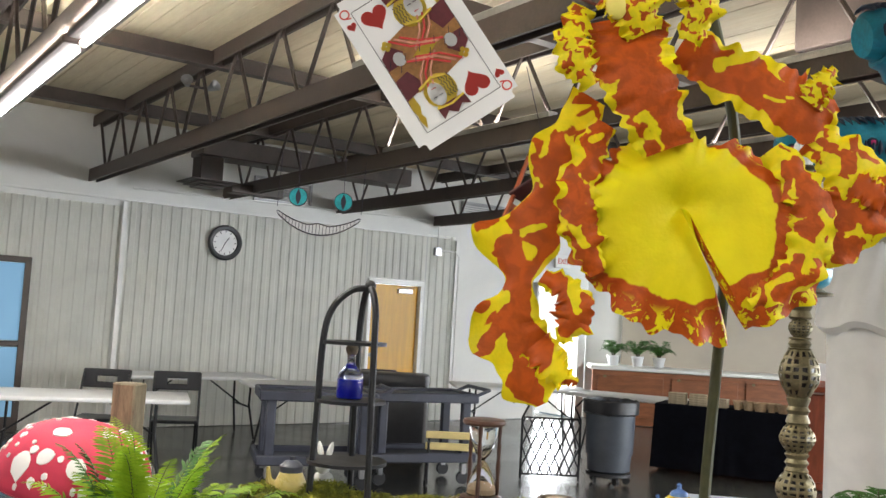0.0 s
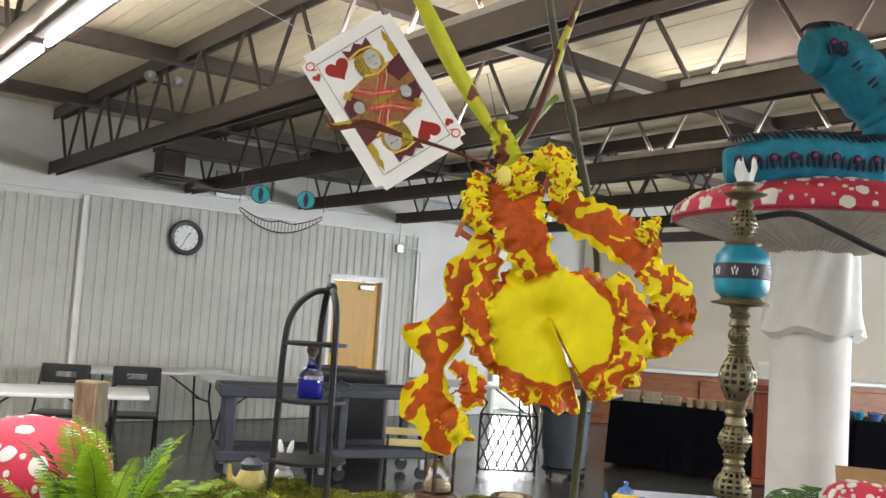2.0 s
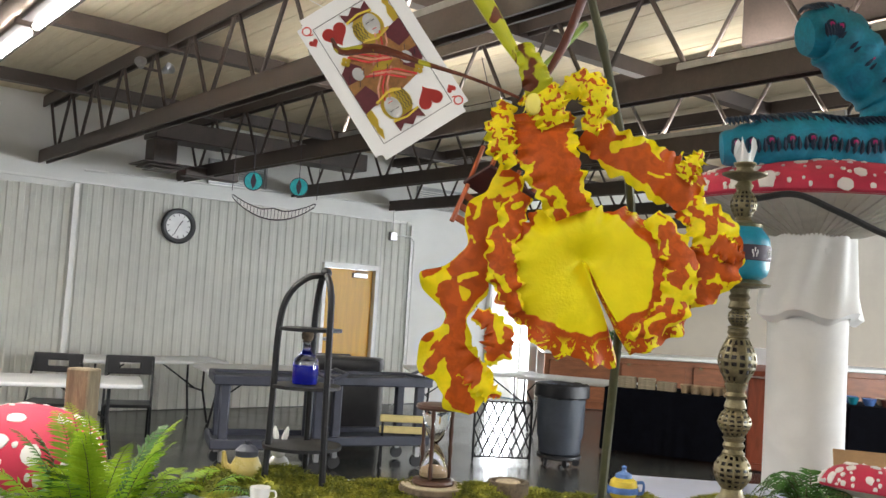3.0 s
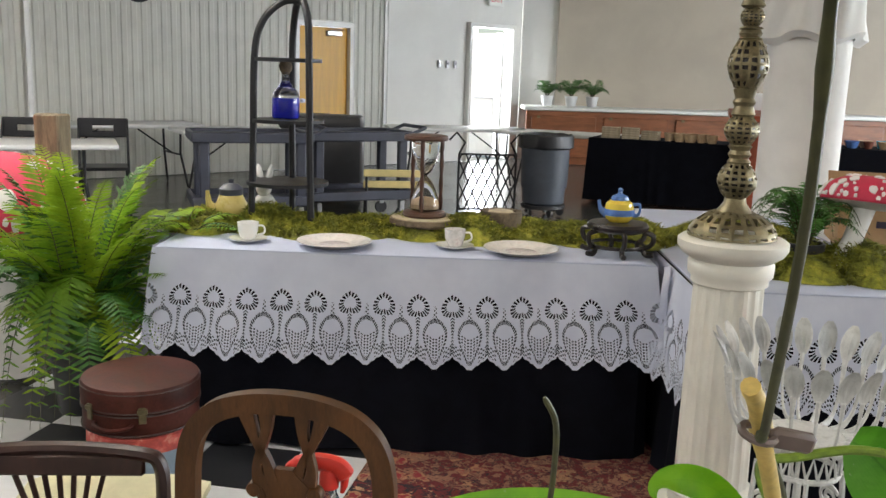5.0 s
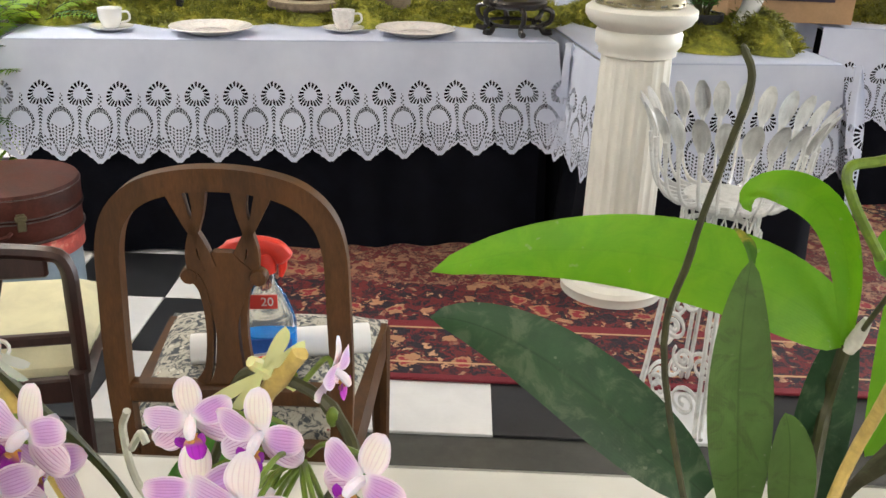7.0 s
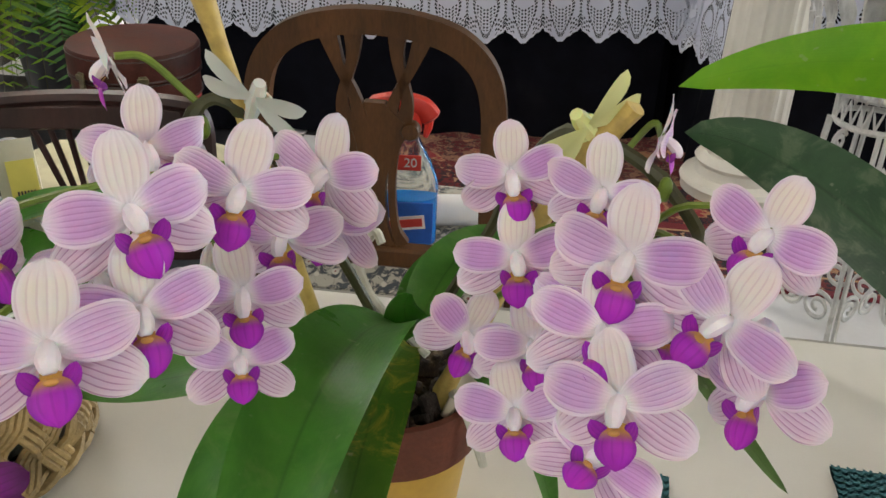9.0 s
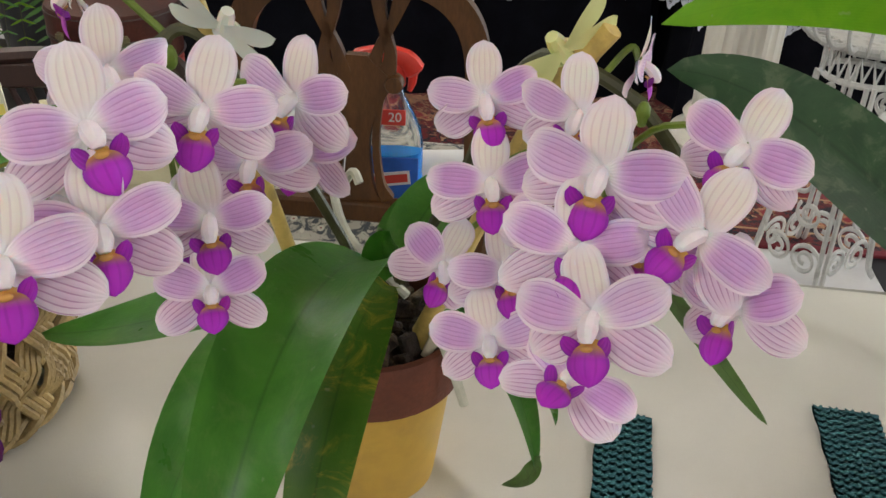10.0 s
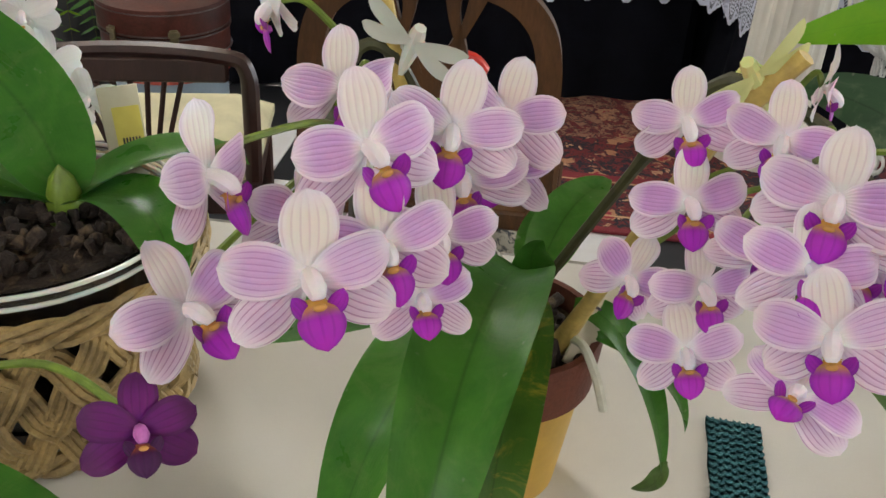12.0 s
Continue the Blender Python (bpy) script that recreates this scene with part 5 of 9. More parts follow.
lathe(b, ((0.018, 0.205), (0.018, 0.225), (0.015, 0.24)), seg=16)
tube(b, ((0.030, 0, 0.235), (0.028, 0, 0.21), (0.024, 0, 0.195)), [0.008, 0.007, 0.004], 8)
part("trigger", b, TRIG_R, sprb, "red trigger head")
rl = thing("paper_roll", "white paper towel roll lying on the seat", "paper roll", m=pose(-0.155, 1.968, 0.499, 0, 90, 2))
b = B()
lathe(b, ((0.014, -0.16), (0.027, -0.16), (0.028, -0.158), (0.028, 0.158), (0.027, 0.16), (0.014, 0.16)), seg=32, close=True)
part("roll", b, PAPER, rl)
b = B()
lathe(b, ((0.0130, -0.159), (0.0143, -0.159), (0.0143, 0.159), (0.0130, 0.159)), seg=20, close=True)
part("core", b, CARDBOARD, rl)

# hat boxes
hb = thing("hat_box", "pale blue round hat box with a coral lid", "hat box", m=pose(-0.89, 3.03, 0) @ Matrix.Diagonal((1, 1, 1.06, 1)))
b = B()
lathe(b, ((0, 0), (0.155, 0), (0.157, 0.005), (0.157, 0.29), (0, 0.29)), seg=48)
part("body", b, BLUEBOX, hb)
b = B()
lathe(b, ((0.16, 0.265), (0.168, 0.268), (0.168, 0.312), (0.16, 0.32), (0, 0.32)), seg=48)
part("lid", b, REDTRIM, hb, "coral and cream paper lid")
hc = thing("leather_hat_case", "red-brown round leather case standing on the hat box", "case", m=pose(-0.89, 3.02, 0.341, 0, 0, -6) @ Matrix.Diagonal((1, 1, 0.82, 1)))
b = B()
lathe(b, ((0, 0), (0.165, 0), (0.172, 0.006), (0.172, 0.085), (0.168, 0.088)), seg=48)
part("body", b, LEATHER, hc)
b = B()
lathe(b, ((0.169, 0.088), (0.176, 0.092), (0.177, 0.165), (0.172, 0.178), (0.10, 0.186), (0, 0.189)), seg=48)
part("lid", b, LEATHER, hc)
for z in (0.012, 0.084, 0.096, 0.165):
    b = B()
    tube(b, [(0.175 * math.cos(k * math.pi / 24), 0.175 * math.sin(k * math.pi / 24), z) for k in range(49)], 0.003, 5, False)
    part("rim_band", b, MAHOG, hc)
for ang in (-120, -65):
    b = B()
    box(b, (0.178, 0, 0.09), (0.006, 0.022, 0.06), 0.002, m=pose(0, 0, 0, 0, 0, ang))
    box(b, (0.182, 0, 0.105), (0.006, 0.03, 0.018), 0.002, m=pose(0, 0, 0, 0, 0, ang))
    part("clasp", b, BRASS, hc)
b = B()
pts = [(0.18 * math.cos(radians(a)) * k, 0.18 * math.sin(radians(a)) * k, z) for a, k, z in ((-112, 1.0, 0.06), (-108, 1.08, 0.052), (-93, 1.12, 0.045), (-78, 1.08, 0.052), (-74, 1.0, 0.06))]
tube(b, smooth_line(pts, 4), 0.007, 8)
part("carry_handle", b, LEATHER, hc)


# ---- plants and mushrooms of the display ----
def frond(ctrl, n, wid, seed, leaf=0.5):
    """A fern frond: a stalk with leaflets on both sides, shorter to the tip."""
    b = B()
    q = random.Random(seed)
    for i in range(n):
        s = 0.12 + 0.88 * i / n
        c = bez(ctrl, s)
        t = (bez(ctrl, min(1, s + 0.02)) - bez(ctrl, s - 0.02)).normalized()
        x = t.cross(Vector((0, 0, 1)))
        x = x.normalized() if x.length > 0.05 else Vector((1, 0, 0))
        upv = x.cross(t).normalized()
        L = wid * math.sin(math.pi * (0.12 + 0.86 * s)) ** 0.8 * q.uniform(0.85, 1.1)
        for sg in (-1, 1):
            d = (x * sg + t * 0.45 + upv * q.uniform(-0.25, 0.12)).normalized()
            h = L * 0.13
            e = t * h
            p = [c - e * 0.5, c + d * L * 0.35 - e * 0.75, c + d * L * 0.72 - e * 0.55 - upv * L * 0.06, c + d * L - upv * L * 0.16, c + d * L * 0.72 + e * 0.5 - upv * L * 0.05, c + d * L * 0.35 + e * 0.8, c + e * 0.5]
            vs = [b.verts.new(v) for v in p]
            for tri in ((0, 1, 6), (1, 5, 6), (1, 2, 5), (2, 4, 5), (2, 3, 4)):
                b.faces.new([vs[k] for k in tri])
    return b


def fern(name, label, base, count, length, spread, rise, material, seed, pot=None, wid=0.07, n=24, droop=0.75):
    q = random.Random(seed)
    f = thing(name, label, "fern", m=Matrix.Translation(base))
    for i in range(count):
        a = i * 2.399 + q.uniform(-0.3, 0.3)
        k = q.uniform(0.55, 1.0)
        L = length * q.uniform(0.7, 1.1)
        up = rise * q.uniform(0.6, 1.15) * (1.15 - 0.5 * k)
        out = spread * k
        d = Vector((math.cos(a), math.sin(a), 0))
        side = Vector((-d.y, d.x, 0)) * q.uniform(-0.1, 0.1)
        ctrl = [d * 0.02, d * out * 0.25 + Vector((0, 0, up * 0.8)), d * out * 0.7 + side + Vector((0, 0, up * 1.15)), d * out + side * 1.5 + Vector((0, 0, up * (1.0 - droop * k)))]
        if droop < 0.5:  # an upright fern: fronds stand steeply and bend little
            ctrl = [d * 0.03, d * out * 0.30 + Vector((0, 0, up * 0.45)), d * out * 0.62 + side + Vector((0, 0, up * 0.85)), d * out * 0.95 + side * 1.5 + Vector((0, 0, up * (1.12 - 0.35 * k)))]
        fr = part("frond", frond(ctrl, n, wid * q.uniform(0.8, 1.2), seed * 100 + i), material if q.random() < 0.75 else FERN_D, f, smooth=0)
        b = B()
        tube(b, curve(ctrl, 10), [0.003 - 0.0002 * j for j in range(11)], 5)
        part("stalk", b, FERN_STEM, fr)
    if pot:
        r0, h0, mt = pot
        b = B()
        lathe(b, ((0, -h0), (r0 * 0.75, -h0), (r0, -0.02), (r0 * 1.06, -0.015), (r0 * 1.06, 0.01), (r0 * 0.92, 0.01), (r0 * 0.9, -0.02), (0, -0.02)), seg=28)
        part("pot", b, mt, f)
    return f


bf = fern("boston_fern", "large bright yellow-green fern in a dark pot on a stand", (-1.38, 3.80, 0.36), 46, 0.9, 0.50, 0.84, FERN, 3, (0.13, 0.30, PLASTIC_B), 0.085, 34, 0.35)
fq = random.Random(77)
for i in range(36):  # drooping outer fronds that hide the pot
    a = fq.uniform(-3.7, 0.9)
    d = Vector((math.cos(a), math.sin(a), 0))
    out, top, end = fq.uniform(0.22, 0.42), fq.uniform(0.14, 0.45), fq.uniform(-0.28, 0.15)
    ctrl = [d * 0.02, d * out * 0.4 + Vector((0, 0, top)), d * out * 0.85 + Vector((0, 0, top * 0.9)), d * out * 1.1 + Vector((0, 0, end))]
    fr = part("frond", frond(ctrl, 26, 0.095 * fq.uniform(0.8, 1.2), 900 + i), FERN if fq.random() < 0.4 else FERN_D, bf, smooth=0)
    b = B()
    tube(b, curve(ctrl, 10), [0.003 - 0.0002 * j for j in range(11)], 5)
    part("stalk", b, FERN_STEM, fr)
fern("fern", "low arching fern over the tea table edge", (-0.99, 3.95, 0.765), 9, 0.3, 0.3, 0.10, FERN, 8, None, 0.05, 18)
fern("fern", "small deep green fern in a black pot", (1.32, 3.55, 0.86), 30, 0.35, 0.24, 0.26, FERN_D, 5, (0.07, 0.1, PLASTIC_B), 0.045, 20)

b = B()
box(b, (0, 0, 0.59), (0.13, 0.10, 1.18), 0.008)
bmesh.ops.subdivide_edges(b, edges=b.edges[:], cuts=6)
for v in b.verts:
    v.co.x += 0.006 * noise.noise(v.co * 9)
    v.co.y += 0.006 * noise.noise(v.co * 9 + Vector((5, 0, 0)))
solid("fence_post", b, POST, "weathered split wooden fence post", "post", m=pose(-1.80, 4.6, 0, 0, 0, -12))


def spotted_cap(t, R, H, spots, seed, tilt, at, sr=0.12, under=0.36, low=0.35):
    cm = Matrix.Translation(at) @ tilt
    b = B()
    n = 12
    prof = [(R * math.cos(i / n * math.pi / 2) ** 0.75 if i < n else 0.0, H * math.sin(i / n * math.pi / 2)) for i in range(n + 1)]
    lathe(b, [(R * 0.97, -H * 0.12), (R * 1.0, -H * 0.04)] + prof, seg=48)
    cap = part("cap", b, RED_CAP, t, "crimson cap with white spots", m=cm)
    b = B()
    for k in range(64):
        a = k * 2 * math.pi / 64
        d = Vector((math.cos(a), math.sin(a), 0))
        bar(b, d * R * 0.27 + Vector((0, 0, -H * under)), d * R * 0.96 + Vector((0, 0, -H * 0.10)), 0.006, R * 0.02)
    lathe(b, ((R * 0.98, -H * 0.10), (R * 0.6, -H * (0.1 + 0.5 * (under - 0.1))), (R * 0.25, -H * (under + 0.02))), seg=48)
    part("underside", b, GILL, cap, "pale pleated underside", kind="stuff")
    q = random.Random(seed)
    placed = []
    tries = 0
    while len(placed) < spots and tries < spots * 60:
        tries += 1
        ph, th = q.uniform(0, 2 * math.pi), math.asin(q.uniform(0.02, 0.98))
        s0 = R * (q.uniform(0.6, 1.0) if q.random() < 0.4 else q.uniform(low * 0.6, low * 1.3)) * sr
        d = Vector((math.cos(ph) * math.cos(th), math.sin(ph) * math.cos(th), math.sin(th)))
        if any((d - p).length < (s0 + r2) / R * 1.15 for p, r2 in placed):
            continue
        placed.append((d, s0))
    for d, s0 in placed:
        th = math.asin(min(1, d.z))
        rr = R * math.cos(th) ** 0.75
        ph = math.atan2(d.y, d.x)
        c = Vector((rr * math.cos(ph), rr * math.sin(ph), H * math.sin(th)))
        nrm = Vector((c.x / R ** 2, c.y / R ** 2, c.z / H ** 2 + 1e-6)).normalized()
        x = nrm.orthogonal().normalized()
        y = nrm.cross(x)
        b = B()
        ring = []
        for k in range(12):
            a = k * math.pi / 6
            p = c + (x * math.cos(a) + y * math.sin(a)) * s0 * q.uniform(0.85, 1.1)
            # press onto the dome
            rad = min(1.0, math.hypot(p.x, p.y) / R)
            p.z = H * math.sin(math.acos(min(1, rad ** (1 / 0.75)))) if rad < 0.999 else min(p.z, 0.0)
            ring.append(p)
        top = [b.verts.new(p + nrm * 0.004) for p in ring]
        bot = [b.verts.new(p - nrm * 0.003) for p in ring]
        ctr = b.verts.new(c + nrm * 0.008)
        for k in range(12):
            b.faces.new((top[k], top[(k + 1) % 12], ctr))
            b.faces.new((bot[k], bot[(k + 1) % 12], top[(k + 1) % 12], top[k]))
        part("spot", b, SPOT_W, cap)
    return cap


mb = thing("giant_mushroom", "giant red spotted mushroom on a white cloth stem", "mushroom", m=pose(1.84, 5.0, 0))
b = B()
lathe(b, ((0.205, 0), (0.20, 0.4), (0.198, 1.2), (0.20, 1.75), (0.21, 2.0)), seg=40)
part("stem", b, STEM_W, mb)
b = B()
sheet(b, lambda s, v: Vector((math.cos(s * 2 * math.pi) * (0.215 + 0.05 * v ** 1.5 * (1 + 0.25 * math.sin(s * 40)) - 0.05 * max(0, v - 0.93) / 0.07 + 0.012 * math.sin(s * 55 + v * 4)),
                              math.sin(s * 2 * math.pi) * (0.215 + 0.05 * v ** 1.5 * (1 + 0.25 * math.sin(s * 40)) - 0.05 * max(0, v - 0.93) / 0.07 + 0.012 * math.sin(s * 55 + v * 4)),
                              2.08 - 0.45 * v + 0.02 * math.sin(s * 31) * v)), 90, 14, True)
part("collar", b, STEM_W, mb, "gathered white cloth collar")
spotted_cap(mb, 0.74, 0.20, 230, 11, Matrix(), (0, 0, 2.235), sr=0.062, under=0.85, low=0.22)
m2 = thing("spotted_mushroom", "red spotted mushroom with a pale stem", "mushroom", "red mushrooms", m=pose(-1.90, 4.3, 0.02))
b = B()
lathe(b, ((0.10, 0), (0.08, 0.3), (0.07, 0.70)), seg=24)
part("stem", b, STEM_W, m2)
spotted_cap(m2, 0.34, 0.27, 70, 5, pose(0, 0, 0, 0, 8, 0), (0, 0, 0.73), sr=0.15, low=0.3)
m3 = thing("spotted_mushroom", "small red spotted mushroom leaning in the moss", "mushroom", "red mushrooms", m=pose(1.45, 3.48, 0.77))
b = B()
tube(b, ((-0.03, 0, 0), (0.02, 0.02, 0.12), (0.07, 0.04, 0.27)), [0.045, 0.033, 0.038], 16)
part("stem", b, STEM_W, m3)
spotted_cap(m3, 0.17, 0.085, 70, 9, pose(0, 0, 0, -6, 6, 0), (0.08, 0.04, 0.26), sr=0.12)

cp = thing("caterpillar", "turquoise cloth caterpillar rearing up on the mushroom", "soft toy", m=pose(1.82, 5.0, 2.47))
spine = smooth_line(((-0.56, -0.34, -0.02), (-0.4, -0.36, 0.0), (-0.15, -0.34, 0.03), (0.12, -0.30, 0.03), (0.31, -0.26, 0.10), (0.29, -0.25, 0.30), (0.13, -0.26, 0.46), (-0.03, -0.28, 0.60), (-0.16, -0.30, 0.58)), 8)
b = B()
nsp = len(spine)
tube(b, spine, [0.136 * (0.55 + 0.45 * min(1, 6 * min((i + 0.6) / nsp, 1.02 - i / nsp))) * (1 + 0.05 * math.sin(i * 1.55)) * (1.0 if i < nsp * 0.55 else 1.14) for i in range(nsp)], 20)
part("body", b, CATER, cp)
for i in range(2, nsp - 2):
    t = (spine[i + 1] - spine[i - 1]).normalized()
    side = Vector((0, -1, 0))
    side = (side - t * side.dot(t)).normalized()
    upv = side.cross(t) * -1
    if upv.z < 0:
        upv = -upv
    for a, ln in ((0.25, 0.16), (-0.85, 0.06)):
        b = B()
        pts = []
        for k in range(5):
            an = 0.45 + a + k / 4 * ln * 8
            pts.append(spine[i] + (side * math.cos(an) + upv * math.sin(an)) * 0.144)
        tube(b, pts, [0.002, 0.012, 0.011, 0.008, 0.002], 5)
        part("stripe", b, DARK_BLUE, cp)
    if i % 3 == 0:
        c = spine[i] + side * 0.139
        for r0, mt, o in ((0.026, DARK_BLUE, 0.0), (0.017, MAGENTA, 0.004)):
            b = B()
            bmesh.ops.create_uvsphere(b, u_segments=12, v_segments=6, radius=r0, matrix=Matrix.Translation(c + side * o) @ Matrix.Diagonal((1, 0.35, 1, 1)))
            part("eye_spot", b, mt, cp)
b = B()
tube(b, smooth_line(((0.26, -0.40, 0.38), (0.24, -0.5, 0.2), (0.34, -0.5, -0.05), (0.5, -0.3, -0.3))), 0.012, 8)
part("hose", b, PLASTIC_B, cp)

# moss
def moss(name, label, spots, seed, count, z):
    q = random.Random(seed)
    b = B()
    for cx, cy, rx, ry, hh in spots:
        sheet(b, lambda s, v: Vector((cx + rx * v * math.cos(s * 2 * math.pi) * (1 + 0.2 * math.sin(s * 19)), cy + ry * v * math.sin(s * 2 * math.pi) * (1 + 0.2 * math.sin(s * 17 + 1)), z + hh * (1 - v ** 2) + 0.018 * noise.noise(Vector((cx + rx * v * math.cos(s * 6.283), cy + ry * v * math.sin(s * 6.283), 0)) * 28) * (1 - v ** 3))), 40, 10, True)
        for i in range(int(count * rx * ry / 0.01)):
            a, r0 = q.uniform(0, 6.283), q.random() ** 0.5
            x, y = cx + rx * r0 * math.cos(a), cy + ry * r0 * math.sin(a)
            p = Vector((x, y, z + hh * (1 - r0 ** 2) - 0.004))
            d = Vector((q.uniform(-1, 1), q.uniform(-1, 1), q.uniform(0.15, 1.1))).normalized()
            L = q.uniform(0.012, 0.05)
            sd = d.orthogonal().normalized() * q.uniform(0.0015, 0.004)
            m1 = p + d * L * 0.6
            e = p + d * L + Vector((q.uniform(-1, 1), q.uniform(-1, 1), -0.6)) * L * 0.35
            v = [b.verts.new(w) for w in (p - sd, p + sd, m1 + sd, m1 - sd, e)]
            b.faces.new((v[0], v[1], v[2], v[3]))
            b.faces.new((v[3], v[2], v[4]))
    return solid(name, b, MOSS, label, "moss", kind="stuff", smooth=0)


moss("moss_runner", "olive green moss runner along the tea table", [(-0.95 + 0.22 * i, 4.12 + 0.05 * math.sin(i * 2.3), 0.19, 0.20, 0.065 + 0.02 * math.sin(i * 1.7)) for i in range(9)], 4, 1100, 0.76)
moss("moss_bed", "olive moss mound on the table end", [(1.30, 3.62, 0.27, 0.24, 0.10), (1.50, 3.5, 0.16, 0.17, 0.12), (1.3, 4.1, 0.3, 0.4, 0.08), (2.5, 4.2, 0.25, 0.2, 0.08)], 6, 1700, 0.76)

# ---- tea things ----
def cup_and_saucer(p, label, material):
    c = thing("teacup", label, "cup", "teacups", Matrix.Translation(p))
    b = B()
    lathe(b, ((0, 0.001), (0.035, 0), (0.04, 0.003), (0.072, 0.012), (0.074, 0.015), (0.04, 0.007), (0, 0.006)), seg=32)
    part("saucer", b, CERAMIC, c)
    b = B()
    lathe(b, ((0, 0.008), (0.022, 0.008), (0.027, 0.012), (0.038, 0.04), (0.041, 0.075), (0.039, 0.075), (0.035, 0.04), (0.02, 0.016), (0, 0.016)), seg=32)
    cc = part("cup", b, material, c)
    b = B()
    tube(b, smooth_line(((0.038, 0, 0.062), (0.06, 0, 0.06), (0.062, 0, 0.035), (0.034, 0, 0.025)), 4), 0.004, 6)
    part("cup_handle", b, CERAMIC, cc)


cup_and_saucer((-0.723, 3.80, 0.761), "plain white teacup on a saucer", CERAMIC)
cup_and_saucer((0.075, 3.79, 0.761), "white flower-printed teacup on a saucer", PATTERN_P)
for x, y in ((-0.385, 3.755), (0.325, 3.725)):
    pl = thing("dinner_plate", "white china plate with a printed rim", "plate", "dinner plates", pose(x, y, 0.761))
    b = B()
    lathe(b, ((0, 0), (0.08, 0), (0.085, 0.004), (0.138, 0.02), (0.143, 0.023), (0.141, 0.025), (0.088, 0.010), (0.082, 0.008), (0, 0.008)), seg=40)
    part("plate", b, PATTERN_P, pl)
    b = B()
    lathe(b, ((0, 0.0085), (0.06, 0.0085), (0.058, 0.0092), (0, 0.0095)), seg=32)
    part("transfer_print", b, mat("plate_print", (0.62, 0.58, 0.57), 0.2, var=0.3, scale=60, second=(0.35, 0.25, 0.27), amount=0.8), pl)

ts = thing("teapot_stand", "carved ebony wooden pot stand with curled feet", "stand", m=pose(0.70, 3.79, 0.76))
b = B()
lathe(b, ((0, 0.09), (0.10, 0.09), (0.115, 0.10), (0.118, 0.112), (0.11, 0.122), (0.09, 0.125), (0, 0.118)), seg=32)
part("top", b, EBONY, ts)
for k in range(6):
    a = radians(30 + 60 * k)
    c, s = math.cos(a), math.sin(a)
    b = B()
    tube(b, smooth_line([(c * r, s * r, z) for r, z in ((0.10, 0.095), (0.14, 0.085), (0.135, 0.05), (0.105, 0.03), (0.115, 0.008), (0.145, 0.012))], 4), 0.010, 7)
    part("foot", b, EBONY, ts)
b = B()
tube(b, [(0.105 * math.cos(k * math.pi / 16), 0.105 * math.sin(k * math.pi / 16), 0.035) for k in range(33)], 0.007, 6, False)
part("stretcher_ring", b, EBONY, ts)
tp = thing("teapot", "small yellow and blue painted teapot on the stand", "teapot", m=pose(0.70, 3.79, 0.885) @ Matrix.Diagonal((0.84, 0.84, 1.2, 1)))
b = B()
lathe(b, ((0, 0), (0.045, 0), (0.06, 0.012), (0.068, 0.035), (0.06, 0.06), (0.042, 0.07), (0.038, 0.07), (0, 0.07)), seg=32)
part("body", b, YELLOW_G, tp)
b = B()
lathe(b, ((0.069, 0.022), (0.0705, 0.03), (0.069, 0.042)), seg=32)
part("band", b, BLUE_G, tp)
b = B()
lathe(b, ((0.042, 0.07), (0.036, 0.082), (0.012, 0.09), (0.009, 0.096), (0.013, 0.104), (0, 0.11)), seg=24)
part("lid", b, BLUE_G, tp)
b = B()
tube(b, smooth_line(((-0.06, 0, 0.025), (-0.085, 0, 0.04), (-0.095, 0, 0.068)), 4), [0.014, 0.013, 0.012, 0.011, 0.010, 0.009, 0.008, 0.008, 0.008], 8)
part("spout", b, BLUE_G, tp)
b = B()
tube(b, smooth_line(((0.06, 0, 0.055), (0.092, 0, 0.055), (0.09, 0, 0.025), (0.062, 0, 0.02)), 4), 0.006, 6)
part("handle", b, BLUE_G, tp)

ls = thing("log_slice", "round slice of log with bark on the moss", "log slice", "log slices", pose(-0.05, 4.1, 0.80))
b = B()
lathe(b, ((0, 0), (0.14, 0), (0.147, 0.01), (0.145, 0.028), (0.138, 0.03), (0, 0.03)), seg=36)
part("bark_ring", b, BARK, ls)
b = B()
lathe(b, ((0, 0.0305), (0.136, 0.0305), (0.134, 0.034), (0, 0.035)), seg=36)
part("cut_face", b, CUT, ls)
hg = thing("hourglass", "dark wooden hourglass with pale sand", "hourglass", m=pose(-0.05, 4.1, 0.835))
for z in (0.0, 0.315):
    b = B()
    lathe(b, ((0, z), (0.088, z), (0.092, z + 0.008), (0.088, z + 0.02), (0.07, z + 0.024), (0, z + 0.024)), seg=32)
    part("end_disc", b, HOURWOOD, hg)
for k in range(3):
    a = radians(20 + 120 * k)
    b = B()
    lathe(b, [(0.006 + 0.004 * abs(math.sin(z * 40)), 0.02 + z) for z in [i * 0.3 / 16 for i in range(17)]], (0.07 * math.cos(a), 0.07 * math.sin(a), 0), 10)
    part("spindle", b, HOURWOOD, hg)
b = B()
lathe(b, [(0.055 * abs(math.cos(math.pi * i / 24)) ** 0.7 + 0.006, 0.028 + 0.28 * i / 24) for i in range(25)], seg=28)
part("glass_bulb", b, CLEAR, hg)
b = B()
lathe(b, ((0, 0.03), (0.052, 0.032), (0.05, 0.05), (0.02, 0.075), (0, 0.08)), seg=24)
part("sand", b, SAND, hg)

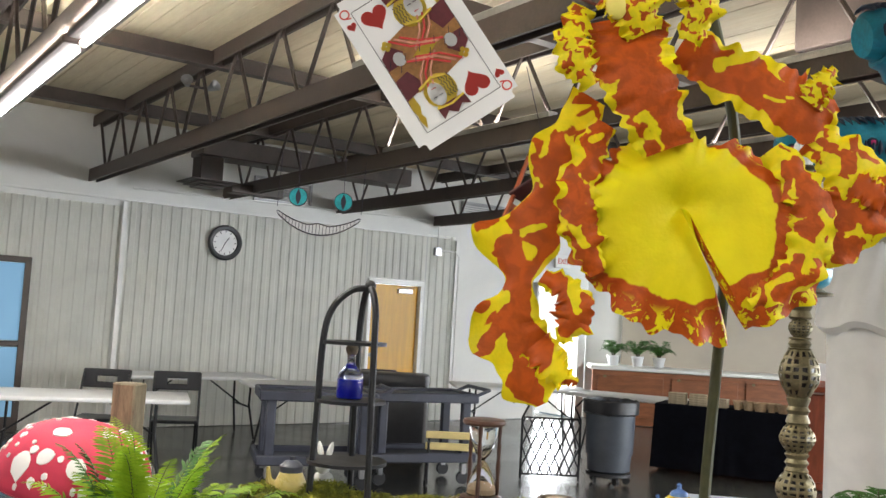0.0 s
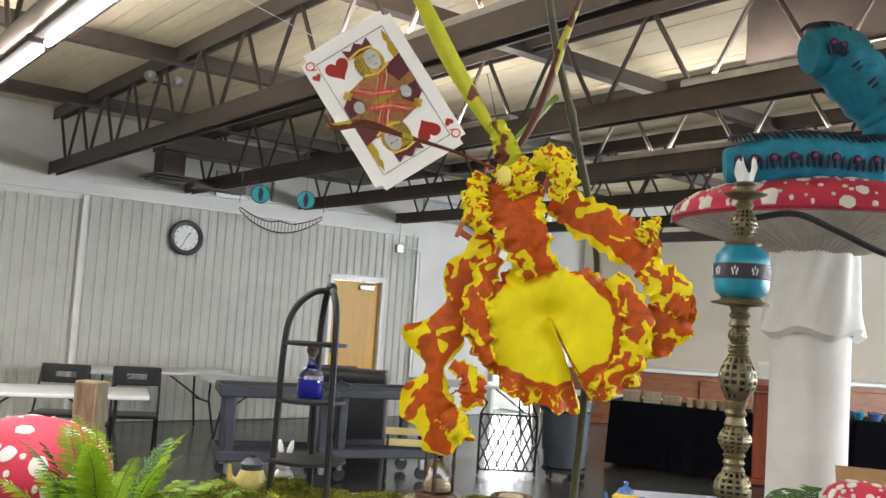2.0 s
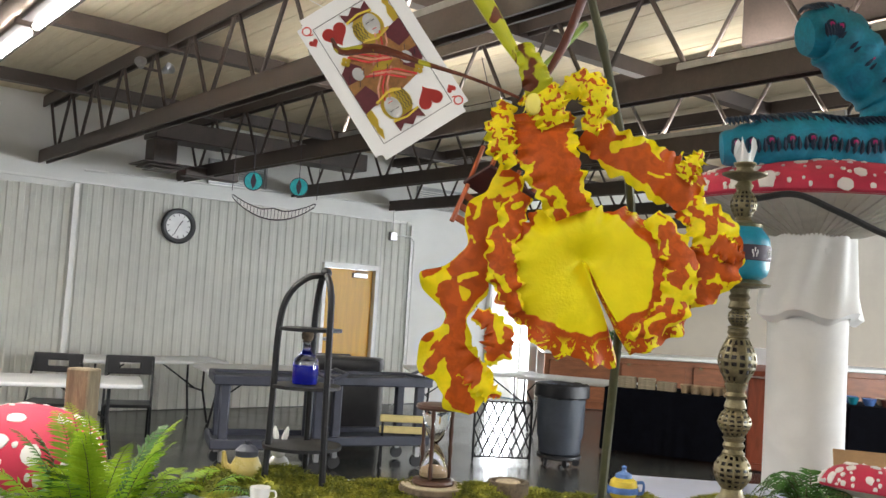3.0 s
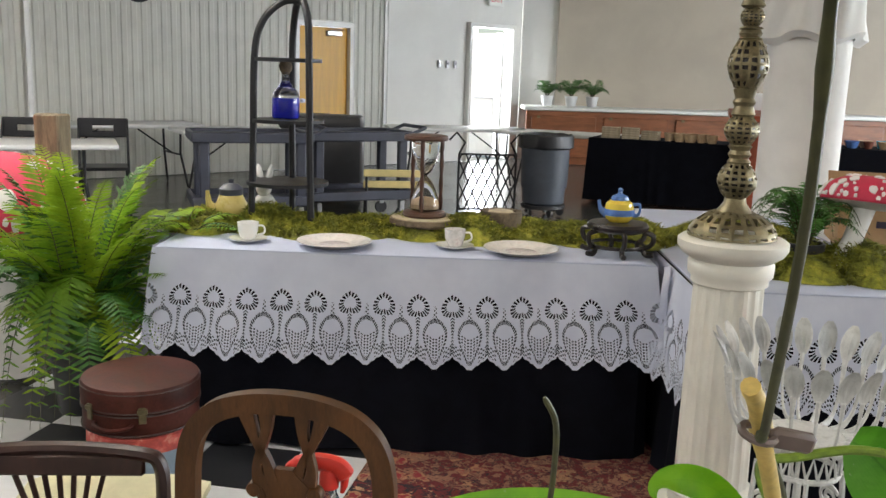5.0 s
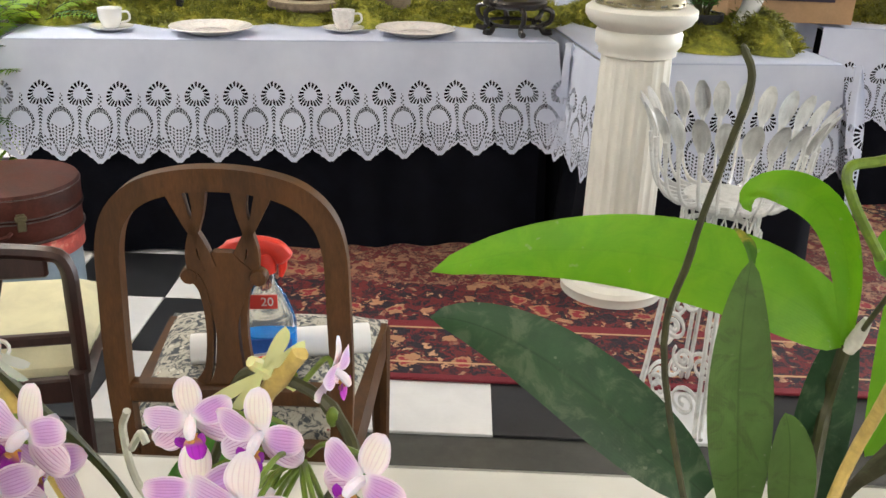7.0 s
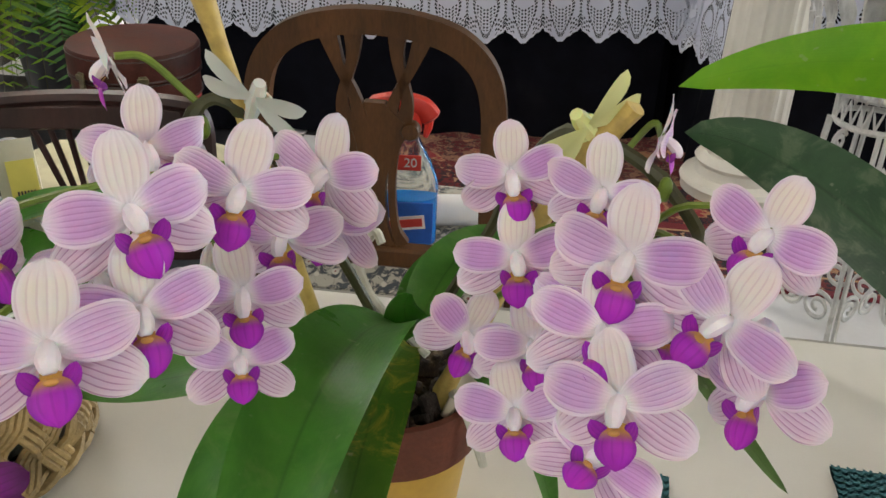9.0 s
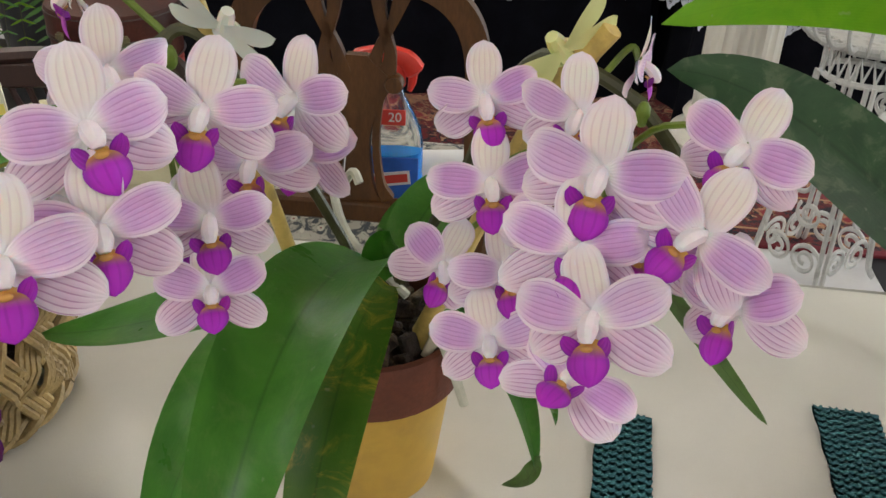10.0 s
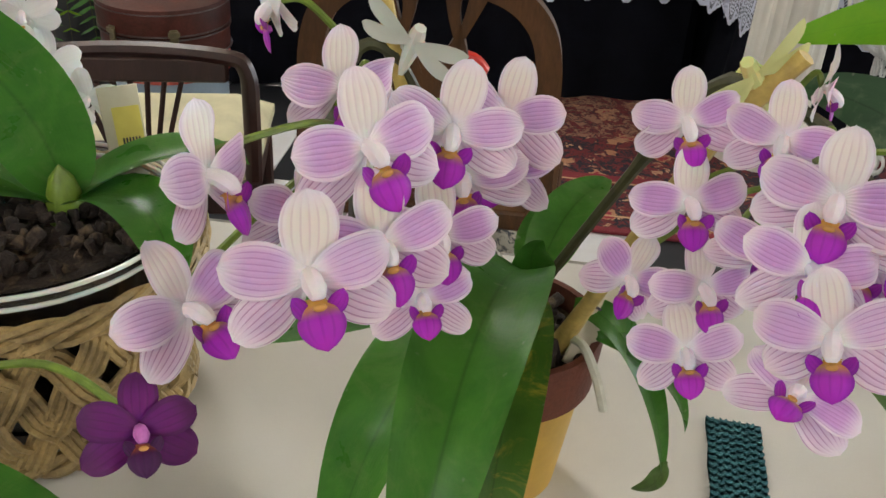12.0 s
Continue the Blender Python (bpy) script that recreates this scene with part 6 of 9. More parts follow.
et = thing("plant_etagere", "black metal three-post arched plant stand on the tea table", "plant stand", m=pose(-0.625, 4.12, 0.757))
for k, (x, y) in enumerate(((-0.13, -0.06), (0.11, -0.12), (0.0, 0.12))):
    b = B()
    tube(b, smooth_line(((x * 1.08, y * 1.08, 0.0), (x, y, 0.35), (x * 0.95, y * 0.95, 0.70), (x * 0.8 + 0.01, y * 0.8, 0.84), (x * 0.4 + 0.03, y * 0.4, 0.92), (0.055, 0, 0.935)), 5), 0.0145, 8)
    part("post", b, IRON, et)
for z, r0 in ((0.19, 0.17), (0.445, 0.15), (0.69, 0.14)):
    b = B()
    lathe(b, ((0, z), (r0, z), (r0, z + 0.014), (0, z + 0.014)), seg=32)
    part("shelf", b, IRON, et)
b = B()
bmesh.ops.create_uvsphere(b, u_segments=14, v_segments=8, radius=0.025, matrix=Matrix.Translation((0.055, 0, 0.945)))
part("finial", b, IRON, et)
bl = thing("glass_decanter", "clear glass decanter half full of cobalt blue liquid", "bottle", m=pose(-0.632, 4.12, 1.217))
b = B()
lathe(b, ((0, 0.001), (0.05, 0.0), (0.056, 0.008), (0.056, 0.09), (0.05, 0.11), (0.028, 0.135), (0.018, 0.15), (0.017, 0.18), (0.022, 0.185), (0.018, 0.187), (0.014, 0.15), (0.0, 0.15)), seg=28)
part("bottle", b, CLEAR, bl)
b = B()
lathe(b, ((0, 0.004), (0.05, 0.004), (0.0535, 0.01), (0.0535, 0.085), (0, 0.086)), seg=28)
part("liquid", b, COBALT, bl)
b = B()
lathe(b, ((0.014, 0.185), (0.024, 0.195), (0.028, 0.212), (0.022, 0.23), (0, 0.236)), seg=20)
part("stopper", b, BARK, bl)

pit = thing("pitcher", "sand-yellow ceramic pitcher with a blue lid", "pitcher", m=pose(-0.86, 4.12, 0.79))
b = B()
lathe(b, ((0, 0), (0.05, 0), (0.066, 0.02), (0.068, 0.06), (0.052, 0.095), (0.045, 0.11), (0, 0.11)), seg=28)
part("body", b, OLIVE_G, pit)
b = B()
lathe(b, ((0.048, 0.105), (0.05, 0.13), (0.03, 0.15), (0.01, 0.155), (0.012, 0.17), (0, 0.172)), seg=24)
part("lid", b, PLASTIC_G, pit, "slate blue lid")
b = B()
tube(b, smooth_line(((-0.05, 0, 0.03), (-0.09, 0, 0.06), (-0.1, 0, 0.12)), 4), [0.03, 0.028, 0.025, 0.022, 0.018, 0.014, 0.012, 0.01, 0.008], 8)
part("spout", b, OLIVE_G, pit)

b = B()
for c, s in (((0, 0, 0.05), (0.05, 0.045, 0.055)), ((0, -0.015, 0.13), (0.035, 0.04, 0.04))):
    bmesh.ops.create_uvsphere(b, u_segments=18, v_segments=12, radius=1, matrix=Matrix.Translation(c) @ Matrix.Diagonal((*s, 1)))
for s in (-1, 1):
    tube(b, smooth_line(((s * 0.012, 0, 0.155), (s * 0.022, 0.005, 0.19), (s * 0.03, 0.012, 0.225)), 4), [0.008, 0.011, 0.013, 0.014, 0.014, 0.013, 0.011, 0.008, 0.004], 8)
solid("rabbit_figurine", b, CERAMIC, "white porcelain rabbit figurine in the moss", "figurine", m=pose(-0.74, 4.22, 0.79))
lp = thing("bark_planter", "short hollow log planter on the moss", "planter", m=pose(0.27, 4.12, 0.79))
b = B()
lathe(b, ((0.085, 0), (0.09, 0.03), (0.085, 0.075), (0.07, 0.075), (0.068, 0.02), (0, 0.02)), seg=24)
for v in b.verts:
    v.co += Vector((noise.noise(v.co * 60), noise.noise(v.co * 60 + Vector((3, 0, 0))), 0)) * 0.008
part("wall", b, BARK, lp)
b = B()
lathe(b, ((0, 0.05), (0.066, 0.05), (0.05, 0.075), (0, 0.085)), seg=20)
part("filling", b, CUT, lp)
bx = thing("cardboard_box", "open brown cardboard box behind the moss", "box", m=pose(1.95, 4.15, 0.77, 0, 0, -14))
for c, s in (((0, -0.16, 0.1), (0.5, 0.005, 0.2)), ((0, 0.16, 0.1), (0.5, 0.005, 0.2)), ((-0.25, 0, 0.1), (0.005, 0.32, 0.2)), ((0.25, 0, 0.1), (0.005, 0.32, 0.2)), ((0, 0, 0.003), (0.5, 0.32, 0.005))):
    b = B()
    box(b, c, s)
    part("panel", b, CARDBOARD, bx)
for c, s, r in (((0, -0.2, 0.235), (0.5, 0.1, 0.005), -60), ((0, 0.21, 0.235), (0.5, 0.1, 0.005), 60)):
    b = B()
    box(b, (0, 0, 0), s, m=pose(*c, r, 0, 0))
    part("flap", b, CARDBOARD, bx)
b = B()
box(b, (0.03, -0.164, 0.1), (0.28, 0.003, 0.028))
part("print_bar", b, BLACK_P, bx, "dark bar of print")

# ---- hung decorations ----
for x, y, z in ((-2.05, 8.7, 2.655), (-1.63, 8.8, 2.635)):
    ey = thing("hanging_eye", "teal cat eye disc with a black slit pupil", "hanging decoration", "cat eyes", face_to((x, y, z), (0.05, 0.2, z), 0))
    b = B()
    lathe(b, ((0, -0.01), (0.082, -0.01), (0.088, 0), (0.082, 0.01), (0, 0.01)), seg=32)
    part("disc", b, TEAL_P, ey, m=pose(0, 0, 0, 90, 0, 0))
    b = B()
    lathe(b, ((0.082, -0.012), (0.09, -0.012), (0.09, 0.012), (0.082, 0.012)), seg=32, close=True)
    part("rim", b, BLACK_P, ey, m=pose(0, 0, 0, 90, 0, 0))
    b = B()
    sheet(b, lambda s, v: Vector(((v - 0.5) * 0.05 * math.sin(math.pi * (0.02 + 0.96 * s)), -0.0125, (s - 0.5) * 0.15)), 12, 2)
    part("pupil", b, BLACK_P, ey)
    b = B()
    tube(b, ((0, 0, 0.085), (0, 0, 0.42)), 0.003, 5)
    part("string", b, BLACK_P, ey)
sm = thing("hanging_grin", "wide toothy cat grin cut from white board", "hanging decoration", m=face_to((-1.85, 8.75, 2.44), (0.05, 0.2, 2.44), 2))


def grin(s, v, inset):
    x = (s - 0.5) * 2
    top = 0.14 * x * x - 0.05 - 0.03 * max(0, 1 - abs(x) * 4) * -1
    low = 0.20 * x * x - 0.145
    top, low = top - inset, low + inset
    low = min(low, top)
    if abs(x) > 0.93:
        top = low = (top + low) / 2
    return x * 0.425, low + (top - low) * v


b = B()
sheet(b, lambda s, v: Vector((grin(s, v, 0)[0], 0.004, grin(s, v, 0)[1])), 40, 4)
bmesh.ops.solidify(b, geom=b.faces[:], thickness=0.006)
part("outline", b, BLACK_P, sm)
b = B()
sheet(b, lambda s, v: Vector((grin(0.03 + 0.94 * s, v, 0.012)[0], -0.008, grin(0.03 + 0.94 * s, v, 0.012)[1])), 40, 4)
part("teeth", b, PAPER, sm)
for i in range(1, 23):
    s = 0.06 + 0.88 * i / 23
    x, zl = grin(s, 0, 0.012)
    x, zh = grin(s, 1, 0.012)
    b = B()
    bar(b, (x, -0.0105, zl), (x, -0.0105, zh), 0.005, 0.002, up=(0, 1, 0))
    part("tooth_gap", b, BLACK_P, sm)
for s in (-1, 1):
    b = B()
    tube(b, ((s * 0.4, 0, 0.1), (s * 0.4, 0, 0.62)), 0.003, 5)
    part("string", b, BLACK_P, sm)

hch = thing("hanging_chair", "small orange-stained ladder-back chair hung upside down", "chair", m=pose(0.215, 5.0, 2.33, 0, 0, 0) @ pose(0, 0, 0, 15, 205, 25) @ Matrix.Scale(0.85, 4))
for s in (-1, 1):
    b = B()
    tube(b, ((s * 0.15, 0.13, -0.15), (s * 0.15, 0.14, 0.16), (s * 0.15, 0.17, 0.42)), 0.016, 8)
    part("back_post", b, ORANGE_WOOD, hch)
    b = B()
    tube(b, ((s * 0.16, -0.14, -0.15), (s * 0.16, -0.14, 0.14)), 0.016, 8)
    part("front_leg", b, ORANGE_WOOD, hch)
for z in (0.22, 0.30, 0.38):
    b = B()
    box(b, (0, 0.145 + (z - 0.16) * 0.1, z), (0.30, 0.014, 0.045), 0.004)
    part("back_slat", b, ORANGE_WOOD, hch)
b = B()
box(b, (0, 0, 0.14), (0.36, 0.32, 0.025), 0.006)
part("seat", b, DARKRED, hch, "dark red seat")
b = B()
tube(b, ((0, 0, -0.02), (0.0, 0.0, -0.1)), 0.004, 5)
tube(b, ((0.0, 0.0, 0.0), (0.35, 0.25, -0.85)), 0.003, 5)
part("string", b, BLACK_P, hch)

# playing card hung on a thread
KC = Matrix.Translation((-0.071, 1.265, 1.880)) @ pose(0, 0, 0, 0, -35.5, 2)
kd = thing("playing_card", "oversized queen of hearts playing card hung on thread", "playing card", m=KC)
W, H = 0.130, 0.198
b = B()
box(b, (0, 0, 0), (W, 0.0016, H))
es = [e for e in b.edges if abs(e.verts[0].co.x - e.verts[1].co.x) < 1e-6 and abs(e.verts[0].co.z - e.verts[1].co.z) < 1e-6]
bmesh.ops.bevel(b, geom=es, offset=0.009, segments=5, affect="EDGES")
part("card", b, CARD_W, kd)


def flat_shape(pts, y):
    b = B()
    b.faces.new([b.verts.new((x, y, z)) for x, z in pts])
    bmesh.ops.solidify(b, geom=b.faces[:], thickness=0.0006)
    return b


def heart(cx, cz, s, flip):
    out = []
    for k in range(28):
        t = k * 2 * math.pi / 28
        x, z = 16 * math.sin(t) ** 3, 13 * math.cos(t) - 5 * math.cos(2 * t) - 2 * math.cos(3 * t) - math.cos(4 * t)
        out.append((cx + flip * x * s / 32, cz + flip * z * s / 32))
    return out


def ell(cx, cz, rx, rz, n=20):
    return [(cx + rx * math.cos(k * 2 * math.pi / n), cz + rz * math.sin(k * 2 * math.pi / n)) for k in range(n)]


Y0 = -0.0012
MAROON_P = mat("maroon_print", (0.22, 0.045, 0.06), 0.5, var=0.1, scale=200)
AMBER_P = mat("amber_print", (0.60, 0.30, 0.10), 0.5, var=0.15, scale=200)


def card_patch(name, pts, material, layer, f):
    part(name, flat_shape([(f * x, f * z) for x, z in pts], Y0 - 0.0005 * layer), material, kd)


def card_line(name, pts, r, material, layer, f):
    b = B()
    tube(b, [(f * x, Y0 - 0.0005 * layer - 0.0003, f * z) for x, z in pts], r, 4)
    part(name, b, material, kd)


for f in (1, -1):
    part("corner_heart", flat_shape(heart(f * -0.0552, f * 0.0665, 0.0115, f), Y0), RED_P, kd)
    part("large_heart", flat_shape(heart(f * -0.0275, f * 0.0620, 0.031, f), Y0), RED_P, kd)
    txt = bpy.data.curves.new("card_letter", "FONT")
    txt.body, txt.size, txt.extrude, txt.align_x, txt.align_y = "Q", 0.016, 0.0003, "CENTER", "CENTER"
    txt.materials.append(RED_P)
    tx = new("letter", txt)
    tx.parent = kd
    tx.matrix_local = pose(f * -0.0552, Y0, f * 0.0825, 90, 0, 0) @ pose(0, 0, 0, 0, 0, 0 if f > 0 else 180)
    card_patch("robe", ((-0.0475, 0.0), (-0.047, 0.014), (-0.030, 0.030), (-0.006, 0.036), (0.030, 0.038), (0.0475, 0.032), (0.0475, 0.0)), AMBER_P, 1, f)
    card_patch("robe_sleeve", ((0.020, 0.034), (0.0475, 0.040), (0.0475, 0.014), (0.030, 0.010)), MAROON_P, 2, f)
    card_patch("robe_sleeve", ((-0.0475, 0.0), (-0.047, 0.016), (-0.034, 0.026), (-0.022, 0.012), (-0.026, 0.0)), MAROON_P, 2, f)
    for k in range(3):
        o = 0.0065 * k
        card_line("robe_stripe", ((-0.030 + o, 0.030 - o * 0.2), (-0.012 + o, 0.012), (0.014 + o * 0.8, 0.001)), 0.0016, RED_P if k != 1 else PINK_P, 2, f)
        card_line("robe_stripe", ((0.026 - o, 0.038), (0.020 - o, 0.022), (0.004 - o, 0.006)), 0.0015, PINK_P if k != 1 else RED_P, 2, f)
    card_patch("robe_clasp", ((-0.016, 0.0), (0.0, 0.0075), (0.016, 0.0)), GOLD_P, 4, f)
    for k in range(5):
        card_line("robe_trim", ((-0.044 + 0.019 * k, 0.0015), (-0.040 + 0.019 * k, 0.0085)), 0.0005, BLACK_P, 4, f)
    part("hair", flat_shape(ell(f * 0.010, f * 0.048, 0.019, 0.020), Y0 - 0.0010), GOLD_P, kd)
    for k in range(4):
        card_line("hair_wave", [(-0.006 + 0.0035 * k + 0.0012 * math.sin(z * 900), 0.034 + z) for z in [q * 0.0028 for q in range(10)]], 0.0005, BLACK_P, 3, f)
    part("face_oval", flat_shape(ell(f * 0.0155, f * 0.050, 0.0095, 0.0140), Y0 - 0.0020), CARD_W, kd)
    for x, z, w in ((0.012, 0.053, 0.0022), (0.019, 0.053, 0.0022), (0.0155, 0.043, 0.0028)):
        card_line("face_line", ((x - w, z), (x + w, z)), 0.0005, BLACK_P if z > 0.05 else RED_P, 5, f)
    card_patch("crown", ((-0.010, 0.064), (-0.012, 0.079), (-0.003, 0.073), (0.006, 0.080), (0.014, 0.073), (0.023, 0.079), (0.024, 0.064)), MAROON_P, 3, f)
    card_line("crown_band", ((-0.010, 0.065), (0.007, 0.068), (0.024, 0.065)), 0.0017, GOLD_P, 4, f)
    card_line("collar_band", ((-0.004, 0.036), (0.012, 0.031), (0.030, 0.036)), 0.0020, GOLD_P, 4, f)
    card_patch("sceptre", ((0.040, 0.032), (0.0385, 0.052), (0.042, 0.060), (0.040, 0.066), (0.0445, 0.0775), (0.0475, 0.066), (0.0465, 0.060), (0.0485, 0.050), (0.046, 0.032)), GOLD_P, 1, f)
    part("hand_print", flat_shape(ell(f * -0.030, f * 0.006, 0.007, 0.0085, 12), Y0 - 0.0022), CARD_W, kd)
    for a in range(4):
        part("flower_print", flat_shape(ell(f * (-0.035 + 0.0035 * math.cos(a * 1.57)), f * (0.026 + 0.0035 * math.sin(a * 1.57)), 0.0030, 0.0030, 8), Y0 - 0.0020 - 0.0003 * a), GOLD_P, kd)
    for sx in (-0.0480, 0.0480):
        b = B()
        bar(b, (sx, Y0, 0), (sx, Y0, f * 0.081), 0.0006, 0.0006)
        part("border_line", b, BLACK_P, kd)
    b = B()
    bar(b, (-0.0480, Y0, f * 0.081), (0.0480, Y0, f * 0.081), 0.0006, 0.0006)
    part("border_line", b, BLACK_P, kd)
b = B()
tube(b, ((-0.02, 0, H / 2 - 0.005), (-0.95, -0.02, 1.7)), 0.0006, 4)
part("thread", b, PAPER, kd)

# plants on the stage ledge
for x, s in ((1.75, 1), (2.15, 1.1), (2.5, 1.1)):
    fern("ledge_plant", "leafy green potted plant on the stage ledge", (x, 15.55, 1.12), 22, 0.4, 0.28 * s, 0.33 * s, FERN_D, int(x * 10), (0.10, 0.16, PLASTIC_W), 0.10, 9)

# tiles of the chequered floor
tb = B()
box(tb, (0.175, 0.175, -0.002), (0.348, 0.348, 0.010), 0.0015)
tile_black = link_mesh("tile", tb, TILE_B)
tb = B()
box(tb, (0.175, 0.175, -0.002), (0.348, 0.348, 0.010), 0.0015)
tile_white = link_mesh("tile", tb, TILE_W)
ck = thing("chequered_floor", "black and white chequered vinyl floor sheet", "floor", kind="structure", m=GM)
for i in range(-7, 6):
    for j in range(0, 9):
        o = new("tile", tile_black if (i + j) % 2 == 0 else tile_white)
        o.parent = ck
        o.location = (i * 0.35, j * 0.35, -0.0035)


# ---- the orchid table ----
dt = thing("display_table", "long table under an ivory cloth with potted orchids", "table", m=pose(0, 1.222, 0, 0, 0, -11))
b = B()


def top_cloth(s, v):
    x, y = -1.4 + 2.8 * s, -0.80 + 0.80 * v
    return Vector((x, y, 0.755 + 0.0012 * noise.noise(Vector((x * 5, y * 5, 0)))))


sheet(b, top_cloth, 90, 30)
sheet(b, lambda s, v: Vector((-1.4 + 2.8 * s, 0.0 + 0.004 + 0.012 * v * math.sin(s * 60) + 0.02 * v, 0.755 - 0.004 * min(1, v * 8) - 0.6 * v)), 120, 5)
sheet(b, lambda s, v: Vector((-1.4 + 2.8 * s, -0.80 - 0.004 - 0.012 * v * math.sin(s * 60) - 0.02 * v, 0.755 - 0.004 * min(1, v * 8) - 0.6 * v)), 120, 5)
bmesh.ops.remove_doubles(b, verts=b.verts[:], dist=0.0005)
part("tablecloth", b, TABLE_C, dt)
b = B()
box(b, (0, -0.40, 0.735), (2.78, 0.79, 0.03), 0.004)
part("tabletop", b, PLASTIC_W, dt)
for sx in (-1.2, 1.2):
    for sy in (-0.7, -0.1):
        b = B()
        tube(b, ((sx, sy, 0.72), (sx, sy, 0.0)), 0.014, 6)
        part("leg", b, IRON, dt)


# teal crochet strips lying on the cloth
def crochet_strip(pts, w):
    t = thing("crochet_strip", "teal crochet strip lying on the cloth", "crochet strip", "crochet strips", Matrix.Translation((*pts[0], 0.757)))
    a, c = Vector((*pts[0], 0)), Vector((*pts[1], 0))
    d = (c - a)
    n = int(d.length / 0.0065)
    d.normalize()
    x = Vector((-d.y, d.x, 0))
    b = B()
    sheet(b, lambda s, v: d * (s * (c - a).length) + x * ((v - 0.5) * w * (1 + 0.03 * math.sin(s * 40))) + Vector((0, 0, 0.0015)), 30, 4)
    bmesh.ops.solidify(b, geom=b.faces[:], thickness=0.002)
    part("backing", b, STRIP, t)
    one = B()
    tube(one, smooth_line((-x * w * 0.062 - d * 0.0025, Vector((0, 0, 0.0022)) + d * 0.002, x * w * 0.062 - d * 0.0025), 3), [0.0007, 0.0012, 0.0015, 0.0016, 0.0015, 0.0012, 0.0007], 5)
    me = link_mesh("stitch", one, STRIP)
    rows_n = min(n, 36)
    for i in range(rows_n):
        for j in range(8):
            o = new("stitch", me)
            o.parent = t
            o.location = d * ((i + 0.5 + 0.3 * (j % 2)) * (c - a).length / (rows_n + 1)) + x * ((j - 3.5) / 8.2 * w) + Vector((0, 0, 0.0034))
            o.scale = (1, 1, 0.22)


crochet_strip(((-0.041, 1.024), (-0.108, 0.78)), 0.039)
crochet_strip(((0.123, 1.022), (0.065, 0.80)), 0.046)


# ---- orchid materials ----
def uv_nodes(name):
    m, nt, bs = nodes_of(name)
    uvn = nt.nodes.new("ShaderNodeUVMap")
    sp = nt.nodes.new("ShaderNodeSeparateXYZ")
    nt.links.new(uvn.outputs[0], sp.inputs[0])
    return m, nt, bs, sp.outputs[0], sp.outputs[1]


def petal_mat(name, pale, flush, vein, flush_at, veins, strength, heart=None, reach=0.26):
    """A petal with a flush of colour in its middle and fine darker veins that fan out along it."""
    m, nt, bs, u, v = uv_nodes(name)
    M = lambda op, a, b=None, c=None: math_node(nt, op, a, b, c)
    vec = coords(nt)
    nz = noise_node(nt, 90, 3, 0.6, vec)
    across = M("ABSOLUTE", M("SUBTRACT", v, 0.5))
    wob = M("MULTIPLY_ADD", nz.outputs[0], 0.05, M("SUBTRACT", v, 0.5))
    wave = M("SINE", M("MULTIPLY", wob, veins * 2 * math.pi))
    line = ramp(nt, wave, 0.55, 0.95)
    fade = M("MULTIPLY", ramp(nt, u, 0.12, 0.4), M("SUBTRACT", 1.0, ramp(nt, u, 0.66, 0.93)))
    mid = M("MULTIPLY", M("SUBTRACT", 1.0, ramp(nt, M("ABSOLUTE", M("SUBTRACT", u, flush_at)), 0.12, 0.48)), M("SUBTRACT", 1.0, ramp(nt, across, 0.28, 0.5)))
    oi = nt.nodes.new("ShaderNodeObjectInfo")
    mid = M("MULTIPLY", mid, M("MULTIPLY_ADD", oi.outputs["Random"], 0.5, 0.6))
    c = mixc(nt, mid, pale, flush)
    c = mixc(nt, M("MULTIPLY", M("MULTIPLY", line, fade), strength), c, vein)
    if heart:
        c = mixc(nt, M("SUBTRACT", 1.0, ramp(nt, u, reach * 0.3, reach)), c, heart)
    c = mixc(nt, 0.15, c, nz.outputs[0], "OVERLAY")
    nt.links.new(c, bs.inputs["Base Color"])
    bs.inputs["Roughness"].default_value = 0.55
    bs.inputs["Specular IOR Level"].default_value = 0.3
    bs.inputs["Subsurface Weight"].default_value = 0.3
    bs.inputs["Subsurface Scale"].default_value = 0.004
    bs.inputs["Sheen Weight"].default_value = 0.15
    bp = nt.nodes.new("ShaderNodeBump")
    bp.inputs["Strength"].default_value, bp.inputs["Distance"].default_value = 0.35, 0.0006
    nt.links.new(M("ADD", M("MULTIPLY", wave, 0.25), M("MULTIPLY", nz.outputs[0], 2.0)), bp.inputs["Height"])
    nt.links.new(bp.outputs[0], bs.inputs["Normal"])
    return m


PETAL = petal_mat("lilac_striped_petal", (0.84, 0.70, 0.79), (0.62, 0.34, 0.67), (0.36, 0.11, 0.38), 0.50, 9.5, 0.48, (0.88, 0.82, 0.84))
SEPAL = petal_mat("cream_striped_sepal", (0.84, 0.73, 0.78), (0.74, 0.54, 0.70), (0.40, 0.15, 0.34), 0.55, 8.5, 0.66, (0.88, 0.82, 0.84))
SEPAL_C = petal_mat("cream_dorsal_sepal", (0.84, 0.73, 0.79), (0.84, 0.77, 0.70), (0.52, 0.28, 0.40), 0.5, 6.5, 0.26, (0.88, 0.82, 0.84))
LIP = petal_mat("violet_lip", (0.30, 0.010, 0.38), (0.46, 0.020, 0.54), (0.15, 0.0, 0.24), 0.7, 4, 0.3, (0.62, 0.34, 0.07), 0.46)
SIDE_LOBE = petal_mat("violet_side_lobe", (0.26, 0.008, 0.34), (0.38, 0.014, 0.46), (0.13, 0.0, 0.2), 0.7, 4, 0.3)
CALLUS = mat("golden_callus", (0.50, 0.25, 0.06), 0.4, var=0.3, scale=200)
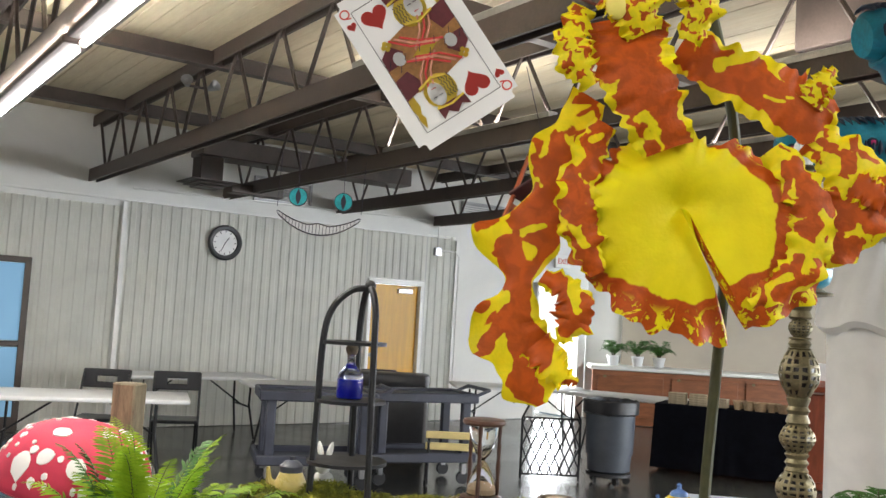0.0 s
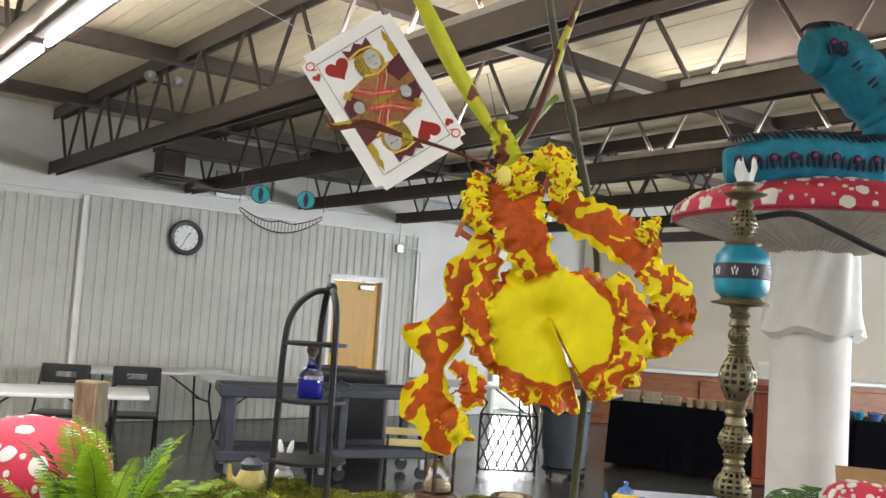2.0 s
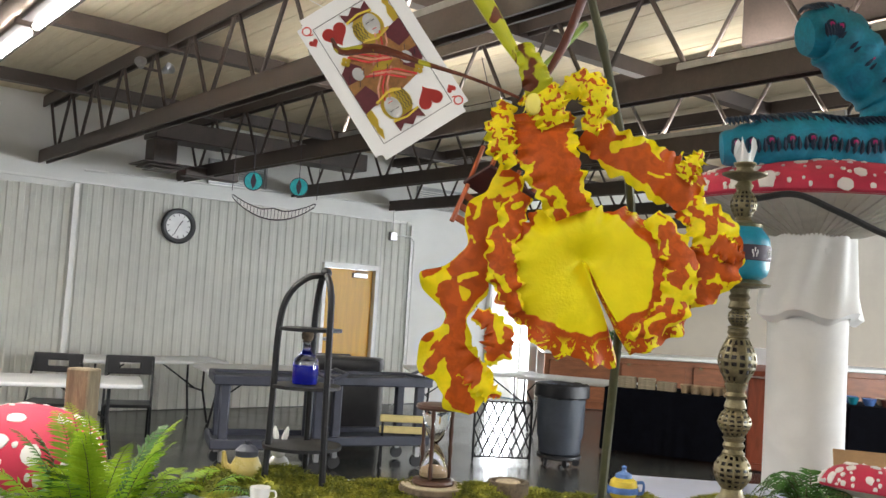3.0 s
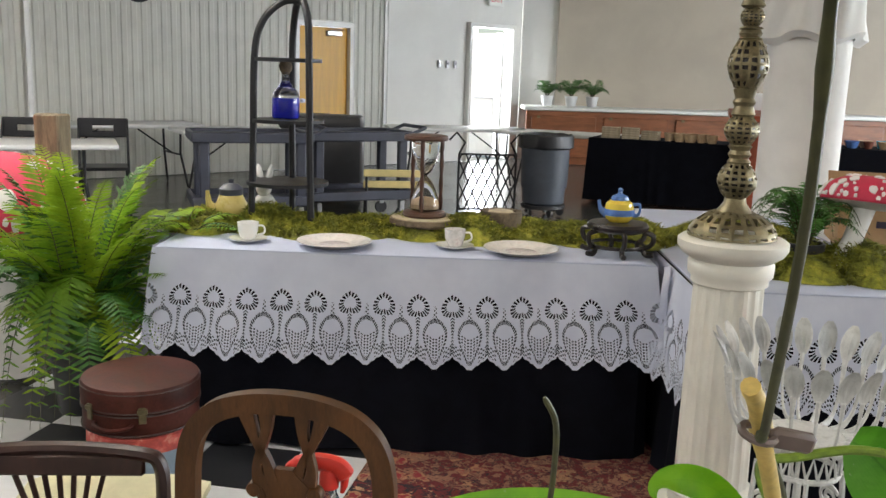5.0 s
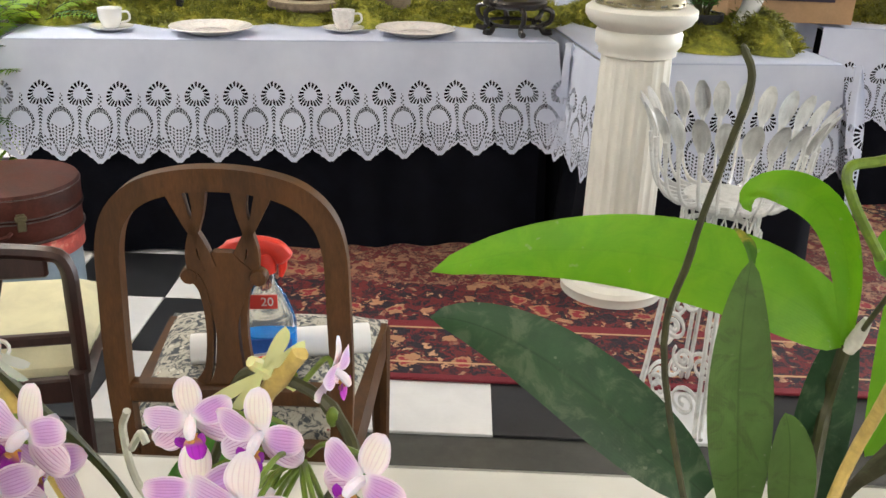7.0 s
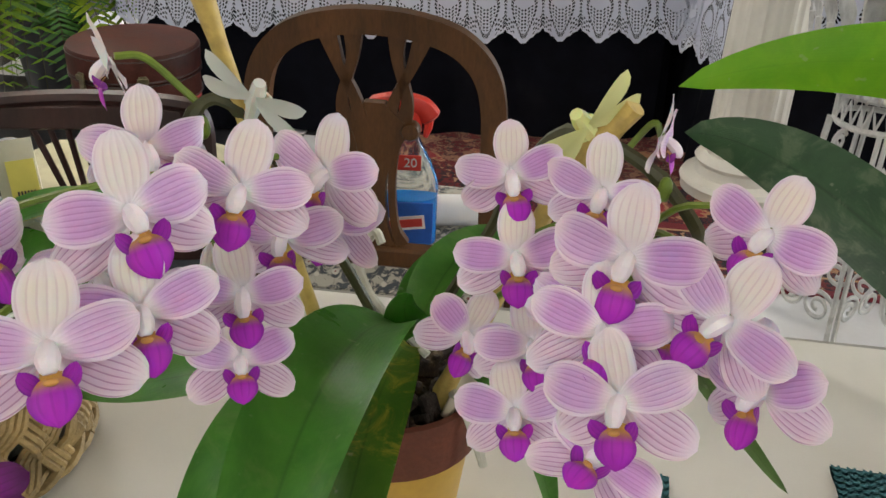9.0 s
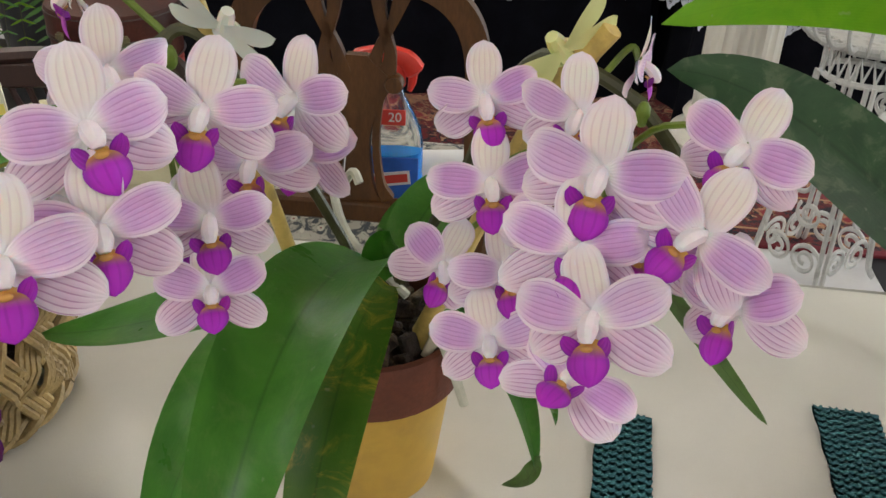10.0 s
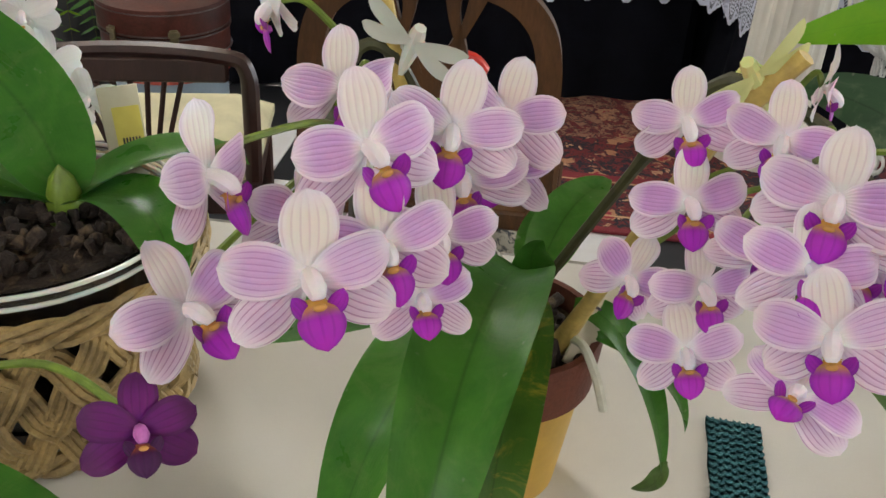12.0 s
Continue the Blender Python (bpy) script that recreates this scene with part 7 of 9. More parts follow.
COLUMN = mat("white_orchid_column", (0.88, 0.80, 0.84), 0.4, var=0.08, scale=100, sss=0.2)
DARKP = petal_mat("deep_purple_petal", (0.085, 0.002, 0.090), (0.14, 0.003, 0.15), (0.05, 0.0, 0.05), 0.4, 5, 0.3)
DARK_LIP = petal_mat("blackish_purple_lip", (0.04, 0.001, 0.05), (0.06, 0.002, 0.07), (0.02, 0.0, 0.03), 0.6, 4, 0.3, (0.30, 0.06, 0.02), 0.4)
WHITEP = petal_mat("pure_white_petal", (0.80, 0.80, 0.80), (0.80, 0.80, 0.79), (0.7, 0.7, 0.68), 0.4, 5, 0.2)


def leaf_mat(name, base, lighter, mottle=None, amount=0.0, rough=0.38, ribbed=0.5):
    m, nt, bs, u, v = uv_nodes(name)
    M = lambda op, a, b=None, c=None: math_node(nt, op, a, b, c)
    vec = coords(nt)
    n1, n2 = noise_node(nt, 22, 4, 0.65, vec, 0.8), noise_node(nt, 260, 3, 0.6, vec)
    across = M("ABSOLUTE", M("SUBTRACT", v, 0.5))
    c = mixc(nt, ramp(nt, n1.outputs[0], 0.3, 0.7), base, lighter)
    rib = M("SUBTRACT", 1.0, ramp(nt, across, 0.0, 0.035))
    c = mixc(nt, M("MULTIPLY", rib, ribbed), c, tuple(x * 0.55 for x in base))
    if mottle:
        sp = noise_node(nt, 34, 5, 0.7, vec, 1.2)
        c = mixc(nt, M("MULTIPLY", ramp(nt, sp.outputs[0], 0.48, 0.66), amount), c, mottle)
    lines = M("SINE", M("MULTIPLY", v, 150))
    c = mixc(nt, M("MULTIPLY", ramp(nt, lines, 0.2, 1.0), 0.10), c, lighter)
    speck = ramp(nt, noise_node(nt, 120, 2, 0.5, vec).outputs[0], 0.70, 0.76)
    c = mixc(nt, M("MULTIPLY", speck, 0.35), c, (0.4, 0.42, 0.3))
    nt.links.new(c, bs.inputs["Base Color"])
    nt.links.new(M("MULTIPLY_ADD", n1.outputs[0], 0.2, rough - 0.1), bs.inputs["Roughness"])
    bs.inputs["Subsurface Weight"].default_value = 0.05
    bp = nt.nodes.new("ShaderNodeBump")
    bp.inputs["Strength"].default_value, bp.inputs["Distance"].default_value = 0.25, 0.0008
    nt.links.new(M("ADD", M("MULTIPLY", lines, 0.06), n2.outputs[0]), bp.inputs["Height"])
    nt.links.new(bp.outputs[0], bs.inputs["Normal"])
    return m


LEAF = leaf_mat("orchid_leaf_green", (0.05, 0.20, 0.022), (0.085, 0.28, 0.032), (0.18, 0.31, 0.08), 0.35, rough=0.3)
LEAF_OLD = leaf_mat("yellowing_leaf", (0.07, 0.19, 0.022), (0.12, 0.24, 0.03), (0.52, 0.42, 0.06), 1.0)
LEAF_LIGHT = leaf_mat("light_fresh_leaf", (0.15, 0.38, 0.006), (0.22, 0.47, 0.010), (0.28, 0.48, 0.03), 0.2, rough=0.52, ribbed=0.12)
LEAF_DARK = leaf_mat("mottled_dark_leaf", (0.026, 0.075, 0.03), (0.045, 0.115, 0.045), (0.13, 0.19, 0.10), 0.8, rough=0.45)
LEAF_MID = leaf_mat("mid_green_leaf", (0.07, 0.25, 0.012), (0.12, 0.34, 0.02), (0.16, 0.36, 0.05), 0.3, rough=0.4)
LEAF_BROWN = leaf_mat("leaf_underside_brown", (0.07, 0.07, 0.035), (0.11, 0.10, 0.05), (0.16, 0.17, 0.08), 0.6, rough=0.6)
LEAF_GREY = leaf_mat("grey_green_leaf", (0.11, 0.20, 0.05), (0.15, 0.26, 0.07), (0.08, 0.10, 0.04), 0.5, rough=0.6)


def phal_flower(plant, p, size, yaw=0.0, tilt=0.0, roll=0.0, target=(-0.24, 0.50, 1.16), mats=None, lip=None, name="flower", wide=1.0, column=None):
    """A moth orchid flower facing the target: three sepals, two broad petals, a lip of three lobes and a column."""
    pm, sm, dm = mats or (PETAL, SEPAL, SEPAL_C)
    lm = lip or LIP
    fm = face_to(p, target, roll) @ pose(0, 0, 0, tilt, 0, yaw)
    fm = plant.matrix_world.inverted() @ fm
    q = random.Random(int(abs(p[0] * 7919 + p[1] * 104729 + p[2] * 1299709) * 1000))
    k = size
    b = B()
    tube(b, smooth_line(((0, 0.001, 0), (0, -0.0035, -0.0005), (0, -0.008, -0.0035), (0, -0.009, -0.006)), 3), [k * 0.072 * r for r in (0.8, 0.8, 0.8, 0.85, 0.95, 1.0, 0.9, 0.8, 0.7, 0.5)], 8)
    fl = part(name, b, column or COLUMN, plant, m=fm)

    def lobe(nm, ang, L, W, mt, cup, y0=0.0, shape=1.1, wave=0.03):
        a = radians(ang + q.uniform(-9, 9))
        d = Vector((math.sin(a), 0, math.cos(a)))
        L, W = L * k * q.uniform(0.93, 1.06), W * k * wide * q.uniform(0.92, 1.08)
        o = Vector((0, y0, 0))
        c = q.uniform(0.4, 1.5) * cup
        bend = q.uniform(-0.12, 0.5) * cup
        bb = B()
        blade(bb, (o, o + d * L * 0.35 + Vector((0, -c * L, 0)), o + d * L * 0.75 + Vector((0, -c * L * 0.8, 0)), o + d * L + Vector((0, bend * L, 0))), W, (0, -1, 0), nu=14, nv=10, shape=shape, fold=0.10 * q.uniform(-0.6, 1.6), wave=wave * q.uniform(0.6, 2.2), waves=q.uniform(0.7, 1.8), basew=0.2, seed=q.uniform(0, 6), twist=q.uniform(-0.25, 0.25), power=0.52)
        part(nm, bb, mt, fl)
    lobe("dorsal_sepal", 0, 0.54, 0.345, dm, 0.10, 0.0012, 1.08)
    lobe("lateral_sepal", 118, 0.57, 0.35, sm, 0.06, 0.0016, 1.10)
    lobe("lateral_sepal", -118, 0.57, 0.35, sm, 0.06, 0.0016, 1.10)
    lobe("petal", 77, 0.55, 0.355, pm, 0.14, -0.0004, 1.16)
    lobe("petal", -77, 0.55, 0.355, pm, 0.14, -0.0004, 1.16)
    bb = B()
    blade(bb, (Vector((0, -0.10 * k, -0.12 * k)), Vector((0, -0.22 * k, -0.16 * k)), Vector((0, -0.27 * k, -0.31 * k)), Vector((0, -0.22 * k, -0.42 * k))), 0.29 * k, (0, -1, 0.3), nu=14, nv=10, shape=1.12, fold=-0.22, wave=0.03, waves=1.2, basew=0.45, power=0.62)
    lp = part("lip", bb, lm, fl, "violet lip")
    side = SIDE_LOBE if lip is None else lip
    for sg in (-1, 1):
        bb = B()
        blade(bb, (Vector((sg * 0.05 * k, -0.12 * k, -0.21 * k)), Vector((sg * 0.10 * k, -0.17 * k, -0.19 * k)), Vector((sg * 0.135 * k, -0.20 * k, -0.14 * k)), Vector((sg * 0.15 * k, -0.21 * k, -0.075 * k))), 0.115 * k, (-sg * 0.5, -1, 0), nu=8, nv=6, shape=1.0, fold=0.15, basew=0.5, power=0.5)
        part("side_lobe", bb, side, fl)
    bb = B()
    bmesh.ops.create_uvsphere(bb, u_segments=10, v_segments=6, radius=0.030 * k, matrix=Matrix.Translation((0, -0.205 * k, -0.165 * k)) @ Matrix.Diagonal((1.5, 0.5, 0.8, 1)))
    part("callus", bb, CALLUS, fl, "golden callus")
    return fl


def leaf(plant, ctrl, width, mt, up=(0, 0, 1), name="leaf", label="", **kw):
    base = plant.matrix_world.translation
    b = B()
    kw.setdefault("thick", 0.0016)
    kw.setdefault("nu", 22)
    kw.setdefault("nv", 8)
    blade(b, [Vector(c) - base for c in ctrl], width, up, **kw)
    return part(name, b, mt, plant, label)


def rod(plant, pts, r, mt, name="stem", label="", n=6, seg=8, knots=0):
    base = plant.matrix_world.translation
    pp = [p - base for p in smooth_line(pts, n)]
    rr = r if not knots else [r * (1.35 if i % knots == 0 else 1.0) for i in range(len(pp))]
    b = B()
    tube(b, pp, rr, seg)
    return part(name, b, mt, plant, label)


def bark_fill(plant, r, z, c=(0, 0), n=70, seed=1):
    q = random.Random(seed)
    b = B()
    lathe(b, ((0, z - 0.004), (r, z - 0.006)), (c[0], c[1], 0), 20)
    for i in range(n):
        a, rr = q.uniform(0, 6.283), r * q.random() ** 0.5 * 0.93
        s = q.uniform(0.004, 0.011)
        box(b, (0, 0, 0), (s * 2, s, s * 0.7), s * 0.15, m=Matrix.Translation((c[0] + rr * math.cos(a), c[1] + rr * math.sin(a), z + q.uniform(-0.002, 0.006))) @ Euler((q.uniform(0, 3), q.uniform(0, 3), q.uniform(0, 3))).to_matrix().to_4x4())
    return part("bark_mix", b, BARKMIX, plant, "dark chipped bark mix", kind="stuff")


def dragonfly(plant, p, mt, turn, name="dragonfly_clip", label="plastic dragonfly clip"):
    m = plant.matrix_world.inverted() @ (Matrix.Translation(p) @ turn)
    b = B()
    tube(b, ((0, 0, 0.012), (0, 0, 0.008), (0, 0, 0.0), (0, -0.001, -0.012), (0, -0.002, -0.024)), [0.003, 0.004, 0.0045, 0.003, 0.002], 8)
    tube(b, [(0.006 * math.cos(a), 0.004 + 0.006 * math.sin(a), -0.004) for a in [i * 0.5 for i in range(11)]], 0.0012, 5)
    cl = part(name, b, mt, plant, label, m=m)
    for sg in (-1, 1):
        for ang, L in ((62, 0.030), (98, 0.026)):
            a = radians(sg * ang)
            bb = B()
            d = Vector((math.sin(a), 0, math.cos(a)))
            blade(bb, (Vector((0, -0.003, 0.004)), d * L * 0.4 + Vector((0, -0.006, 0.004)), d * L * 0.8 + Vector((0, -0.007, 0.004)), d * L + Vector((0, -0.005, 0.004))), 0.010, (0, -1, 0), nu=8, nv=3, shape=1.2, fold=0.1, basew=0.3, thick=0.0008)
            part("wing", bb, mt, cl)


# ---- striped moth orchid in the two-coloured pot ----
PA = Vector((-0.222, 0.985, 0.756))
oa = thing("striped_orchid", "potted moth orchid with lilac striped flowers on two spikes", "orchid", m=Matrix.Translation(PA))
b = B()
lathe(b, ((0, 0.0), (0.040, 0.0), (0.0415, 0.002), (0.051, 0.083)), seg=40)
part("pot_body", b, POT_Y, oa, "ochre yellow painted lower pot")
b = B()
lathe(b, ((0.051, 0.083), (0.0565, 0.085), (0.059, 0.118), (0.0575, 0.121), (0.053, 0.121), (0.051, 0.10), (0.0, 0.10)), seg=40)
part("pot_rim", b, TERRA, oa, "red-brown terracotta rim")
bark_fill(oa, 0.052, 0.112, seed=2)
leaf(oa, ((-0.215, 0.975, 0.915), (-0.245, 0.90, 0.985), (-0.277, 0.82, 0.955), (-0.289, 0.765, 0.865)), 0.054, LEAF, shape=0.85, fold=0.34, basew=0.3)
leaf(oa, ((-0.212, 0.972, 0.905), (-0.228, 0.905, 0.945), (-0.250, 0.835, 0.915), (-0.258, 0.79, 0.82)), 0.034, LEAF_OLD, up=(0.15, -0.5, 1), shape=0.9, fold=0.3, basew=0.4, label="old leaf mottled with yellow")
leaf(oa, ((-0.225, 0.975, 0.905), (-0.265, 0.90, 0.955), (-0.315, 0.85, 0.91), (-0.325, 0.82, 0.83)), 0.06, LEAF, up=(-0.4, 0, 1), shape=0.85, fold=0.2, basew=0.3)
leaf(oa, ((-0.228, 0.985, 0.90), (-0.30, 0.975, 0.90), (-0.36, 0.975, 0.868), (-0.415, 0.99, 0.862)), 0.055, LEAF, shape=0.9, fold=0.15, basew=0.3)
leaf(oa, ((-0.208, 0.985, 0.905), (-0.195, 1.01, 0.925), (-0.18, 1.04, 0.935), (-0.15, 1.06, 0.935)), 0.034, LEAF, up=(0, -0.6, 1), fold=0.25, basew=0.4)
leaf(oa, ((-0.213, 0.99, 0.905), (-0.20, 1.02, 0.92), (-0.175, 1.05, 0.925), (-0.14, 1.08, 0.915)), 0.036, LEAF, up=(0, -0.4, 1), fold=0.2, basew=0.4)
leaf(oa, ((-0.21, 0.98, 0.905), (-0.216, 0.972, 0.925), (-0.218, 0.965, 0.94), (-0.212, 0.958, 0.948)), 0.026, LEAF, up=(0, -1, 0.3), fold=0.35, shape=0.6, basew=0.4)
leaf(oa, ((-0.185, 0.975, 0.895), (-0.15, 0.955, 0.90), (-0.128, 0.945, 0.83), (-0.122, 0.94, 0.79)), 0.024, LEAF, up=(0.6, -0.6, 0.2), fold=0.3, basew=0.3)
leaf(oa, ((-0.123, 0.941, 0.80), (-0.122, 0.938, 0.786), (-0.131, 0.932, 0.783), (-0.145, 0.928, 0.79)), 0.012, LEAF_GREY, up=(0, 0, 1), fold=0.3, basew=0.5)
leaf(oa, ((-0.10, 0.93, 0.965), (-0.075, 0.905, 0.945), (-0.05, 0.885, 0.91), (-0.025, 0.87, 0.885)), 0.009, LEAF_GREY, up=(0, -1, 0.3), fold=0.4, basew=0.4, shape=1.0)
leaf(oa, ((-0.175, 0.965, 0.88), (-0.14, 0.95, 0.885), (-0.115, 0.945, 0.85), (-0.112, 0.945, 0.82)), 0.014, LEAF, up=(0.6, -0.6, 0.2), fold=0.3)
for pts in (((-0.20, 0.99, 0.885), (-0.235, 1.02, 0.91), (-0.245, 1.035, 0.945), (-0.24, 1.03, 0.965)), ((-0.195, 0.975, 0.872), (-0.185, 0.95, 0.885), (-0.178, 0.935, 0.875), (-0.17, 0.932, 0.85)), ((-0.24, 1.03, 0.935), (-0.232, 1.025, 0.95), (-0.228, 1.02, 0.945))):
    rod(oa, pts, 0.0028, ROOT, "aerial_root", seg=7)
b = B()
box(b, (0, 0, 0.02), (0.017, 0.0015, 0.055), 0.0004)
tg = part("plant_label", b, mat("cream_plant_label", (0.62, 0.56, 0.42), 0.5), oa, "cream plastic plant label", m=oa.matrix_world.inverted() @ pose(-0.184, 0.955, 0.872, -25, 35, 10))
b = B()
for i in range(3):
    box(b, (0.0, -0.0012, 0.03 + 0.006 * i), (0.008, 0.0006, 0.0016), m=pose(0, 0, 0, 0, 20 * i, 0))
part("print_bar", b, BLACK_P, tg)
b = B()
box(b, (0, 0, 0.02), (0.018, 0.0015, 0.05), 0.0004)
part("plant_label", b, CLIP_W, oa, "small white plant label", m=oa.matrix_world.inverted() @ pose(-0.262, 1.0, 0.875, -15, -30, 0))
# supports and spikes
rod(oa, ((-0.255, 0.99, 0.87), (-0.296, 0.957, 1.052), (-0.32, 0.94, 1.16)), 0.0042, BAMBOO, "stake", "bamboo stake", 4, 9, 6)
rod(oa, ((-0.195, 0.965, 0.87), (-0.15, 0.912, 1.03), (-0.125, 0.895, 1.078)), 0.0048, BAMBOO, "stake", "cut bamboo stake", 4, 9, 6)
rod(oa, ((-0.225, 0.985, 0.90), (-0.25, 0.99, 0.95), (-0.285, 0.962, 1.03), (-0.30, 0.955, 1.054), (-0.314, 0.953, 1.054), (-0.326, 0.93, 1.035), (-0.322, 0.88, 1.04), (-0.312, 0.84, 1.04), (-0.31, 0.80, 1.045)), 0.0032, SPIKE, "flower_spike", "brown arching flower spike", 5, 8, 7)
rod(oa, ((-0.205, 0.985, 0.90), (-0.175, 0.96, 0.98), (-0.16, 0.92, 1.045), (-0.145, 0.905, 1.062), (-0.115, 0.895, 1.05), (-0.10, 0.865, 1.035), (-0.115, 0.825, 1.04), (-0.135, 0.795, 1.03)), 0.0032, SPIKE, "flower_spike", "brown arching flower spike", 5, 8, 7)
dragonfly(oa, (-0.143, 0.900, 1.066), CLIP_Y, pose(0, 0, 0, 20, -42, 10), label="pale yellow plastic dragonfly clip")
dragonfly(oa, (-0.288, 0.95, 1.058), CLIP_W, pose(0, 0, 0, 20, 25, -20), label="clear white plastic dragonfly clip")

SPK_L, SPK_R = Vector((-0.305, 0.88, 1.045)), Vector((-0.125, 0.87, 1.035))
blooms = (  # place, width, yaw, tilt, roll
    ((-0.307, 0.797, 1.077), 0.057, 6, 4, -8), ((-0.278, 0.826, 1.071), 0.050, -4, 8, 3), ((-0.323, 0.758, 1.054), 0.055, 8, 0, 3),
    ((-0.302, 0.778, 1.053), 0.050, 0, 2, -4), ((-0.280, 0.828, 1.029), 0.044, -6, 6, 0), ((-0.285, 0.841, 0.990), 0.042, 2, -4, 2),
    ((-0.252, 0.871, 1.057), 0.050, -28, 6, 8), ((-0.249, 0.888, 1.028), 0.048, -34, 2, 10), ((-0.363, 0.777, 1.028), 0.050, 30, -8, -12),
    ((-0.357, 0.796, 1.066), 0.056, 52, 6, -6), ((-0.318, 0.865, 1.070), 0.046, 20, 12, 4), ((-0.300, 0.868, 1.004), 0.040, 30, -6, 14),
    ((-0.268, 0.862, 1.035), 0.046, -14, 4, -6), ((-0.332, 0.83, 1.035), 0.048, 26, 0, 8),
    ((-0.150, 0.797, 1.062), 0.051, -6, 6, 4), ((-0.101, 0.804, 1.067), 0.046, -28, 6, 10), ((-0.176, 0.858, 1.028), 0.044, 8, 4, -4),
    ((-0.159, 0.785, 1.042), 0.050, 10, 2, 2), ((-0.123, 0.774, 1.052), 0.047, -20, 4, 22), ((-0.170, 0.840, 0.998), 0.044, 8, 0, 0),
    ((-0.193, 0.866, 0.985), 0.042, 24, 2, 22), ((-0.177, 0.825, 0.976), 0.043, 0, -4, -4), ((-0.156, 0.765, 1.029), 0.047, -8, 0, -6),
    ((-0.110, 0.766, 1.031), 0.045, -36, -10, -10), ((-0.157, 0.772, 0.998), 0.042, -20, -30, 16), ((-0.178, 0.874, 1.057), 0.046, 6, 8, -10),
    ((-0.145, 0.855, 1.058), 0.046, -8, 10, 6), ((-0.128, 0.80, 1.035), 0.048, -24, 2, 12), ((-0.150, 0.83, 1.02), 0.044, -4, 0, 8),
)
for i, (p, w, yaw, tilt, roll) in enumerate(blooms):
    p = Vector(p)
    vary = random.Random(i + 40)
    phal_flower(oa, p - Vector((0, 0, 0.001)), 0.0448 * (w / 0.0475) ** 0.5 * vary.uniform(0.96, 1.04), yaw + vary.uniform(-9, 9), tilt + vary.uniform(-8, 6), roll + vary.uniform(-9, 9))
    hub = SPK_L if p.x < -0.22 else SPK_R
    d = (p - Vector((-0.24, 0.5, 1.16))).normalized()
    rod(oa, (p + d * 0.001, p + d * 0.012 + Vector((0, 0, 0.004)), p.lerp(hub, 0.55) + Vector((0, 0.004, 0.008)), p.lerp(hub, 0.9)), 0.0014, SPIKE_G, "flower_stalk", seg=6, n=4)
# two side-on blooms at the tops of the spikes
phal_flower(oa, Vector((-0.352, 0.95, 1.075)), 0.046, 0, 10, -25, target=(-0.9, 0.75, 1.0), mats=(WHITEP, SEPAL_C, SEPAL_C))
rod(oa, ((-0.35, 0.952, 1.077), (-0.338, 0.957, 1.075), (-0.322, 0.957, 1.06), (-0.314, 0.953, 1.054)), 0.0018, SPIKE_G, "flower_stalk", seg=7)
phal_flower(oa, Vector((-0.108, 0.905, 1.060)), 0.036, 10, 0, 5, target=(0.3, 0.62, 1.0))
rod(oa, ((-0.108, 0.905, 1.06), (-0.112, 0.908, 1.066), (-0.125, 0.90, 1.056)), 0.0016, SPIKE_G, "flower_stalk", seg=6)
for p in ((-0.310, 0.935, 1.05), (-0.322, 0.925, 1.042), (-0.13, 0.905, 1.058), (-0.11, 0.885, 1.045)):
    b = B()
    bmesh.ops.create_uvsphere(b, u_segments=8, v_segments=6, radius=0.0042, matrix=Matrix.Translation(Vector(p) - PA) @ Matrix.Diagonal((0.8, 0.8, 1.4, 1)))
    part("bud", b, SPIKE_G, oa)

# ---- orchid in the wicker basket ----
PB = Vector((-0.535, 1.065, 0.756))
ob2 = thing("wicker_basket", "woven straw basket holding a clear plastic pot", "basket", m=Matrix.Translation(PB))


def basket_r(z):
    return 0.092 + 0.02 * (z / 0.115) ** 0.8


for k in range(18):
    a0 = k * 2 * math.pi / 18
    for sg in (-1, 1):
        b = B()
        pts = []
        for i in range(13):
            z = 0.012 + 0.105 * i / 12
            a = a0 + sg * 0.55 * i / 12
            r = basket_r(z) + 0.0042 * math.cos(i / 12 * 4 * math.pi * 1.3 + (0 if sg > 0 else math.pi) + k * math.pi)
            pts.append((r * math.cos(a), r * math.sin(a), z))
        for lane in (-1.5, -0.5, 0.5, 1.5):  # four canes side by side
            line = []
            for i, p in enumerate(pts):
                p = Vector(p)
                t = (Vector(pts[min(i + 1, 12)]) - Vector(pts[max(i - 1, 0)])).normalized()
                line.append(p + t.cross(Vector((p.x, p.y, 0)).normalized()).normalized() * (0.0050 * lane))
            tube(b, line, 0.0028, 6)
        part("weave_strip", b, WICKER, ob2)
for z0, rr in ((0.008, 0.0075), (0.118, 0.0065), (0.126, 0.005)):
    for ph in (0, 2.1, 4.2):
        b = B()
        R0 = basket_r(z0)
        tube(b, [((R0 + rr * 0.6 * math.cos(a * 9 + ph)) * math.cos(a), (R0 + rr * 0.6 * math.cos(a * 9 + ph)) * math.sin(a), z0 + rr * 0.7 * math.sin(a * 9 + ph)) for a in [i * 2 * math.pi / 90 for i in range(91)]], rr * 0.55, 6, False)
        part("rim_braid", b, WICKER, ob2)
oc = thing("basket_orchid", "young green orchid plant in a clear plastic pot", "orchid", m=Matrix.Translation(PB + Vector((0, 0, 0.014))))
b = B()
lathe(b, ((0.0, 0.0), (0.07, 0.0), (0.092, 0.118), (0.102, 0.122), (0.104, 0.128), (0.1, 0.131), (0.094, 0.128), (0.09, 0.12), (0.069, 0.003), (0, 0.003)), seg=40)
part("clear_pot", b, CLEAR_PL, oc, "clear plastic pot")
# white beads along the clear rim stand in for its highlights
b = B()
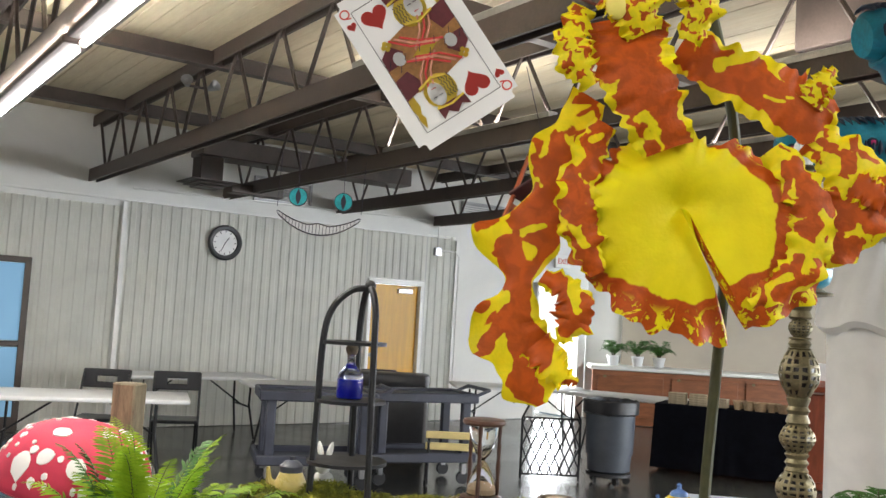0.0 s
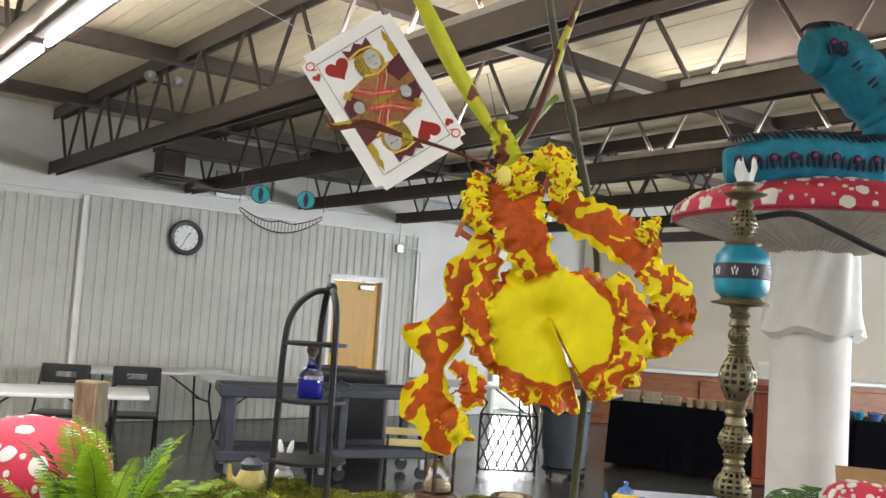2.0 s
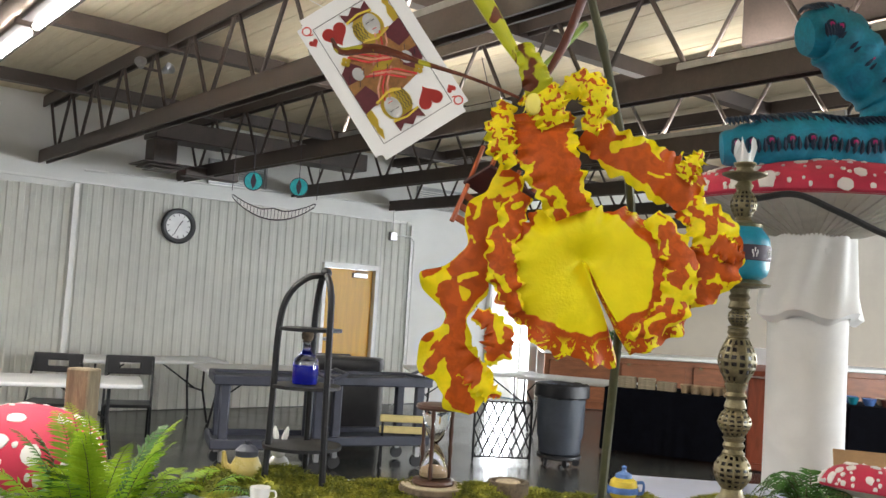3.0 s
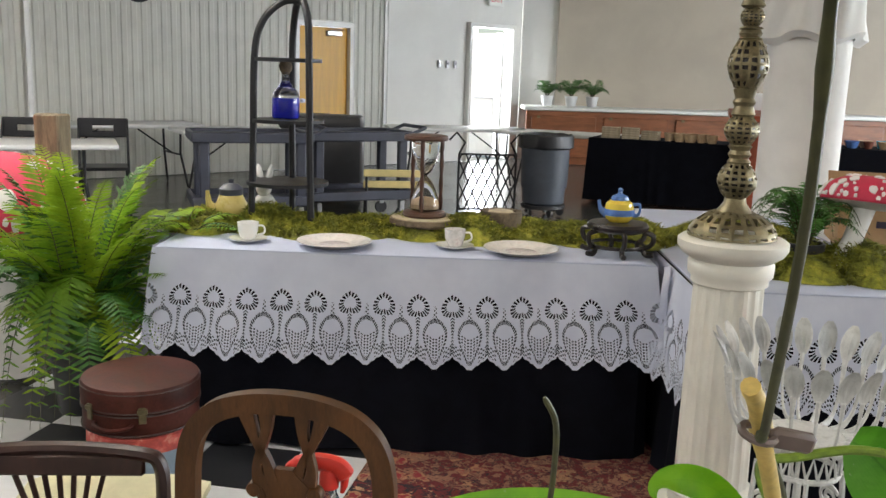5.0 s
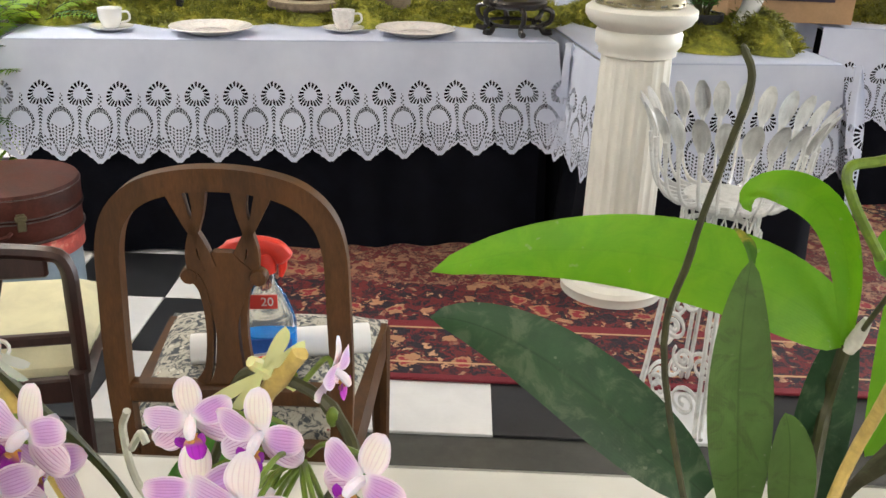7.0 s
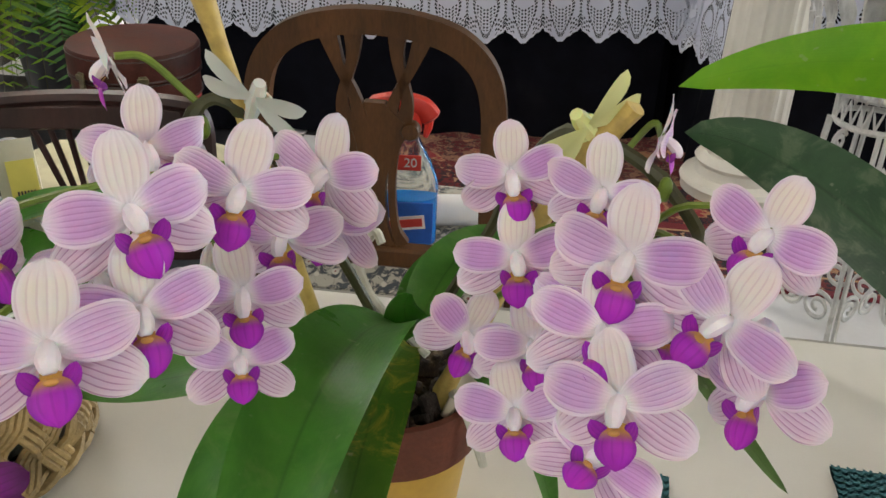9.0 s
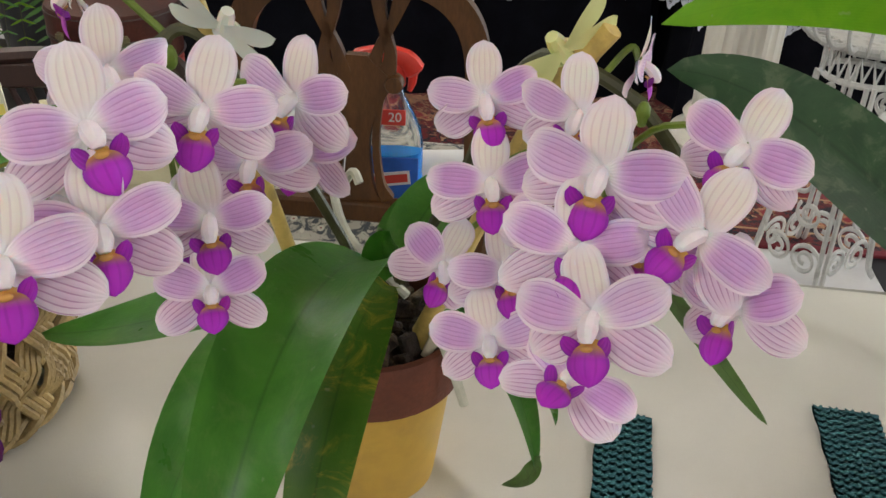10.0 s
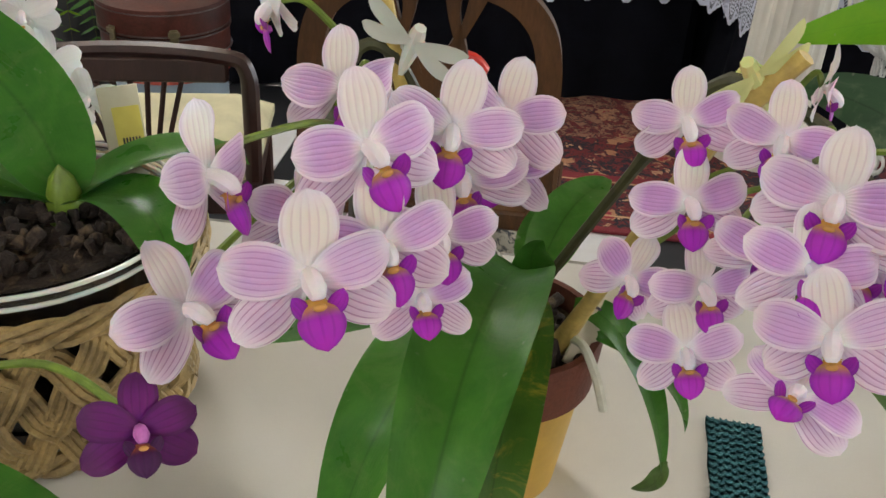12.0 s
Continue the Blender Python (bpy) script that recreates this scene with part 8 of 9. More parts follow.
for z, r0 in ((0.122, 0.1035), (0.131, 0.1055)):
    tube(b, [(r0 * math.cos(k * math.pi / 24), r0 * math.sin(k * math.pi / 24), z) for k in range(49)], 0.0016, 6, False)
part("pot_rim", b, CLIP_W, oc, "rolled plastic rim with its pale highlights built in")
b = B()
lathe(b, ((0.0, 0.006), (0.064, 0.006), (0.086, 0.114), (0, 0.114)), seg=30)
part("root_ball", b, BARKMIX, oc, "dark root ball seen through the pot")
bark_fill(oc, 0.088, 0.118, n=190, seed=5)
LC = (-0.512, 1.085, 0.895)
leaf(oc, (LC, (-0.515, 1.10, 0.96), (-0.56, 1.09, 1.03), (-0.66, 1.06, 1.06)), 0.068, LEAF, up=(0.5, -0.9, 0.5), fold=0.2, basew=0.35)
leaf(oc, (LC, (-0.46, 1.07, 0.925), (-0.43, 1.03, 0.92), (-0.425, 1.0, 0.88)), 0.05, LEAF, fold=0.25, basew=0.35)
leaf(oc, (LC, (-0.47, 1.10, 0.925), (-0.43, 1.11, 0.935), (-0.39, 1.10, 0.92)), 0.045, LEAF, fold=0.3, basew=0.35)
leaf(oc, (LC, (-0.56, 1.07, 0.925), (-0.61, 1.05, 0.92), (-0.68, 1.03, 0.90)), 0.045, LEAF, fold=0.3, basew=0.35)
leaf(oc, (LC, (-0.56, 1.10, 0.935), (-0.62, 1.10, 0.94), (-0.70, 1.09, 0.93)), 0.05, LEAF, fold=0.3, basew=0.35)
b = B()
lathe(b, ((0.0, -0.02), (0.012, -0.018), (0.014, 0.0), (0.008, 0.02), (0, 0.03)), seg=14)
part("crown", b, SPIKE_G, oc, m=oc.matrix_world.inverted() @ Matrix.Translation(LC))
b = B()
box(b, (0, 0, 0.03), (0.028, 0.0012, 0.075), 0.0004)
tg = part("plant_label", b, mat("cream_tag_card", (0.70, 0.66, 0.50), 0.5), oc, "cream nursery tag with a yellow block", m=oc.matrix_world.inverted() @ pose(-0.482, 1.147, 0.885, -12, -4, 15))
b = B()
box(b, (0.003, -0.0012, 0.03), (0.019, 0.0008, 0.045))
part("label_block", b, TAG_Y, tg)
b = B()
for i in range(6):
    box(b, (-0.002 + 0.0022 * i, -0.0018, 0.024), (0.0011, 0.0006, 0.012))
part("print_bar", b, BLACK_P, tg)

# dark purple orchid at the near end of the basket
od = thing("purple_orchid", "orchid with one velvety dark purple flower", "orchid", m=pose(-0.60, 0.86, 0.756))
b = B()
lathe(b, ((0, 0), (0.038, 0), (0.05, 0.08), (0.047, 0.08), (0.036, 0.004), (0, 0.004)), seg=28)
part("pot", b, PLASTIC_B, od)
bark_fill(od, 0.046, 0.074, n=40, seed=9)
leaf(od, ((-0.60, 0.86, 0.835), (-0.55, 0.855, 0.875), (-0.50, 0.85, 0.88), (-0.435, 0.84, 0.852)), 0.055, LEAF, fold=0.2, basew=0.3)
leaf(od, ((-0.60, 0.86, 0.835), (-0.65, 0.87, 0.87), (-0.70, 0.87, 0.87), (-0.76, 0.87, 0.84)), 0.055, LEAF, fold=0.2, basew=0.3)
phal_flower(od, Vector((-0.407, 0.846, 0.913)), 0.050, 4, -4, 4, target=(-0.30, 0.54, 1.15), mats=(DARKP, DARKP, DARKP), lip=DARK_LIP, wide=1.06, column=mat("orchid_pink_column", (0.55, 0.16, 0.50), 0.45, var=0.15, scale=100))
rod(od, ((-0.60, 0.862, 0.835), (-0.55, 0.89, 0.885), (-0.47, 0.89, 0.915), (-0.42, 0.86, 0.915), (-0.408, 0.85, 0.907)), 0.0022, SPIKE_G, "flower_spike", "thin green flower spike")

# white orchid behind the basket
oe = thing("white_orchid", "small white moth orchid behind the basket", "orchid", m=pose(-0.66, 1.21, 0.756))
b = B()
lathe(b, ((0, 0), (0.045, 0), (0.058, 0.09), (0.054, 0.09), (0.043, 0.004), (0, 0.004)), seg=28)
part("pot", b, PLASTIC_W, oe)
bark_fill(oe, 0.05, 0.082, n=40, seed=10)
for i, p in enumerate(((-0.615, 1.215, 0.965), (-0.59, 1.22, 0.945), (-0.625, 1.22, 0.935), (-0.60, 1.21, 0.985), (-0.565, 1.22, 0.915), (-0.64, 1.21, 1.0))):
    phal_flower(oe, Vector(p) + Vector((0.034, 0, 0)), 0.05, 20 - 12 * i, 4, 6 * (i % 3) - 6, mats=(WHITEP, WHITEP, WHITEP), lip=WHITEP)
rod(oe, ((-0.66, 1.21, 0.84), (-0.655, 1.225, 0.95), (-0.60, 1.23, 1.0), (-0.55, 1.235, 0.94)), 0.0025, SPIKE_G, "flower_spike")
leaf(oe, ((-0.66, 1.21, 0.84), (-0.69, 1.19, 0.87), (-0.73, 1.17, 0.86), (-0.78, 1.15, 0.83)), 0.05, LEAF)

# ---- tall orchids with the long leaves ----
PC = Vector((0.165, 0.865, 0.756))
og = thing("long_leaf_orchid", "large orchid with long bright leaves and a bamboo stake", "orchid", m=Matrix.Translation(PC))
b = B()
lathe(b, ((0, 0), (0.046, 0), (0.058, 0.075), (0.062, 0.077), (0.062, 0.088), (0.055, 0.088), (0.053, 0.068), (0, 0.068)), seg=36)
part("pot", b, TERRA, og)
bark_fill(og, 0.053, 0.078, n=60, seed=12)
rod(og, ((0.165, 0.868, 0.83), (0.275, 1.030, 0.912), (0.272, 1.020, 0.991)), 0.0052, SPIKE, "leaf_stem", "stout leafy stem")
leaf(og, ((0.273, 1.020, 0.991), (0.230, 1.040, 1.041), (0.096, 1.100, 1.068), (-0.018, 1.150, 1.003)), 0.066, LEAF_LIGHT, up=(-0.2, -0.75, 0.62), shape=0.72, fold=0.12, basew=0.12)
leaf(og, ((0.270, 1.018, 0.992), (0.272, 1.030, 1.068), (0.260, 1.050, 1.117), (0.220, 1.060, 1.102), (0.178, 1.050, 1.107), (0.190, 1.040, 1.089)), 0.029, LEAF_LIGHT, up=(-0.9, -0.55, 0.3), shape=0.80, fold=0.3, basew=0.2)
leaf(og, ((0.170, 1.000, 0.879), (0.122, 1.020, 0.921), (0.041, 1.080, 0.997), (-0.026, 1.100, 0.988)), 0.062, LEAF_DARK, up=(-0.3, -0.7, 0.7), shape=0.78, fold=0.2, basew=0.3)
leaf(og, ((0.202, 1.000, 0.842), (0.179, 0.990, 0.947), (0.178, 1.010, 1.003), (0.185, 1.020, 1.062)), 0.046, LEAF_GREY, up=(-0.3, -1, 0.2), shape=0.80, fold=0.3, basew=0.5)
leaf(og, ((0.185, 1.020, 1.059), (0.185, 1.020, 1.071), (0.177, 1.020, 1.079), (0.168, 1.020, 1.086)), 0.008, LEAF_OLD, up=(0, -1, 0.2), fold=0.4, basew=0.7)
leaf(og, ((0.273, 1.020, 0.817), (0.270, 1.030, 0.901), (0.279, 1.040, 0.948), (0.293, 1.050, 1.001)), 0.045, LEAF_DARK, up=(-0.3, -1, 0.2), shape=0.85, fold=0.25, basew=0.5)
leaf(og, ((0.281, 1.000, 0.867), (0.302, 0.980, 0.933), (0.331, 0.970, 0.968), (0.353, 0.960, 1.007)), 0.030, LEAF_BROWN, up=(0.2, -0.8, 0.5), shape=1.0, fold=0.35, basew=0.5)
leaf(og, ((0.236, 0.990, 0.846), (0.222, 0.980, 0.899), (0.218, 0.980, 0.941), (0.207, 0.980, 0.962)), 0.034, LEAF_GREY, up=(-0.3, -1, 0.2), shape=0.8, fold=0.35, basew=0.4, label="small dull grey-green leaf")
leaf(og, ((0.425, 1.000, 0.816), (0.381, 0.980, 0.883), (0.365, 0.970, 0.924), (0.370, 0.960, 0.956)), 0.045, LEAF_MID, up=(0, -0.9, 0.4), fold=0.2, basew=0.5)
rod(og, ((0.150, 0.862, 0.80), (0.248, 0.960, 0.920), (0.222, 0.870, 1.117), (0.159, 0.760, 1.263), (0.141, 0.730, 1.294)), 0.0043, BAMBOO, "stake", "bamboo stake with dark spots", 6, 10, 9)
rod(og, ((0.276, 1.020, 0.988), (0.270, 0.985, 1.048), (0.227, 0.885, 1.163), (0.166, 0.775, 1.253), (0.146, 0.722, 1.28), (0.128, 0.66, 1.38), (0.112, 0.62, 1.47), (0.115, 0.606, 1.60), (0.117, 0.605, 1.651), (0.102, 0.60, 1.713), (0.089, 0.596, 1.759), (0.070, 0.59, 1.86), (0.06, 0.585, 1.93)), 0.0020, SPIKE, "flower_spike", "long dark green flower spike", 6, 9, 11)
rod(og, ((0.315, 1.060, 1.040), (0.289, 1.070, 1.083), (0.286, 1.080, 1.106), (0.315, 1.085, 1.110), (0.377, 1.090, 1.116), (0.453, 1.090, 1.099)), 0.0042, SPIKE_G, "side_spike", "green side spike")
rod(og, ((0.130, 0.875, 0.83), (0.094, 0.940, 1.023), (0.084, 0.910, 1.117), (0.084, 0.890, 1.175), (0.081, 0.870, 1.218), (0.073, 0.868, 1.236)), [0.0022] * 13 + [0.0019] * 17 + [0.0011], SPIKE, "flower_spike", "thin bare spike", 6, 8)
b = B()
tube(b, [(0.0075 * math.cos(a), 0.0075 * math.sin(a), 0) for a in [i * 0.45 for i in range(14)]], 0.002, 6)
box(b, (0.016, 0, 0), (0.02, 0.006, 0.010), 0.002)
part("stake_clip", b, CLIP_D, og, "taupe claw clip", m=og.matrix_world.inverted() @ pose(0.153, 0.748, 1.266, 10, 10, 0))
b = B()
lathe(b, ((0.0042, -0.008), (0.0060, 0.0), (0.0052, 0.012), (0.0032, 0.022)), seg=12)
part("node_sheath", b, ROOT, og, "pale papery node sheath", m=og.matrix_world.inverted() @ pose(*(0.274, 1.015, 0.994), 10, 12, 0))

oh = thing("broad_leaf_orchid", "orchid with broad pale green drooping leaves", "orchid", m=pose(0.34, 0.90, 0.756))
b = B()
lathe(b, ((0, 0), (0.046, 0), (0.058, 0.075), (0.062, 0.077), (0.062, 0.088), (0.055, 0.088), (0.053, 0.068), (0, 0.068)), seg=36)
part("pot", b, TERRA, oh)
bark_fill(oh, 0.053, 0.078, n=60, seed=14)
rod(oh, ((0.34, 0.90, 0.83), (0.513, 1.130, 0.809), (0.464, 1.120, 0.934)), 0.007, SPIKE_G, "leaf_stem", "stout green stem")
leaf(oh, ((0.412, 1.115, 1.052), (0.409, 1.100, 0.983), (0.384, 1.080, 0.904), (0.344, 1.060, 0.856)), 0.085, LEAF_LIGHT, up=(-0.2, -1, 0.15), shape=0.62, fold=0.18, basew=0.5)
leaf(oh, ((0.377, 1.115, 1.114), (0.417, 1.090, 1.097), (0.465, 1.070, 0.995), (0.501, 1.060, 0.847)), 0.075, LEAF_MID, up=(-0.3, -1, 0.15), shape=0.62, fold=0.2, basew=0.4)
leaf(oh, ((0.556, 1.120, 0.812), (0.526, 1.080, 0.905), (0.514, 1.020, 0.943), (0.525, 0.970, 0.942)), 0.07, LEAF_LIGHT, up=(0, -0.5, 0.8), fold=0.2, basew=0.4)
leaf(oh, ((0.374, 1.120, 0.997), (0.359, 1.118, 1.015), (0.350, 1.115, 1.033), (0.357, 1.110, 1.045)), 0.022, LEAF_LIGHT, up=(0, -1, 0.2), fold=0.3, basew=0.6)

# ---- butterfly orchid ----
def blotched(name, scale, fine, thr, edge_pull, rust=(0.50, 0.085, 0.004), gold=(0.80, 0.64, 0.003)):
    """Yellow tissue with rust blotches; the margin stays yellow."""
    m, nt, bs, u, v = uv_nodes(name)
    M = lambda op, a, b=None, c=None: math_node(nt, op, a, b, c)
    vec = coords(nt)
    n1, n2, n3 = noise_node(nt, scale, 1.5, 0.5, vec, 0.7), noise_node(nt, fine, 2, 0.5, vec, 0.5), noise_node(nt, 900, 2, 0.5, vec)
    edge = M("ABSOLUTE", M("SUBTRACT", v, 0.5))
    t = M("SUBTRACT", M("ADD", n1.outputs[0], M("MULTIPLY", M("SUBTRACT", n2.outputs[0], 0.5), 0.14)), M("MULTIPLY", ramp(nt, edge, 0.30, 0.5), edge_pull))
    dark = mixc(nt, ramp(nt, n2.outputs[0], 0.35, 0.65), rust, tuple(x * 0.72 for x in rust))
    lite = mixc(nt, ramp(nt, n2.outputs[0], 0.3, 0.7), gold, (gold[0] * 0.85, gold[1] * 0.9, gold[2]))
    nt.links.new(mixc(nt, ramp(nt, t, thr - 0.008, thr + 0.008), lite, dark), bs.inputs["Base Color"])
    bs.inputs["Roughness"].default_value = 0.5
    bs.inputs["Specular IOR Level"].default_value = 0.25
    bs.inputs["Subsurface Weight"].default_value = 0.1
    bs.inputs["Subsurface Scale"].default_value = 0.003
    bp = nt.nodes.new("ShaderNodeBump")
    bp.inputs["Strength"].default_value, bp.inputs["Distance"].default_value = 0.3, 0.0005
    nt.links.new(n3.outputs[0], bp.inputs["Height"])
    nt.links.new(bp.outputs[0], bs.inputs["Normal"])
    return m


PSY = blotched("yellow_rust_butterfly_petal", 80, 210, 0.415, 0.17)
PSY_FINE = blotched("finely_mottled_butterfly_frill", 120, 330, 0.455, 0.14)
PSY_DOT = blotched("yellow_frill_with_rust_dots", 330, 500, 0.545, 0.12, gold=(0.82, 0.66, 0.006))
PSY_RUST = blotched("rust_butterfly_crest", 70, 300, 0.36, 0.22)
TEPAL = blotched("yellow_green_tepal", 45, 160, 0.56, 0.1, rust=(0.13, 0.03, 0.01), gold=(0.42, 0.42, 0.012))
TEPAL_BROWN = blotched("brown_tepal", 60, 160, 0.33, 0.08, rust=(0.10, 0.026, 0.012), gold=(0.36, 0.33, 0.02))
PSY_LIP, nt, bs, u, v = uv_nodes("yellow_lip_with_rust_border")
M = lambda op, a, b=None, c=None: math_node(nt, op, a, b, c)
vec = coords(nt)
n1, n2, n3 = noise_node(nt, 190, 4, 0.6, vec, 1.2), noise_node(nt, 60, 3, 0.6, vec, 0.6), noise_node(nt, 800, 2, 0.5, vec)
border = ramp(nt, M("ADD", v, M("MULTIPLY", M("SUBTRACT", n2.outputs[0], 0.5), 0.32)), 0.985, 1.01)
fleck = M("MULTIPLY", ramp(nt, n1.outputs[0], 0.54, 0.56), ramp(nt, v, 1.08, 1.22))
lipc = mixc(nt, ramp(nt, n2.outputs[0], 0.3, 0.7), (0.80, 0.68, 0.003), (0.70, 0.60, 0.002))
rustc = mixc(nt, ramp(nt, n1.outputs[0], 0.35, 0.6), (0.50, 0.085, 0.004), (0.38, 0.058, 0.004))
nt.links.new(mixc(nt, M("MULTIPLY", border, M("SUBTRACT", 1.0, fleck)), lipc, rustc), bs.inputs["Base Color"])
bs.inputs["Roughness"].default_value = 0.55
bs.inputs["Specular IOR Level"].default_value = 0.25
bs.inputs["Subsurface Weight"].default_value = 0.1
bs.inputs["Subsurface Scale"].default_value = 0.003
bp = nt.nodes.new("ShaderNodeBump")
bp.inputs["Strength"].default_value, bp.inputs["Distance"].default_value = 0.3, 0.0005
nt.links.new(n3.outputs[0], bp.inputs["Height"])
nt.links.new(bp.outputs[0], bs.inputs["Normal"])

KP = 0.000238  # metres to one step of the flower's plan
PSO = Vector((0.087, 0.566, 1.628))


def fp(x, y, d=0.0):
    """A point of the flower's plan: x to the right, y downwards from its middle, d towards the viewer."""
    return Vector(((x - 960) * KP, -d, -(y - 520) * KP))


ps = thing("butterfly_orchid_flower", "yellow butterfly orchid flower with rust-brown blotches", "orchid flower", m=Matrix.Translation(PSO) @ pose(0, 0, 0, -4, -2, 2))


# the lip: reach of its margin and of its yellow field, clockwise from the top in steps of 30 degrees
LIP_REACH = (96, 104, 140, 184, 200, 188, 174, 158, 152, 138, 124, 106)
LIP_GOLD = (1.2, 0.92, 0.76, 0.63, 0.62, 0.64, 0.70, 0.76, 0.88, 0.84, 0.82, 1.05)


def lip_shape(s, v):
    a = s * 2 * math.pi
    x, z = math.sin(a), math.cos(a)
    r = knots(LIP_REACH, s, True) + v ** 5 * (6 * math.sin(a * 9 + 1) + 4 * math.sin(a * 21) + 3 * math.sin(a * 37 + 2))
    slit = math.exp(-((a - 2.72) / 0.032) ** 2)  # the cleft between the two lobes of the lip
    r *= 1 - 0.90 * slit
    ruff = 0.0020 * v ** 6 * math.sin(a * 11) + 0.0016 * v ** 7 * math.sin(a * 23 + 1) + 0.0035 * v ** 3 * math.sin(a * 4 + 1)
    lobe = 0.0035 * (1 if a < 2.72 else -1) * math.exp(-((a - 2.72) / 0.5) ** 2) * v
    return fp(978 + x * r * v, 548 - z * r * v, 0.005 * math.sin(math.pi * v) + ruff + lobe)


b = B()
sheet(b, lip_shape, 220, 16, True)
uvl = b.loops.layers.uv.verify()
for fa in b.faces:
    for lp in fa.loops:
        a, v = lp[uvl].uv
        lp[uvl].uv = (a, v / knots(LIP_GOLD, a % 1.0, True))
bmesh.ops.remove_doubles(b, verts=b.verts[:], dist=0.00002)
part("lip", b, PSY_LIP, ps, "broad yellow cleft lip with a rust border")


def psy_lobe(name, spine, left, right, mt, d=0.0, dip=0.004, seed=0.0, nu=60, nv=14, rag=5.0, ruffle=0.0013, label=""):
    """A ragged lobe of the flower: a spine in the plan, and its reach to either side along it."""
    line = [Vector((x, y, 0)) for x, y in spine]
    fine = smooth_line(line, 12)

    def f(s, v):
        x = s * (len(fine) - 1)
        i = min(int(x), len(fine) - 2)
        c = fine[i].lerp(fine[i + 1], x - i)
        t = (fine[min(i + 2, len(fine) - 1)] - fine[max(i - 1, 0)]).normalized()
        n = Vector((t.y, -t.x, 0))
        w = v * 2 - 1
        reach = max(1.0, knots(left if w < 0 else right, s))
        reach += rag * (0.6 * math.sin(s * 41 + seed + w) + 0.5 * math.sin(s * 73 + seed * 3 - w) + 0.5 * math.sin(s * 23 + 2 * w + seed)) * min(1, 8 * s, 8 * (1 - s))
        p = c + n * (reach * w)
        deep = d + dip * math.sin(math.pi * s) + abs(w) ** 2.5 * (ruffle * math.sin(s * 31 + seed + (2 if w > 0 else 0)) + ruffle * 0.7 * math.sin(s * 57 + seed * 2)) + 0.0016 * (1 - w * w)
        return fp(p.x, p.y, deep)
    b = B()
    sheet(b, f, nu, nv)
    return part(name, b, mt, ps, label)


psy_lobe("lateral_sepal", ((862, 395), (828, 450), (796, 520), (782, 590), (765, 650), (752, 705), (775, 755), (800, 808)),
         (27, 22, 22, 36, 26, 12, 34, 78, 64, 20, 18, 40, 54, 36, 36, 40, 8), (23, 35, 38, 42, 45, 44, 42, 40, 30, 22, 38, 52, 50, 46, 58, 48, 8), PSY, -0.004, 0.003, 0.5, 110, 16, 3.0)
psy_lobe("hooked_lobe", ((800, 640), (835, 665), (838, 700), (822, 728)), (14, 22, 26, 6), (10, 20, 24, 6), PSY, 0.0, 0.003, 2.0, 40)
psy_lobe("hooked_lobe", ((790, 730), (820, 765), (846, 778)), (26, 20, 5), (26, 18, 4), PSY, -0.002, 0.002, 1.0, 30)
psy_lobe("petal", ((985, 318), (1040, 352), (1100, 385), (1150, 405), (1188, 388)), (30, 40, 44, 48, 22), (34, 40, 46, 44, 20), PSY, -0.006, 0.003, 3.1, 70)
psy_lobe("petal_tip", ((1150, 400), (1172, 372), (1188, 352)), (22, 18, 6), (20, 16, 5), PSY_DOT, -0.003, 0.002, 0.7, 24)
psy_lobe("lateral_sepal", ((1160, 440), (1195, 470), (1215, 520), (1195, 575), (1150, 620)), (30, 42, 46, 44, 14), (18, 34, 44, 40, 12), PSY_FINE, -0.005, 0.002, 4.0, 70, label="olive and rust mottled sepal")
psy_lobe("sepal_tip", ((1205, 510), (1235, 528), (1256, 534)), (24, 20, 6), (26, 20, 6), PSY, -0.002, 0.001, 1.9, 24)
psy_lobe("inner_frill", ((880, 440), (852, 490), (842, 550), (850, 600), (868, 640)), (18, 24, 28, 20, 10), (16, 24, 26, 26, 14), PSY_FINE, 0.002, 0.003, 1.0, 60)
psy_lobe("inner_frill", ((1095, 470), (1130, 520), (1140, 580), (1115, 640), (1060, 675)), (20, 28, 30, 26, 12), (16, 24, 28, 24, 10), PSY_FINE, 0.003, 0.003, 3.4, 60)
